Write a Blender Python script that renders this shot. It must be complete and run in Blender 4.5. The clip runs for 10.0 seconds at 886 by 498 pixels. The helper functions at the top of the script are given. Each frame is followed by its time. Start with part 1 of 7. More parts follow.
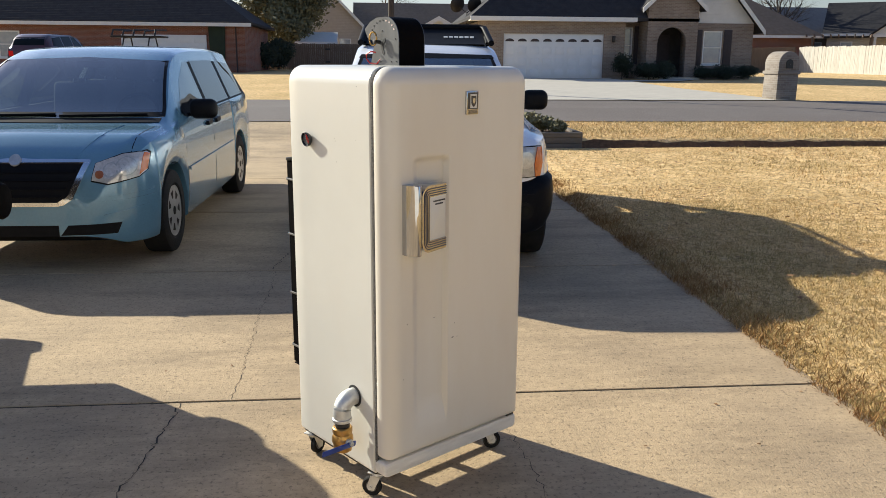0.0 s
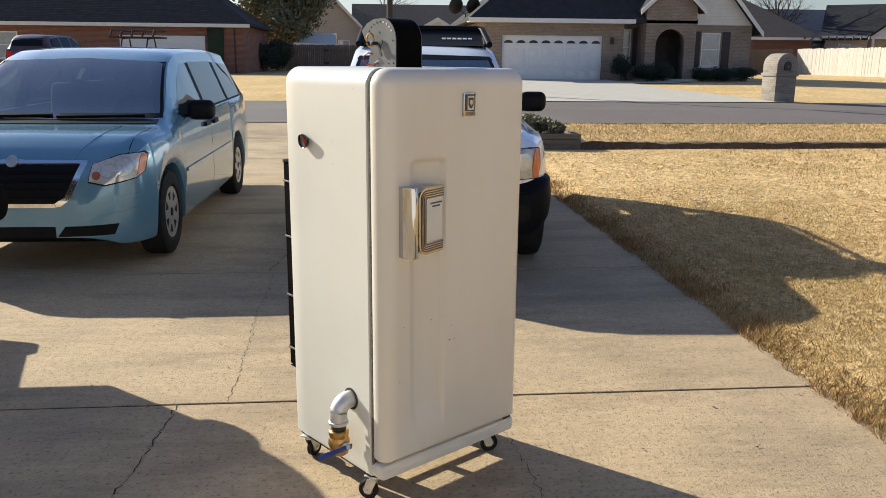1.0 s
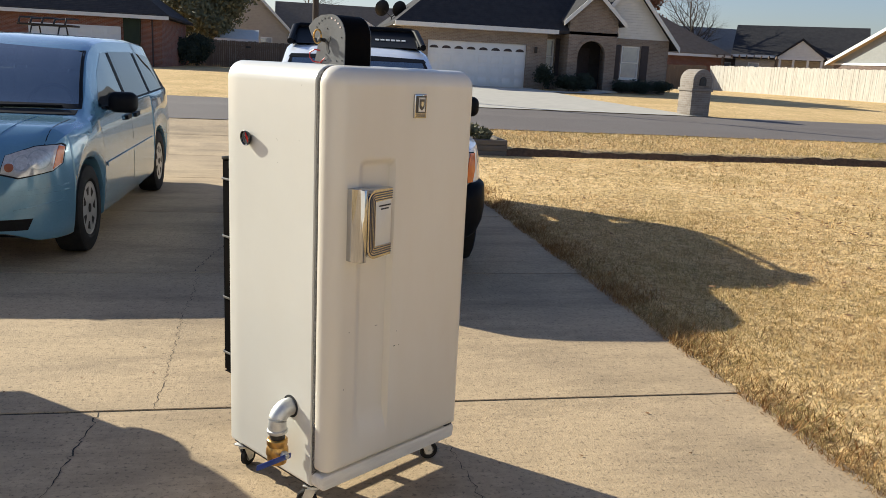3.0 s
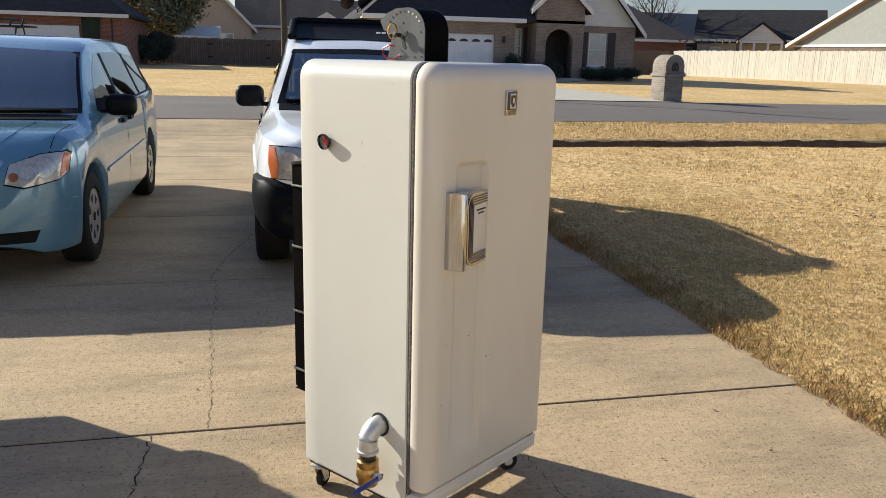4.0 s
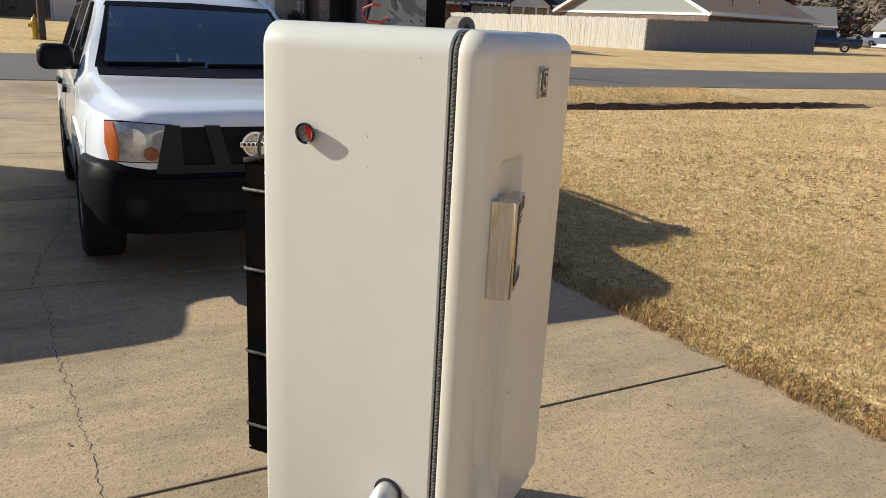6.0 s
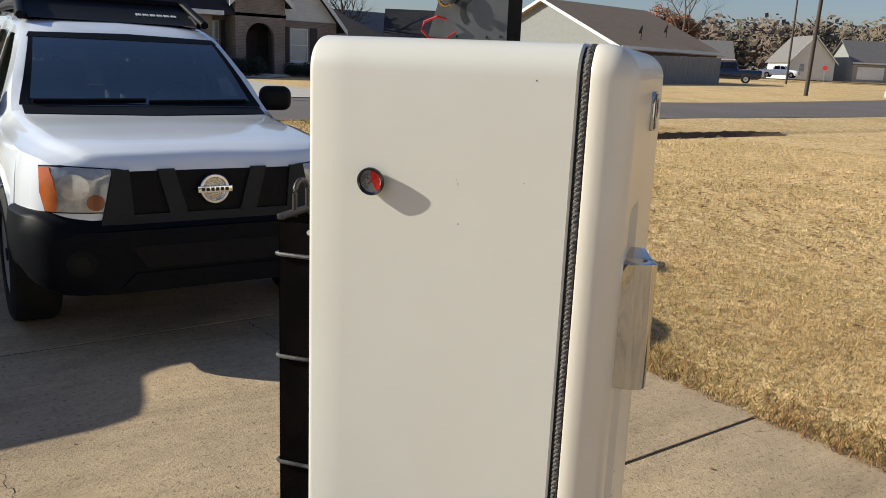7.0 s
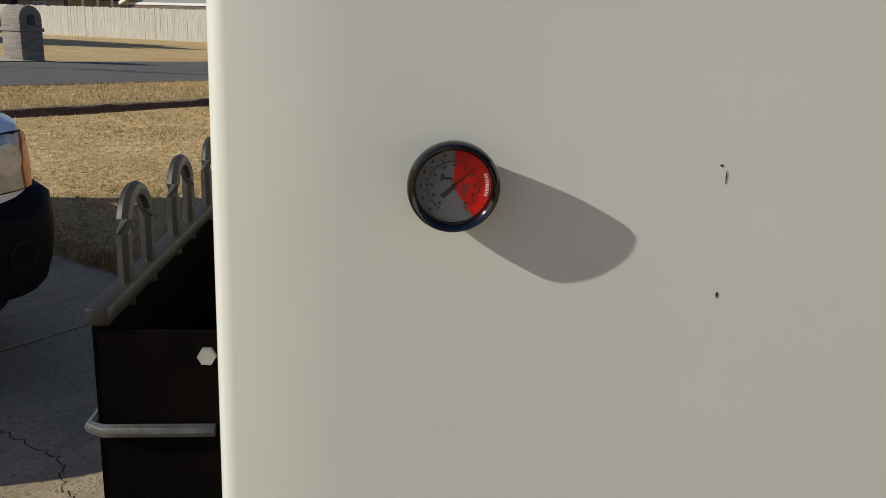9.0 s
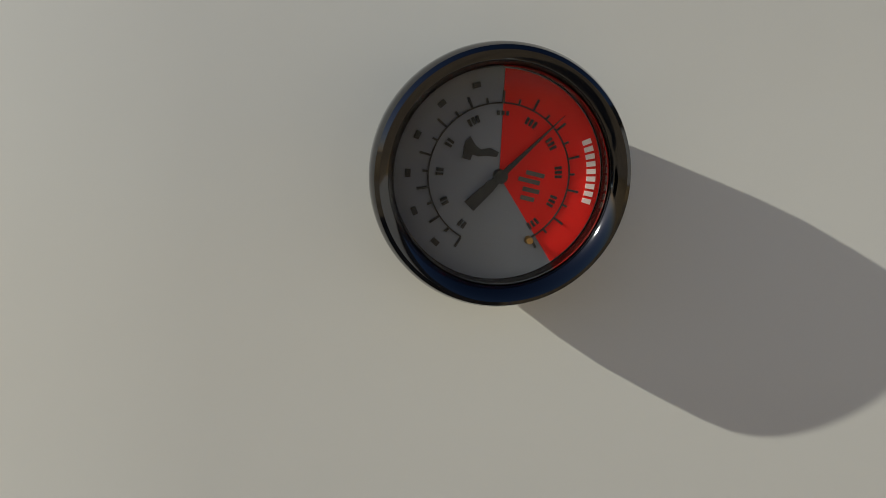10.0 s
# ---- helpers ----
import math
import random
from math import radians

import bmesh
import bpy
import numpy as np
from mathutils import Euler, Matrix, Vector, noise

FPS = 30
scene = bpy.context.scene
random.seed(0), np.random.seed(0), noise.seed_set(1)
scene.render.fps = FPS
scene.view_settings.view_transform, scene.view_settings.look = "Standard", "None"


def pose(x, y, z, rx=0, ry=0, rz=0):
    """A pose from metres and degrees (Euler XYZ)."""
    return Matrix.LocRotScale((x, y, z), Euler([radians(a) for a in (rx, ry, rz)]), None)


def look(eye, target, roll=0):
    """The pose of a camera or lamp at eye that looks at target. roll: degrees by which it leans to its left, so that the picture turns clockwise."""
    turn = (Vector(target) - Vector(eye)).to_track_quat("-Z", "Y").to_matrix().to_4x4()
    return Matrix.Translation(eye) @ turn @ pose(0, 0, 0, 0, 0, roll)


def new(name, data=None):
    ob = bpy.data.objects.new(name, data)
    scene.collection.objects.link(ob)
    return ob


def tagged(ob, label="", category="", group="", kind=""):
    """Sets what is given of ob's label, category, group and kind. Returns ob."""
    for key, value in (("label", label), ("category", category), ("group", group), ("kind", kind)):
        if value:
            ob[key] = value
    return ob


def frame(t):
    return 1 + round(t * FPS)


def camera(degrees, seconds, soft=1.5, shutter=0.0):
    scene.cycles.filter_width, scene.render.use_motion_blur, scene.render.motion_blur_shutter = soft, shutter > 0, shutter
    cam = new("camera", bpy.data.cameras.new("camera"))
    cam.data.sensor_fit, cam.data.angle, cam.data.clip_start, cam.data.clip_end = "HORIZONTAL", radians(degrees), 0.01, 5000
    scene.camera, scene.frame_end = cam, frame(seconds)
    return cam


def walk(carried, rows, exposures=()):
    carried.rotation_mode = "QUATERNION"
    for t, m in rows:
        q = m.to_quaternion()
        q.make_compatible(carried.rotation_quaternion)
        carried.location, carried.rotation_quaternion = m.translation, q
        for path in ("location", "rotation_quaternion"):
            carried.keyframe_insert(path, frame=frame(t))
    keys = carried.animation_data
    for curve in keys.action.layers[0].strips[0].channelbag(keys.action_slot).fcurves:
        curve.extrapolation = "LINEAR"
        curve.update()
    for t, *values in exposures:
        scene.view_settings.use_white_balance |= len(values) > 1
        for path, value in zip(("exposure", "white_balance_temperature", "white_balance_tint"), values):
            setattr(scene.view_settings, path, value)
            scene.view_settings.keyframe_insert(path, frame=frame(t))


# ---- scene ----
from mathutils.bvhtree import BVHTree
from math import cos, sin, pi, sqrt, atan2, hypot

# camera and its walk (driveway axes: x across, y towards the road)
cam = camera(57.6, 10.0, 0.75)
PATH = [
    (0, (-0.360, 0.639, 1.603), (-0.186, 2.577, 1.142), 0.4),
    (0.5, (-0.360, 0.651, 1.603), (-0.191, 2.587, 1.132), 0.3),
    (1, (-0.354, 0.650, 1.604), (-0.176, 2.589, 1.146), 0.5),
    (1.5, (-0.352, 0.648, 1.597), (-0.173, 2.586, 1.137), 0.5),
    (2, (-0.347, 0.658, 1.601), (-0.166, 2.593, 1.133), 0.6),
    (2.5, (-0.342, 0.662, 1.599), (-0.132, 2.591, 1.116), 0.9),
    (3, (-0.443, 0.718, 1.592), (-0.068, 2.632, 1.148), 2.9),
    (3.2, (-0.548, 0.757, 1.583), (-0.169, 2.673, 1.156), 3.2),
    (4.5, (-0.924, 1.112, 1.589), (-0.400, 2.978, 1.099), 1.0),
    (5, (-1.040, 1.292, 1.580), (-0.421, 3.124, 1.072), 3.4),
    (5.5, (-1.207, 1.510, 1.574), (-0.460, 3.274, 1.003), 2.2),
    (5.7, (-1.241, 1.604, 1.584), (-0.376, 3.317, 1.021), 2.2),
    (6.8, (-1.326, 2.183, 1.544), (-0.273, 3.817, 1.072), 3.2),
    (7, (-1.349, 2.329, 1.528), (-0.217, 3.916, 1.083), 2.4),
    (7.5, (-1.338, 2.671, 1.521), (-0.017, 4.071, 0.978), 1.0),
    (8, (-1.218, 2.969, 1.502), (0.249, 4.255, 1.059), 0.9),
    (8.3, (-1.172, 3.108, 1.493), (0.414, 4.233, 1.049), 1.1),
    (8.5, (-1.142, 3.200, 1.487), (0.497, 4.261, 1.054), 1.3),
    (8.8, (-1.047, 3.317, 1.429), (0.596, 4.361, 0.973), 1.9),
    (9, (-0.984, 3.395, 1.391), (0.670, 4.401, 0.890), 2.3),
    (9.4, (-0.848, 3.489, 1.333), (0.870, 4.444, 0.969), 1.6),
    (9.5, (-0.814, 3.513, 1.319), (0.939, 4.435, 1.0365), 1.4),
    (10, (-0.747, 3.561, 1.309), (1.026, 4.468, 1.150), 1.3),
]
EXPOSE = [(0, 0.78, 5900, 8), (4.5, 0.61, 5880, 8), (5.5, 0.48, 5860, 8), (7.0, 0.37, 5800, 8), (8, 0.13, 5720, 8), (9, -0.15, 5650, 7), (10, -0.25, 5550, 7)]
walk(cam, [(t, look(e, g, r)) for t, e, g, r in PATH], EXPOSE)

# low winter sun, ahead and to the left
SUN = Vector((-0.691, 0.582, 0.429)).normalized()
world = bpy.data.worlds.new("world")
scene.world = world
world.use_nodes = True
wn = world.node_tree.nodes
sky = wn.new("ShaderNodeTexSky")
sky.sky_type = "NISHITA"
sky.sun_disc = False
sky.sun_elevation = math.asin(SUN.z)
sky.sun_rotation = atan2(SUN.x, SUN.y)
sky.air_density, sky.dust_density, sky.ozone_density = 1.1, 0.9, 1.0
haze = wn.new("ShaderNodeMix")
haze.data_type, haze.blend_type = "RGBA", "MULTIPLY"
haze.inputs[0].default_value = 1.0
haze.inputs[7].default_value = (0.97, 0.96, 1.12, 1)
world.node_tree.links.new(sky.outputs["Color"], haze.inputs[6])
world.node_tree.links.new(haze.outputs[2], wn["Background"].inputs["Color"])
wn["Background"].inputs["Strength"].default_value = 0.064
sun = new("sun", bpy.data.lights.new("sun", "SUN"))
sun.data.energy, sun.data.angle, sun.data.color = 5.0, radians(0.53), (1.0, 0.895, 0.69)
sun.matrix_world = look((0, 0, 0), -SUN)


# ---------- materials ----------
def material(name, c1, c2=None, scale=8.0, rough=0.6, metal=0.0, bump=0.0, bump_scale=60.0, c3=None, scale3=0.6,
             amount3=0.5, coat=0.0, rand=0.0, stretch=(1, 1, 1), spec=0.5, rough_var=0.0, world_space=False, speck=None, island=0.0, bump_dist=0.01):
    """Two colours mixed by fine noise, a third by broad noise, with bump and per-object variation."""
    m = bpy.data.materials.new(name)
    m.use_nodes = True
    n, l = m.node_tree.nodes, m.node_tree.links
    p = n["Principled BSDF"]
    p.inputs["Roughness"].default_value, p.inputs["Metallic"].default_value = rough, metal
    p.inputs["Coat Weight"].default_value = coat
    p.inputs["Coat Roughness"].default_value = 0.05
    p.inputs["Specular IOR Level"].default_value = spec
    p.inputs["Base Color"].default_value = (*c1, 1)
    if world_space:
        src = n.new("ShaderNodeNewGeometry").outputs["Position"]
    else:
        src = n.new("ShaderNodeTexCoord").outputs["Object"]
    mp = n.new("ShaderNodeMapping")
    mp.inputs["Scale"].default_value = stretch
    l.new(src, mp.inputs["Vector"])

    def noise_tex(sc, detail=6.0):
        t = n.new("ShaderNodeTexNoise")
        t.inputs["Scale"].default_value, t.inputs["Detail"].default_value = sc, detail
        t.inputs["Roughness"].default_value = 0.62
        l.new(mp.outputs["Vector"], t.inputs["Vector"])
        return t

    def mixed(fac, a, b):
        x = n.new("ShaderNodeMix")
        x.data_type = "RGBA"
        l.new(fac, x.inputs[0])
        for k, v in ((6, a), (7, b)):
            if isinstance(v, tuple):
                x.inputs[k].default_value = (*v, 1)
            else:
                l.new(v, x.inputs[k])
        return x.outputs[2]

    def ramp(fac, lo, hi):
        r = n.new("ShaderNodeMapRange")
        r.inputs["From Min"].default_value, r.inputs["From Max"].default_value = lo, hi
        l.new(fac, r.inputs["Value"])
        return r.outputs["Result"]

    col = c1
    if c2:
        col = mixed(ramp(noise_tex(scale).outputs["Fac"], 0.32, 0.68), c1, c2)
    if c3:
        f = n.new("ShaderNodeMath")
        f.operation = "MULTIPLY"
        f.inputs[1].default_value = amount3
        l.new(ramp(noise_tex(scale3, 4.0).outputs["Fac"], 0.42, 0.68), f.inputs[0])
        col = mixed(f.outputs[0], col, c3)
    if speck:
        # fine dark grains: (scale, darkest factor, threshold)
        g = n.new("ShaderNodeMix")
        g.data_type, g.blend_type = "RGBA", "MULTIPLY"
        g.inputs[0].default_value = 1.0
        mr = n.new("ShaderNodeMapRange")
        mr.inputs["From Min"].default_value, mr.inputs["From Max"].default_value = speck[2] - 0.07, speck[2] + 0.07
        mr.inputs["To Min"].default_value = speck[1]
        l.new(noise_tex(speck[0], 3.0).outputs["Fac"], mr.inputs["Value"])
        l.new(col, g.inputs[6])
        l.new(mr.outputs["Result"], g.inputs[7])
        col = g.outputs[2]
    if island:
        geo = n.new("ShaderNodeNewGeometry")
        h = n.new("ShaderNodeHueSaturation")
        r = n.new("ShaderNodeMapRange")
        r.inputs["To Min"].default_value, r.inputs["To Max"].default_value = 1 - island, 1 + island * 0.4
        l.new(geo.outputs["Random Per Island"], r.inputs["Value"])
        l.new(r.outputs["Result"], h.inputs["Value"])
        l.new(col, h.inputs["Color"])
        col = h.outputs["Color"]
    if rand:
        info = n.new("ShaderNodeObjectInfo")
        h = n.new("ShaderNodeHueSaturation")
        r = n.new("ShaderNodeMapRange")
        r.inputs["To Min"].default_value, r.inputs["To Max"].default_value = 1 - rand, 1 + rand
        l.new(info.outputs["Random"], r.inputs["Value"])
        l.new(r.outputs["Result"], h.inputs["Value"])
        if isinstance(col, tuple):
            h.inputs["Color"].default_value = (*col, 1)
        else:
            l.new(col, h.inputs["Color"])
        col = h.outputs["Color"]
    if not isinstance(col, tuple):
        l.new(col, p.inputs["Base Color"])
    if rough_var:
        r = n.new("ShaderNodeMapRange")
        r.inputs["To Min"].default_value, r.inputs["To Max"].default_value = rough - rough_var, rough + rough_var
        l.new(noise_tex(scale * 0.5).outputs["Fac"], r.inputs["Value"])
        l.new(r.outputs["Result"], p.inputs["Roughness"])
    if bump:
        b = n.new("ShaderNodeBump")
        b.inputs["Strength"].default_value, b.inputs["Distance"].default_value = bump, bump_dist
        l.new(noise_tex(bump_scale).outputs["Fac"], b.inputs["Height"])
        l.new(b.outputs["Normal"], p.inputs["Normal"])
    return m


def brick_material(name, c1, c2, mortar, w=0.2, h=0.067, along="x"):
    m = material(name, c1, rough=0.85)
    n, l = m.node_tree.nodes, m.node_tree.links
    p = n["Principled BSDF"]
    co = n.new("ShaderNodeTexCoord")
    sep = n.new("ShaderNodeSeparateXYZ")
    l.new(co.outputs["Object"], sep.inputs[0])
    add = n.new("ShaderNodeMath")
    l.new(sep.outputs["X"], add.inputs[0])
    l.new(sep.outputs["Y"], add.inputs[1])
    comb = n.new("ShaderNodeCombineXYZ")
    l.new(add.outputs[0], comb.inputs["X"])
    l.new(sep.outputs["Z"], comb.inputs["Y"])
    b = n.new("ShaderNodeTexBrick")
    b.inputs["Scale"].default_value = 1.0
    b.inputs["Brick Width"].default_value, b.inputs["Row Height"].default_value = w, h
    b.inputs["Mortar Size"].default_value = 0.006
    b.inputs["Color1"].default_value, b.inputs["Color2"].default_value = (*c1, 1), (*c2, 1)
    b.inputs["Mortar"].default_value = (*mortar, 1)
    l.new(comb.outputs[0], b.inputs["Vector"])
    t = n.new("ShaderNodeTexNoise")
    t.inputs["Scale"].default_value = 1.3
    l.new(co.outputs["Object"], t.inputs["Vector"])
    x = n.new("ShaderNodeMix")
    x.data_type, x.blend_type = "RGBA", "MULTIPLY"
    x.inputs[0].default_value = 0.5
    l.new(b.outputs["Color"], x.inputs[6])
    l.new(t.outputs["Fac"], x.inputs[7])
    l.new(x.outputs[2], p.inputs["Base Color"])
    bp = n.new("ShaderNodeBump")
    bp.inputs["Strength"].default_value, bp.inputs["Distance"].default_value = 0.6, 0.008
    bp.invert = True
    l.new(b.outputs["Fac"], bp.inputs["Height"])
    l.new(bp.outputs["Normal"], p.inputs["Normal"])
    return m


def rows_material(name, c1, c2, pitch, axis="Z", rough=0.8):
    """Horizontal courses (siding, shingles) at a real pitch, with broad wear."""
    m = material(name, c1, c2, 3.0, rough)
    n, l = m.node_tree.nodes, m.node_tree.links
    co = n.new("ShaderNodeTexCoord")
    sep = n.new("ShaderNodeSeparateXYZ")
    l.new(co.outputs["Object"], sep.inputs[0])
    d = n.new("ShaderNodeMath")
    d.operation = "DIVIDE"
    d.inputs[1].default_value = pitch
    l.new(sep.outputs[axis], d.inputs[0])
    f = n.new("ShaderNodeMath")
    f.operation = "FRACT"
    l.new(d.outputs[0], f.inputs[0])
    b = n.new("ShaderNodeBump")
    b.inputs["Strength"].default_value, b.inputs["Distance"].default_value = 0.8, 0.03
    l.new(f.outputs[0], b.inputs["Height"])
    l.new(b.outputs["Normal"], n["Principled BSDF"].inputs["Normal"])
    return m


def glass_material(name, tint=(0.9, 0.95, 0.95), rough=0.0):
    m = material(name, tint, rough=rough)
    p = m.node_tree.nodes["Principled BSDF"]
    p.inputs["Transmission Weight"].default_value, p.inputs["IOR"].default_value = 1.0, 1.45
    return m


M = {}
M["concrete"] = material("concrete", (0.575, 0.425, 0.255), (0.46, 0.34, 0.20), 20.0, 0.9, bump=0.45, bump_scale=85, c3=(0.30, 0.225, 0.145), scale3=0.9, amount3=0.55, rand=0.05, world_space=True, speck=(52, 0.52, 0.385))


def broomed(m, amount, grime):
    """Broom strokes across the drive, darker drifts of dirt along them, and small stains."""
    n, l = m.node_tree.nodes, m.node_tree.links
    p = n["Principled BSDF"]
    geo = n.new("ShaderNodeNewGeometry")
    col = p.inputs["Base Color"].links[0].from_socket
    for stretch, scale, lo, hi, least in (((0.35, 9.0, 1.0), 6.0, 0.30, 0.62, 1 - amount), ((0.5, 1.6, 1.0), 1.3, 0.36, 0.52, 1 - grime), ((1, 1, 1), 5.5, 0.28, 0.36, 0.62)):
        mp = n.new("ShaderNodeMapping")
        mp.inputs["Scale"].default_value = stretch
        l.new(geo.outputs["Position"], mp.inputs["Vector"])
        tx = n.new("ShaderNodeTexNoise")
        tx.inputs["Scale"].default_value, tx.inputs["Detail"].default_value, tx.inputs["Roughness"].default_value = scale, 7.0, 0.7
        l.new(mp.outputs["Vector"], tx.inputs["Vector"])
        r = n.new("ShaderNodeMapRange")
        r.inputs["From Min"].default_value, r.inputs["From Max"].default_value, r.inputs["To Min"].default_value = lo, hi, least
        l.new(tx.outputs["Fac"], r.inputs["Value"])
        x = n.new("ShaderNodeMix")
        x.data_type, x.blend_type = "RGBA", "MULTIPLY"
        x.inputs[0].default_value = 1.0
        l.new(col, x.inputs[6])
        l.new(r.outputs["Result"], x.inputs[7])
        col = x.outputs[2]
    l.new(col, p.inputs["Base Color"])


broomed(M["concrete"], 0.12, 0.27)
M["joint"] = material("joint_dirt", (0.022, 0.018, 0.013), (0.045, 0.035, 0.024), 20, 0.95)
M["lawn"] = material("dry_lawn", (0.92, 0.68, 0.36), (0.58, 0.385, 0.165), 7.0, 0.95, bump=1.0, bump_scale=11, bump_dist=0.045, c3=(0.52, 0.36, 0.15), scale3=0.5, amount3=0.6, world_space=True, spec=0.1, speck=(20, 0.45, 0.42))
M["blade"] = material("grass_blade", (0.90, 0.67, 0.355), (0.55, 0.37, 0.155), 9.0, 0.9, c3=(0.30, 0.25, 0.08), scale3=0.6, amount3=0.7, world_space=True, spec=0.15, island=0.42)
M["near_blade"] = material("matted_brown_grass", (0.56, 0.375, 0.165), (0.35, 0.22, 0.085), 5.0, 0.9, c3=(0.25, 0.225, 0.065), scale3=0.8, amount3=0.8, world_space=True, spec=0.12, island=0.45)
M["edge_blade"] = material("frosted_edge_grass", (0.42, 0.235, 0.085), (0.27, 0.135, 0.05), 6.0, 0.9, c3=(0.55, 0.37, 0.16), scale3=1.4, amount3=0.6, world_space=True, spec=0.15, island=0.6)
M["leaf"] = material("dry_leaf", (0.17, 0.09, 0.04), (0.27, 0.15, 0.06), 3.0, 0.8, world_space=True)
M["soil"] = material("bare_soil", (0.16, 0.095, 0.05), (0.075, 0.045, 0.024), 12.0, 0.95, bump=1.0, bump_scale=30)
M["asphalt"] = material("asphalt", (0.175, 0.148, 0.13), (0.12, 0.10, 0.09), 40.0, 0.85, bump=0.5, bump_scale=90, c3=(0.19, 0.17, 0.155), scale3=0.3, amount3=0.5, speck=(70, 0.7, 0.45))
M["enamel"] = material("cream_enamel", (0.695, 0.68, 0.615), (0.665, 0.645, 0.58), 2.5, 0.30, bump=0.03, bump_scale=7, c3=(0.67, 0.625, 0.54), scale3=1.4, amount3=0.45, coat=0.2, rough_var=0.05)
# warmer copy of the enamel: bounce off the sunlit concrete is in the colour
M["door_enamel"] = material("cream_enamel_warm_bounce", (0.725, 0.675, 0.585), (0.69, 0.635, 0.54), 2.0, 0.30, bump=0.03, bump_scale=7, c3=(0.655, 0.575, 0.455), scale3=1.6, amount3=0.5, coat=0.2, rough_var=0.05, stretch=(1.6, 1, 0.5))
M["kick"] = material("scuffed_enamel", (0.78, 0.74, 0.66), (0.63, 0.59, 0.52), 6.0, 0.55, bump=0.1, bump_scale=40, stretch=(1, 6, 6))
M["black_paint"] = material("black_stove_paint", (0.003, 0.003, 0.003), (0.0045, 0.004, 0.004), 8, 0.55, bump=0.2, bump_scale=25, c3=(0.07, 0.03, 0.014), scale3=9, amount3=0.035, spec=0.02)
M["gasket"] = material("black_gasket", (0.012, 0.012, 0.012), (0.03, 0.03, 0.03), 30, 0.8)
M["rope"] = material("grey_graphite_rope", (0.27, 0.255, 0.235), (0.06, 0.055, 0.05), 120, 0.75, bump=0.6, bump_scale=500)
M["chrome"] = material("chrome", (0.52, 0.525, 0.545), (0.44, 0.445, 0.465), 12, 0.06, 1.0, rough_var=0.03)
# grooves of the handle: their shade and reflected sky blue as one colour
M["groove_line"] = material("blue_black_groove_line", (0.012, 0.022, 0.06), rough=0.3)
# bezel chrome: the dark surroundings it mirrors are put into the base colour
M["dark_mirroring_chrome"] = material("chrome_with_dark_reflection", (0.085, 0.085, 0.088), (0.065, 0.065, 0.068), 12, 0.08, 1.0)
M["steel"] = material("galvanised_steel", (0.68, 0.68, 0.66), (0.50, 0.50, 0.49), 22, 0.46, 0.7, bump=0.15, bump_scale=50)
M["plate_steel"] = material("raw_plate_steel", (0.13, 0.133, 0.136), (0.085, 0.088, 0.09), 9, 0.45, 0.5, bump=0.05, bump_scale=30)
M["iron"] = material("dark_iron", (0.016, 0.0155, 0.015), (0.032, 0.026, 0.021), 15, 0.5, 0.15, bump=0.2, bump_scale=60)
# chute ribs, coloured lighter to carry the sun's highlight along them
M["sunlit_rod"] = material("steel_rod_sunlit", (0.20, 0.195, 0.185), (0.05, 0.048, 0.045), 18, 0.4, 0.6, bump=0.2, bump_scale=80)
M["brass"] = material("brass", (0.55, 0.33, 0.10), (0.38, 0.22, 0.07), 18, 0.35, 0.95, bump=0.15, bump_scale=60)
M["blue_grip"] = material("blue_vinyl", (0.02, 0.045, 0.22), (0.03, 0.06, 0.28), 20, 0.4)
M["rubber"] = material("black_rubber", (0.010, 0.0095, 0.009), (0.022, 0.02, 0.018), 14, 0.8, bump=0.2, bump_scale=70, spec=0.25)
M["caster"] = material("caster_wheel", (0.20, 0.19, 0.18), (0.12, 0.11, 0.10), 14, 0.5)
M["red_wire"] = material("red_wire", (0.45, 0.02, 0.02), rough=0.4)
M["dial_white"] = material("dial_white", (0.22, 0.222, 0.238), (0.195, 0.197, 0.21), 30, 0.5, spec=0.2)
M["dial_red"] = material("dial_red", (0.66, 0.008, 0.003), (0.60, 0.007, 0.003), 30, 0.5, spec=0.2)
M["ink"] = material("black_ink", (0.015, 0.015, 0.015), rough=0.5)
M["pale_ink"] = material("pale_ink", (0.75, 0.60, 0.55), rough=0.5)
M["glass"] = glass_material("clear_coated_glass", (0.95, 0.96, 0.96))
M["glass"].node_tree.nodes["Principled BSDF"].inputs["IOR"].default_value = 1.18
M["badge_dark"] = material("badge_dark", (0.06, 0.055, 0.05), (0.10, 0.09, 0.08), 60, 0.35, 0.3)


# ---------- mesh helpers ----------
def part(name, bm, mat, parent=None, label="", smooth=True, angle=38.0):
    """Links a bmesh as one mesh object under a thing or a part."""
    me = bpy.data.meshes.new(name)
    bmesh.ops.recalc_face_normals(bm, faces=bm.faces)
    for f in bm.faces:
        f.smooth = smooth
    if smooth:
        lim = radians(angle)
        for e in bm.edges:
            if len(e.link_faces) == 2 and e.calc_face_angle(0.0) > lim:
                e.smooth = False
    bm.to_mesh(me)
    bm.free()
    me.materials.append(M[mat])
    ob = new(name, me)
    if parent is not None:
        ob.parent = parent
    if label:
        ob["label"] = label
    return ob


def raw(name, verts, faces, mat, parent=None, label=""):
    me = bpy.data.meshes.new(name)
    me.from_pydata(verts, [], faces)
    me.update()
    me.materials.append(M[mat])
    ob = new(name, me)
    if parent is not None:
        ob.parent = parent
    if label:
        ob["label"] = label
    return ob


def thing(name, label, category, m=None, group="", kind=""):
    ob = new(name)
    ob.empty_display_size = 0.2
    if m is not None:
        ob.matrix_world = m
    return tagged(ob, label, category, group, kind)


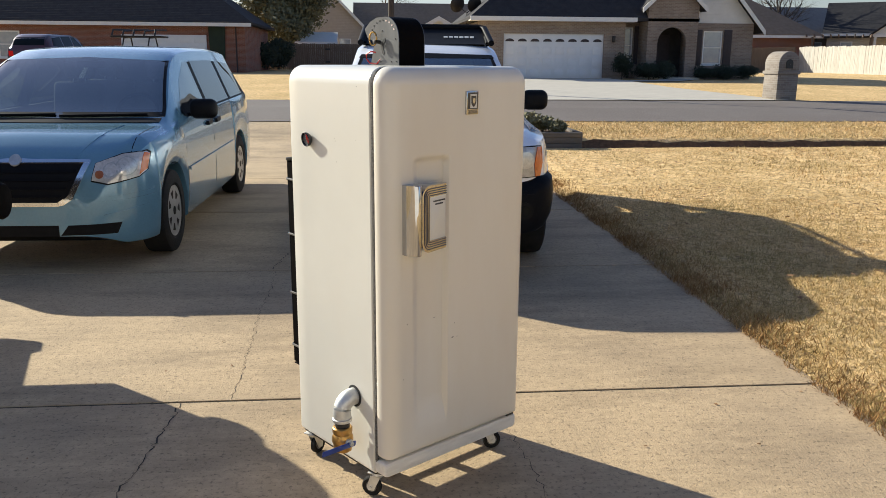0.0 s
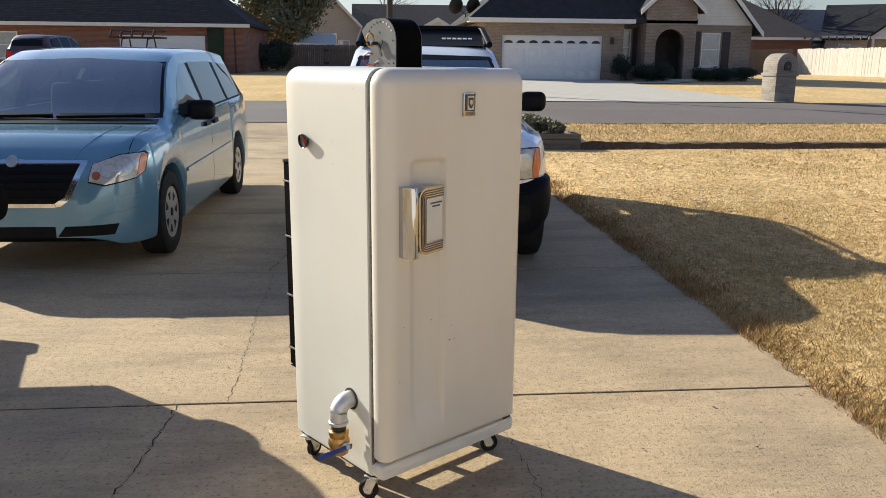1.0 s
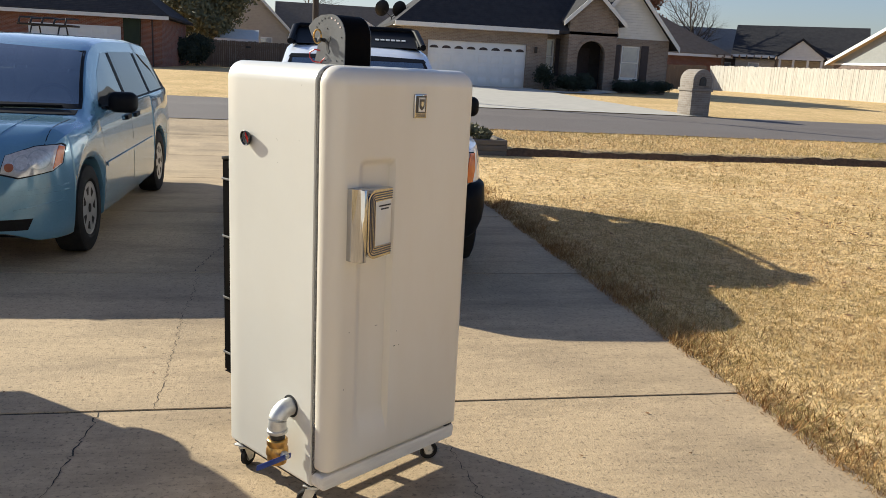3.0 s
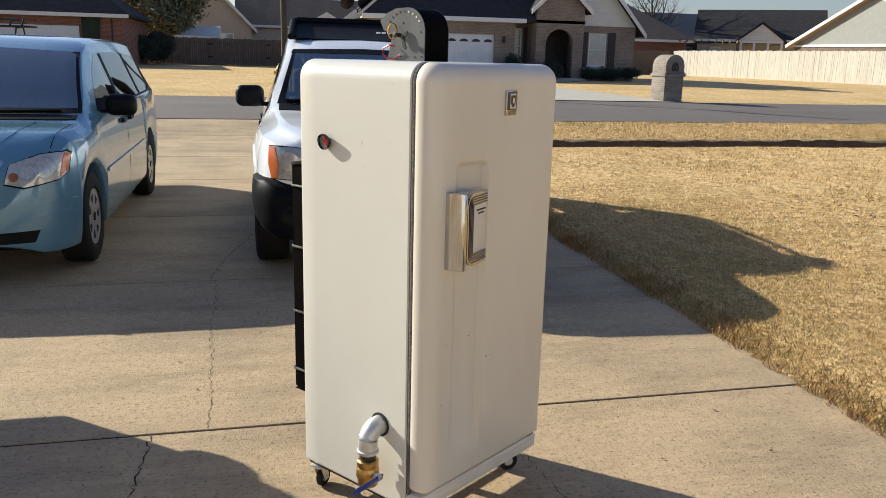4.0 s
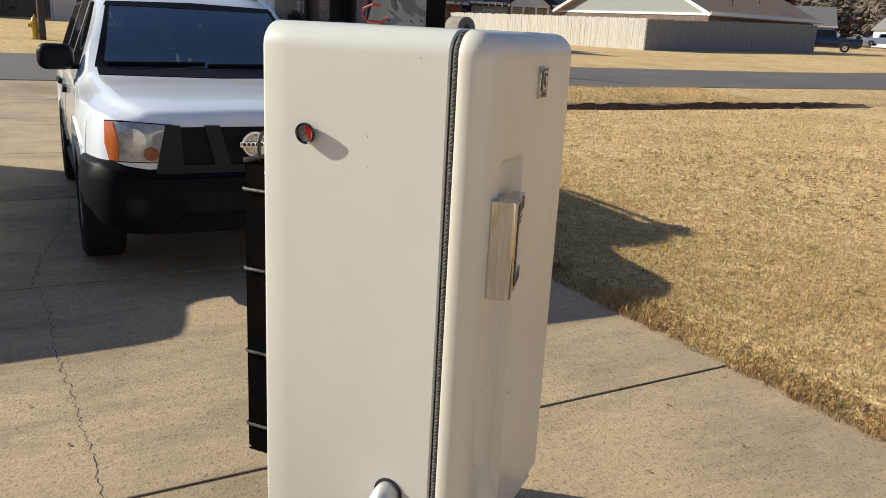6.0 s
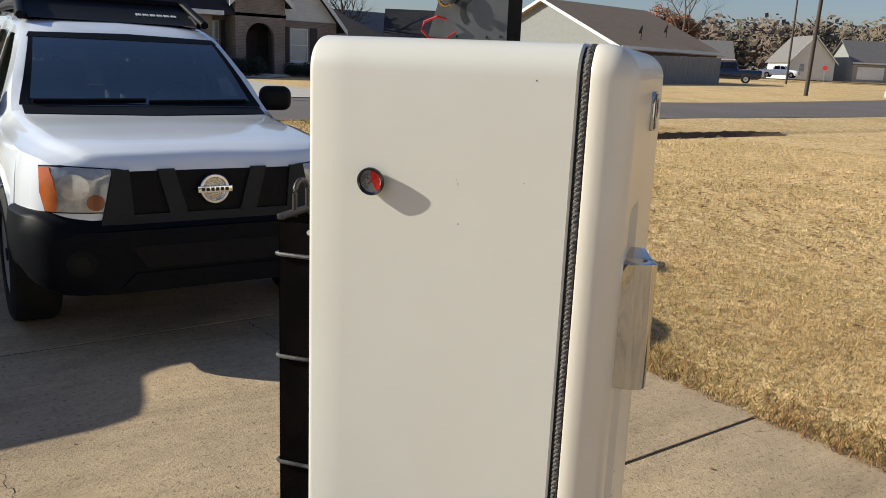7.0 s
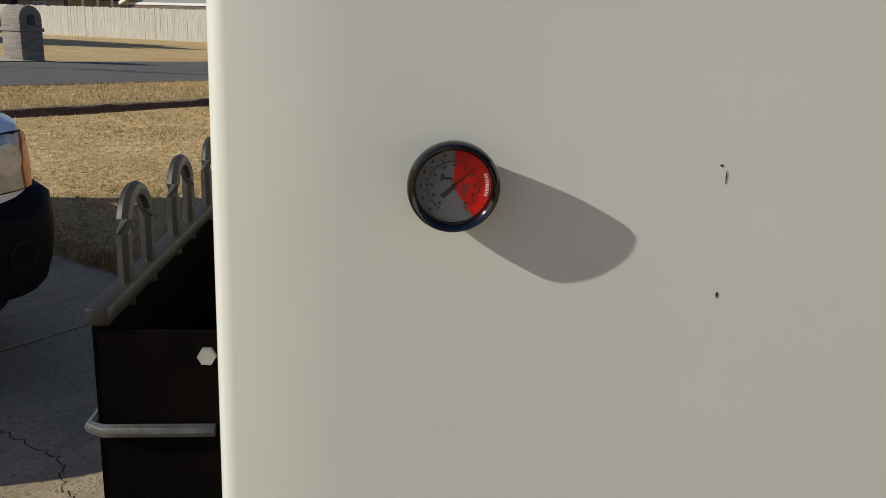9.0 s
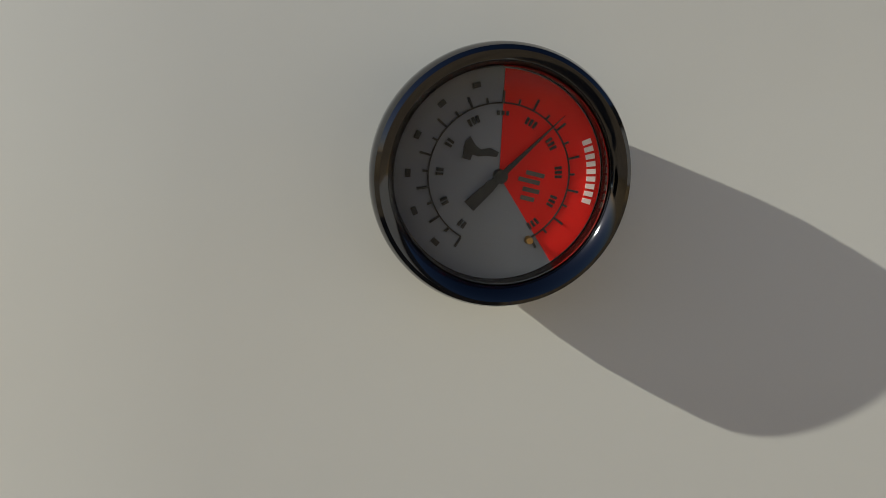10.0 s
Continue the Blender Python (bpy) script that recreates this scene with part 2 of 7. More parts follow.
def box(x0, y0, z0, x1, y1, z1, bevel=0.0, seg=2, bm=None):
    own = bmesh.new()
    r = bmesh.ops.create_cube(own, size=1.0)
    bmesh.ops.scale(own, vec=(x1 - x0, y1 - y0, z1 - z0), verts=own.verts)
    bmesh.ops.translate(own, vec=((x0 + x1) / 2, (y0 + y1) / 2, (z0 + z1) / 2), verts=own.verts)
    if bevel:
        bmesh.ops.bevel(own, geom=own.edges[:], offset=bevel, segments=seg, profile=0.5, affect="EDGES")
    return merge(bm, own)


def merge(bm, own):
    if bm is None:
        return own
    me = bpy.data.meshes.new("tmp")
    own.to_mesh(me)
    own.free()
    bm.from_mesh(me)
    bpy.data.meshes.remove(me)
    return bm


def moved(bm, m):
    bmesh.ops.transform(bm, matrix=m, verts=bm.verts)
    return bm


def grid_faces(nu, nv, closed_u=False, closed_v=False):
    out = []
    for i in range(nu if closed_u else nu - 1):
        for j in range(nv if closed_v else nv - 1):
            a, b = i * nv + j, ((i + 1) % nu) * nv + j
            c, d = ((i + 1) % nu) * nv + (j + 1) % nv, i * nv + (j + 1) % nv
            out.append((a, b, c, d))
    return out


def skin(rings, closed=True, caps=True, bm=None):
    """A skin over rings of equally many points."""
    own = bmesh.new()
    vs = [[own.verts.new(p) for p in r] for r in rings]
    n = len(rings[0])
    for i in range(len(rings) - 1):
        for j in range(n if closed else n - 1):
            k = (j + 1) % n
            quad = [vs[i][j], vs[i + 1][j], vs[i + 1][k], vs[i][k]]
            try:
                own.faces.new(quad)
            except ValueError:
                pass
    if caps and closed:
        for r in (vs[0], vs[-1]):
            try:
                own.faces.new(r)
            except ValueError:
                pass
    bmesh.ops.remove_doubles(own, verts=own.verts, dist=1e-6)
    return merge(bm, own)


def lathe(profile, n=32, axis="z", bm=None):
    """Turns (radius, height) pairs round an axis."""
    rings = []
    for r, h in profile:
        ring = []
        for k in range(n):
            a = 2 * pi * k / n
            u, v = max(r, 1e-5) * cos(a), max(r, 1e-5) * sin(a)
            ring.append({"z": (u, v, h), "x": (h, u, v), "y": (u, h, v)}[axis])
        rings.append(ring)
    return skin(rings, bm=bm)


def tube(path, r, n=10, bm=None, closed=False):
    """A round tube along a path; r a number or one for each point."""
    pts = [Vector(p) for p in path]
    rings = []
    up = Vector((0, 0, 1))
    for i, p in enumerate(pts):
        a = pts[i - 1] if (i or closed) else p
        b = pts[(i + 1) % len(pts)] if (i < len(pts) - 1 or closed) else p
        d = (b - a).normalized()
        ref = up if abs(d.dot(up)) < 0.95 else Vector((0, 1, 0))
        s = d.cross(ref).normalized()
        t = s.cross(d)
        rad = r[i] if isinstance(r, (list, tuple)) else r
        rings.append([p + (s * cos(2 * pi * k / n) + t * sin(2 * pi * k / n)) * rad for k in range(n)])
    if closed:
        rings.append(rings[0])
    return skin(rings, caps=not closed, bm=bm)


def prism(outline, lo, hi, axis="y", bevel=0.0, bm=None, seg=2):
    """An outline of (u, v) pairs, extruded from lo to hi along an axis."""
    own = bmesh.new()
    def at(u, v, w):
        return {"y": (u, w, v), "x": (w, u, v), "z": (u, v, w)}[axis]
    a = [own.verts.new(at(u, v, lo)) for u, v in outline]
    b = [own.verts.new(at(u, v, hi)) for u, v in outline]
    own.faces.new(a)
    own.faces.new(b)
    for i in range(len(a)):
        own.faces.new((a[i], a[(i + 1) % len(a)], b[(i + 1) % len(a)], b[i]))
    if bevel:
        caps = [e for e in own.edges if (e.verts[0] in a) == (e.verts[1] in a)]
        bmesh.ops.bevel(own, geom=caps, offset=bevel, segments=seg, profile=0.5, affect="EDGES")
    return merge(bm, own)


def arc(cx, cz, r, a0, a1, n=8):
    return [(cx + r * cos(radians(a0 + (a1 - a0) * i / n)), cz + r * sin(radians(a0 + (a1 - a0) * i / n))) for i in range(n + 1)]


def rounded(x0, z0, x1, z1, rb, rt, n=8):
    """Rounded rectangle, counter-clockwise from the lower right corner."""
    return (arc(x1 - rb, z0 + rb, rb, -90, 0, n) + arc(x1 - rt, z1 - rt, rt, 0, 90, n)
            + arc(x0 + rt, z1 - rt, rt, 90, 180, n) + arc(x0 + rb, z0 + rb, rb, 180, 270, n))


def smooth_step(a, b, x):
    t = min(1.0, max(0.0, (x - a) / (b - a)))
    return t * t * (3 - 2 * t)


def interp(x, table):
    """Piecewise linear value from (x, value) pairs."""
    return float(np.interp(x, [a for a, _ in table], [b for _, b in table]))


def flow(x, table):
    """Smooth value from (x, value) pairs: monotone cubic."""
    xs = [a for a, _ in table]
    ys = [b for _, b in table]
    if x <= xs[0]:
        return ys[0]
    if x >= xs[-1]:
        return ys[-1]
    d = [(ys[i + 1] - ys[i]) / (xs[i + 1] - xs[i]) for i in range(len(xs) - 1)]
    m = [d[0]] + [0 if d[i - 1] * d[i] <= 0 else 2 * d[i - 1] * d[i] / (d[i - 1] + d[i]) for i in range(1, len(d))] + [d[-1]]
    i = max(k for k in range(len(xs) - 1) if xs[k] <= x)
    h = xs[i + 1] - xs[i]
    t = (x - xs[i]) / h
    return ((2 * t ** 3 - 3 * t * t + 1) * ys[i] + (t ** 3 - 2 * t * t + t) * h * m[i]
            + (-2 * t ** 3 + 3 * t * t) * ys[i + 1] + (t ** 3 - t * t) * h * m[i + 1])


# ---------- ground ----------
JOINT0, JOINT = 4.3, 2.44          # a joint of the driveway, and the spacing
EDGE_R, EDGE_L = 1.9, -5.8         # driveway edges
ROAD0, ROAD1 = 18.3, 25.0          # road edges


def drive_edge(y):
    return EDGE_R + 0.02 * sin(y * 2.1) + (max(0.0, y - 15.5) ** 2) * 0.12


def ground_z(x, y):
    """Lawn, ditch, road crown and the slight rise beyond."""
    z = flow(y, [(-40, 0.0), (15.0, 0.0), (18.3, 0.25), (25.0, 0.37), (40.5, 0.66), (75, 0.75), (140, 1.4)])
    off = min(smooth_step(EDGE_R + 0.5, EDGE_R + 1.3, x) + smooth_step(EDGE_L - 0.5, EDGE_L - 1.3, x), 1.0)
    cut = interp(y, [(-40, 0.0), (15.0, 0.0), (15.4, -0.13), (15.62, -0.14), (15.74, -0.06), (15.90, 0.10), (17.0, 0.18), (18.3, 0.25)]) - z if y < 18.3 else 0.0
    cut *= 1 - 0.8 * smooth_step(16.5, 20.5, x)
    far_x = smooth_step(26, 50, x) * smooth_step(8, 30, y) * 0.35
    z += off * cut + far_x
    if y < 15 and x > EDGE_R:
        z += 0.035 * smooth_step(EDGE_R, EDGE_R + 0.25, x) + 0.02 * noise.noise((x * 0.5, y * 0.5, 0))
    if y < 15 and x < EDGE_L:
        z += 0.03
    return z


def axis_steps(knots):
    out = []
    for (a, b, d) in knots:
        k = max(1, int(round((b - a) / d)))
        out += [a + (b - a) * i / k for i in range(k)]
    return out + [knots[-1][1]]


gx = axis_steps([(-1500, -200, 260), (-200, -40, 20), (-40, -6, 3), (-6, 12, 0.35), (12, 60, 2.0), (60, 220, 20), (220, 1600, 260)])
gy = axis_steps([(-900, -60, 200), (-60, -4, 6), (-4, 14.4, 0.4), (14.4, 16.2, 0.08), (16.2, 19.2, 0.25), (19.2, 60, 1.6), (60, 160, 10), (160, 1800, 260)])
gv = []
for X in gx:
    for Y in gy:
        z = ground_z(X, Y)
        if EDGE_L - 0.05 < X < EDGE_R - 0.05 and Y < ROAD0 + 0.5:
            z -= 0.16                      # bed under the slabs
        if ROAD0 + 0.2 < Y < ROAD1 - 0.2:
            z -= 0.10                      # bed under the road
        gv.append((X, Y, z))
ground = raw("ground", gv, grid_faces(len(gx), len(gy)), "lawn")
tagged(ground, "dry straw-coloured winter lawn with a shallow ditch", "lawn", kind="structure")
for f in ground.data.polygons:
    f.use_smooth = True

# road: one long strip, worn edges
rv, nr = [], 0
for i, X in enumerate(axis_steps([(-400, -40, 30), (-40, 80, 2.0), (80, 400, 30)])):
    bend = 0.0
    for y in (ROAD0 + 0.05 * sin(X * 1.7), ROAD0 + 2.2, (ROAD0 + ROAD1) / 2, ROAD1 - 2.2, ROAD1 + 0.05 * sin(X * 1.3)):
        rv.append((X, y, flow(y, [(15.0, 0.0), (18.3, 0.25), (25.0, 0.37), (40.5, 0.66)]) + 0.012 + (0.03 if abs(y - 21.65) < 0.1 else 0.0)
                   + smooth_step(26, 50, X) * smooth_step(8, 30, y) * 0.35))
    nr += 1
road = raw("road", rv, grid_faces(nr, 5), "asphalt")
tagged(road, "grey-brown asphalt street along the lawns", "road", kind="structure")

# driveway: slabs with rounded edges and recessed joints
driveway = thing("pavement", "weathered tan concrete driveway with cut joints", "driveway", kind="structure")


def slab(y0, y1):
    x0, n = EDGE_L, 6
    xr0, xr1 = drive_edge(y0), drive_edge(y1)
    own = bmesh.new()
    g = 0.009
    out = [(x0, y0 + g), (xr0, y0 + g)]
    for i in range(1, n):
        yy = y0 + (y1 - y0) * i / n
        out.append((drive_edge(yy), yy))
    out += [(xr1, y1 - g), (x0, y1 - g)]
    zt = [(u, v, ground_z(0, v) if v > 14 else 0.0) for u, v in out]
    top = [own.verts.new(p) for p in zt]
    low = [own.verts.new((p[0], p[1], p[2] - 0.12)) for p in zt]
    own.faces.new(top)
    for i in range(len(top)):
        own.faces.new((top[i], top[(i + 1) % len(top)], low[(i + 1) % len(top)], low[i]))
    rim = [e for e in own.edges if e.verts[0] in top and e.verts[1] in top]
    bmesh.ops.bevel(own, geom=rim, offset=0.003, segments=2, profile=0.5, affect="EDGES")
    part("slab", own, "concrete", driveway, smooth=False)


yk = JOINT0 - JOINT * 4
while yk < ROAD0 - 0.3:
    slab(yk, min(yk + JOINT, ROAD0 + 0.02))
    yk += JOINT
bed = raw("joint_bed", [(EDGE_L, -6, -0.005), (EDGE_R - 0.03, -6, -0.005), (EDGE_R - 0.03, 14.2, -0.005), (EDGE_L, 14.2, -0.005)], [(0, 1, 2, 3)], "joint", driveway)


def crack(points, width, seed):
    """A jagged open crack, as a thin dark sunken sliver along the slab."""
    rnd = random.Random(seed)
    line = []
    for (a, b) in zip(points[:-1], points[1:]):
        n = max(3, int(hypot(b[0] - a[0], b[1] - a[1]) / 0.022))
        for i in range(n):
            t = i / n
            line.append((a[0] + (b[0] - a[0]) * t + rnd.uniform(-0.013, 0.013), a[1] + (b[1] - a[1]) * t + rnd.uniform(-0.013, 0.013)))
    line.append(points[-1])
    v, f = [], []
    for i, (x, y) in enumerate(line):
        p, q = line[max(0, i - 1)], line[min(len(line) - 1, i + 1)]
        d = Vector((q[0] - p[0], q[1] - p[1])).normalized()
        w = width * rnd.uniform(0.2, 1.15) * (0.35 if i in (0, len(line) - 1) else 1)
        v += [(x - d.y * w, y + d.x * w, 0.0016), (x + d.y * w, y - d.x * w, 0.0016)]
        if i:
            f.append((2 * i - 2, 2 * i - 1, 2 * i + 1, 2 * i))
    raw("crack", v, f, "joint", driveway)


crack([(-1.27, 4.29), (-1.29, 4.0), (-1.30, 3.8), (-1.33, 3.45), (-1.40, 3.0), (-1.46, 2.4), (-1.55, 1.9)], 0.0036, 3)
crack([(-1.11, 6.70), (-1.08, 6.2), (-1.09, 5.74), (-1.06, 5.0), (-1.04, 4.31)], 0.0018, 5)
crack([(-1.14, 6.78), (-1.04, 7.43), (-0.92, 7.9), (-0.81, 8.33), (-0.74, 9.1)], 0.0032, 7)
crack([(0.24, 3.90), (0.25, 3.7), (0.27, 3.59), (0.28, 3.35), (0.33, 3.0), (0.35, 2.5)], 0.0018, 9)
crack([(0.36, 6.71), (0.39, 6.34), (0.42, 5.95), (0.42, 5.69), (0.31, 5.52), (0.27, 5.1)], 0.0028, 11)

# small twigs, leaves and grit on the driveway

def litter(n, x0, x1, y0, y1, size, zf, seed):
    r = random.Random(seed)
    v, f = [], []
    for _ in range(n):
        x, y = r.uniform(x0, x1), r.uniform(y0, y1)
        s, a = size * r.uniform(0.5, 1.4), r.uniform(0, 2 * pi)
        z = zf(x, y)
        lift = [r.uniform(0.0, 0.5) * s for _ in range(4)]
        k = len(v)
        for i, (u, w) in enumerate(((-1, -0.15), (0.1, -0.5), (1, 0.1), (-0.1, 0.5))):
            v.append((x + s * (u * cos(a) - w * sin(a)), y + s * (u * sin(a) + w * cos(a)), z + lift[i] + 0.002))
        f += [(k, k + 1, k + 2), (k, k + 2, k + 3)]
    return v, f


v, f = litter(90, -3.0, 1.85, 1.5, 12, 0.010, lambda x, y: 0.0, 21)
tagged(raw("debris", v, f, "leaf"), "brown leaf crumbs scattered on the concrete", "leaves", kind="stuff")


def lawn_top(x, y):
    return ground_z(x, y) + 0.01


v1, f1 = litter(1500, 2.3, 22, 2.5, 14.5, 0.028, lawn_top, 22)
v2, f2 = litter(2600, 5.0, 20, 1.0, 9.5, 0.034, lawn_top, 23)
v3, f3 = litter(2200, 10.6, 16.5, 2.8, 8.2, 0.045, lawn_top, 24)
f2 += [tuple(i + len(v2) for i in q) for q in f3]
v2 += v3
f1 += [tuple(i + len(v1) for i in q) for q in f2]
tagged(raw("fallen_leaves", v1 + v2, f1, "leaf"), "brown fallen leaves lying on the dry lawn", "leaves", kind="stuff")

# grass blades on the stretch of lawn beside the driveway, thinning outwards
rng = np.random.default_rng(6)


def blades(n, x0, x1, y0, y1, h, w, dens):
    xs, ys = rng.uniform(x0, x1, n), rng.uniform(y0, y1, n)
    keep = rng.uniform(0, 1, n) < dens(xs, ys)
    xs, ys = xs[keep], ys[keep]
    m = len(xs)
    hx, hy = np.linspace(x0, x1, 60), np.linspace(y0, y1, 90)
    hz = np.array([[ground_z(a, b) for b in hy] for a in hx])
    fx, fy = (xs - x0) / (x1 - x0) * 58.999, (ys - y0) / (y1 - y0) * 88.999
    ix, iy = fx.astype(int), fy.astype(int)
    fx, fy = fx - ix, fy - iy
    zs = (hz[ix, iy] * (1 - fx) + hz[ix + 1, iy] * fx) * (1 - fy) + (hz[ix, iy + 1] * (1 - fx) + hz[ix + 1, iy + 1] * fx) * fy - 0.006
    a, t, ta = rng.uniform(0, 2 * pi, m), rng.uniform(0.3, 1.3, m), rng.uniform(0, 2 * pi, m)
    hh, ww = h * rng.uniform(0.5, 1.3, m), w * rng.uniform(0.6, 1.3, m)
    p0 = np.stack([xs - ww * np.cos(a), ys - ww * np.sin(a), zs], 1)
    p1 = np.stack([xs + ww * np.cos(a), ys + ww * np.sin(a), zs], 1)
    p2 = np.stack([xs + hh * np.sin(t) * np.cos(ta), ys + hh * np.sin(t) * np.sin(ta), zs + hh * np.cos(t)], 1)
    vs = np.stack([p0, p1, p2], 1).reshape(-1, 3)
    return vs


def near_edge(x, y):
    return np.clip(1.25 - (x - 1.9) / 4.5, 0.12, 1.0)


def tufted(x, y):
    # grass stands in loose tufts
    s = np.sin(x * 9.1 + 2.3 * np.sin(y * 3.7)) * np.sin(y * 8.3 + 1.9 * np.sin(x * 4.1))
    return np.clip(0.55 + 0.55 * s, 0.1, 1.0)


def along_edge(x, y):
    return np.clip(1.0 - (x - 1.86) / 0.5, 0.0, 1.0) ** 1.5 * np.clip(0.6 + 0.5 * np.sin(y * 5.3 + np.sin(y * 13.0)), 0.25, 1.0)


def blade_mesh(name, sets, mat, label):
    bl = np.concatenate(sets)
    tagged(raw(name, bl.tolist(), np.arange(len(bl)).reshape(-1, 3).tolist(), mat), label, "grass", kind="stuff")


def worn_near(x, y):
    return np.clip(1.35 - np.hypot((x - 1.9) / 3.6, (y - 4.0) / 6.0), 0.0, 1.0)


blade_mesh("grass", [blades(110000, 1.86, 5.5, 2.2, 9.5, 0.030, 0.0018, near_edge), blades(130000, 2.4, 9.5, 1.6, 15.2, 0.044, 0.0036, tufted),
                     blades(60000, 5.5, 16.0, 1.0, 15.2, 0.055, 0.008, tufted), blades(30000, 3.3, 16.0, 15.95, 18.3, 0.06, 0.007, lambda x, y: np.ones_like(x))],
           "blade", "short dry yellow-brown grass blades of the lawn")
blade_mesh("grass", [blades(240000, 1.88, 6.2, 1.6, 10.5, 0.036, 0.0024, worn_near)], "near_blade", "matted brown grass with green tufts on the near lawn")
blade_mesh("grass", [blades(70000, 1.85, 2.5, 1.6, 15.0, 0.062, 0.0028, along_edge)], "edge_blade", "rust-brown dead grass along the driveway's edge")

# raw soil on the steep far side of the ditch, its shade painted in too
bv, nb = [], 0
for i in range(240):
    X = 3.2 + 0.07 * i
    a = 15.55 + 0.03 * noise.noise((X * 0.9, 0, 3.1))
    b = 15.87 + 0.07 * noise.noise((X * 0.7, 0, 7.7)) + 0.035 * noise.noise((X * 3.3, 0, 1.7))
    for k in range(6):
        y = a + (b - a) * k / 5
        bv.append((X, y, ground_z(X, y) + 0.012 + 0.02 * noise.noise((X * 2.6, y * 9, 0))))
    nb += 1
tagged(raw("ditch_bank", bv, grid_faces(nb, 6), "soil"), "bare soil bank of the roadside ditch, its shade painted in as dark colour", "ditch", kind="structure")


# ---------- the refrigerator smoker ----------
# own axes: x along the door's width, y backwards, z up
FX, FD0, FD1 = 0.675, 0.118, 0.629          # width, front and back of the body
ZB, ZT = 0.116, 1.575                       # underside and top
FRIDGE = pose(-0.2947, 3.2402, 0, 0, 0, 36.2)
fridge = thing("refrigerator_smoker", "vintage cream enamel refrigerator converted into a smoker, on casters", "refrigerator", FRIDGE)


def ring_xz(inset, y, zb, rt=0.062, rb=0.014, n=8):
    return [(u, y, v) for u, v in rounded(inset, zb + inset, FX - inset, ZT - inset, max(rb - inset, 0.002), max(rt - inset, 0.002), n)]


rings = [ring_xz(0.02, FD0, ZB), ring_xz(0.004, FD0, ZB), ring_xz(0.0, FD0 + 0.004, ZB)]
rings += [ring_xz(0.0, y, ZB) for y in (0.25, 0.4, 0.55)]
rings += [ring_xz(0.012 * (1 - cos(a)), FD1 - 0.012 + 0.012 * sin(a), ZB) for a in (0, pi / 6, pi / 3, pi / 2)]
shell = skin(rings)
# the old compressor bay below is open underneath and at the back
bmesh.ops.bisect_plane(shell, geom=shell.verts[:] + shell.edges[:] + shell.faces[:], plane_co=(0, 0, 0.28), plane_no=(0, 0, 1))
gone = [f for f in shell.faces if f.calc_center_median().z < 0.28 and (abs(f.normal.z) > 0.8 or f.calc_center_median().y > FD1 - 0.004)]
bmesh.ops.delete(shell, geom=gone, context="FACES")
body = part("body", shell, "enamel", fridge, "cream enamelled steel cabinet")
part("bay_ceiling", box(0.004, FD0 + 0.01, 0.28, FX - 0.004, FD1 - 0.004, 0.295), "iron", fridge)
# unseen rear strips, sized to shape the sun patches on the ground
for b in ((0.012, 0.116, 0.11, 0.281), (0.51, 0.116, FX - 0.012, 0.281), (0.11, 0.216, 0.51, 0.236), (0.275, 0.236, 0.32, 0.281)):
    part("rear_frame", box(b[0], FD1 - 0.010, b[1], b[2], FD1 - 0.004, b[3]), "enamel", fridge)

# door: rolled border, flat field with a long pressed recess behind the handle
DZ, DF, DR = 0.188, 0.022, 0.058
rings = [ring_xz(0.012, 0.100, DZ, 0.062, 0.022, 10), ring_xz(0.002, 0.099, DZ, 0.062, 0.022, 10), ring_xz(0.0, 0.096, DZ, 0.062, 0.022, 10)]
for k in range(0, 11):
    a = pi / 2 * k / 10
    ins = DR * (1 - cos(a))
    rings.append([(u, DF + DR * (1 - sin(a)), v) for u, v in rounded(ins, DZ + ins * 0.6, FX - ins, ZT - ins, max(0.022 - ins, 0.0008), max(0.062 - ins, 0.0042), 10)])
door = part("door", skin(rings, caps=False), "door_enamel", fridge, "rounded cream enamel door")


def recess(x, z):
    s = smooth_step(0.10, 0.150, x) * (1 - smooth_step(0.264, 0.2685, x))
    r = hypot(max(0, x - 0.245), max(0, z - 1.245))
    t = (1 - smooth_step(1.262, 1.278, z)) * smooth_step(0.27, 0.40, z)
    if x > 0.245 and z > 1.245:
        t *= 1 - smooth_step(0.020, 0.032, r)
    return 0.026 * s * t


nu, nv = 150, 150
x0, x1, z0, z1 = DR, FX - DR, DZ + DR * 0.6, ZT - DR
field = []
for i in range(nu):
    for j in range(nv):
        x, z = x0 + (x1 - x0) * i / (nu - 1), z0 + (z1 - z0) * j / (nv - 1)
        field.append((x, DF + recess(x, z), z))
panel = raw("door_panel", field, grid_faces(nu, nv), "door_enamel", door)
for f in panel.data.polygons:
    f.use_smooth = True

# dark gap with a braided rope seal round the opening
part("gasket", skin([ring_xz(0.007, 0.098, ZB + 0.012), ring_xz(0.007, 0.120, ZB + 0.012)], caps=False), "gasket", fridge, "black seal in the door gap")
seam = rounded(0.0065, 0.15, FX - 0.0065, ZT - 0.0065, 0.012, 0.056, 10)
# resample the seam evenly, starting low on one side
loop = [Vector((u, 0, v)) for u, v in seam] + [Vector((seam[0][0], 0, seam[0][1]))]
even, acc = [], 0.0
for a, b in zip(loop[:-1], loop[1:]):
    L = (b - a).length
    while acc < L:
        even.append(a.lerp(b, acc / L))
        acc += 0.0036
    acc -= L
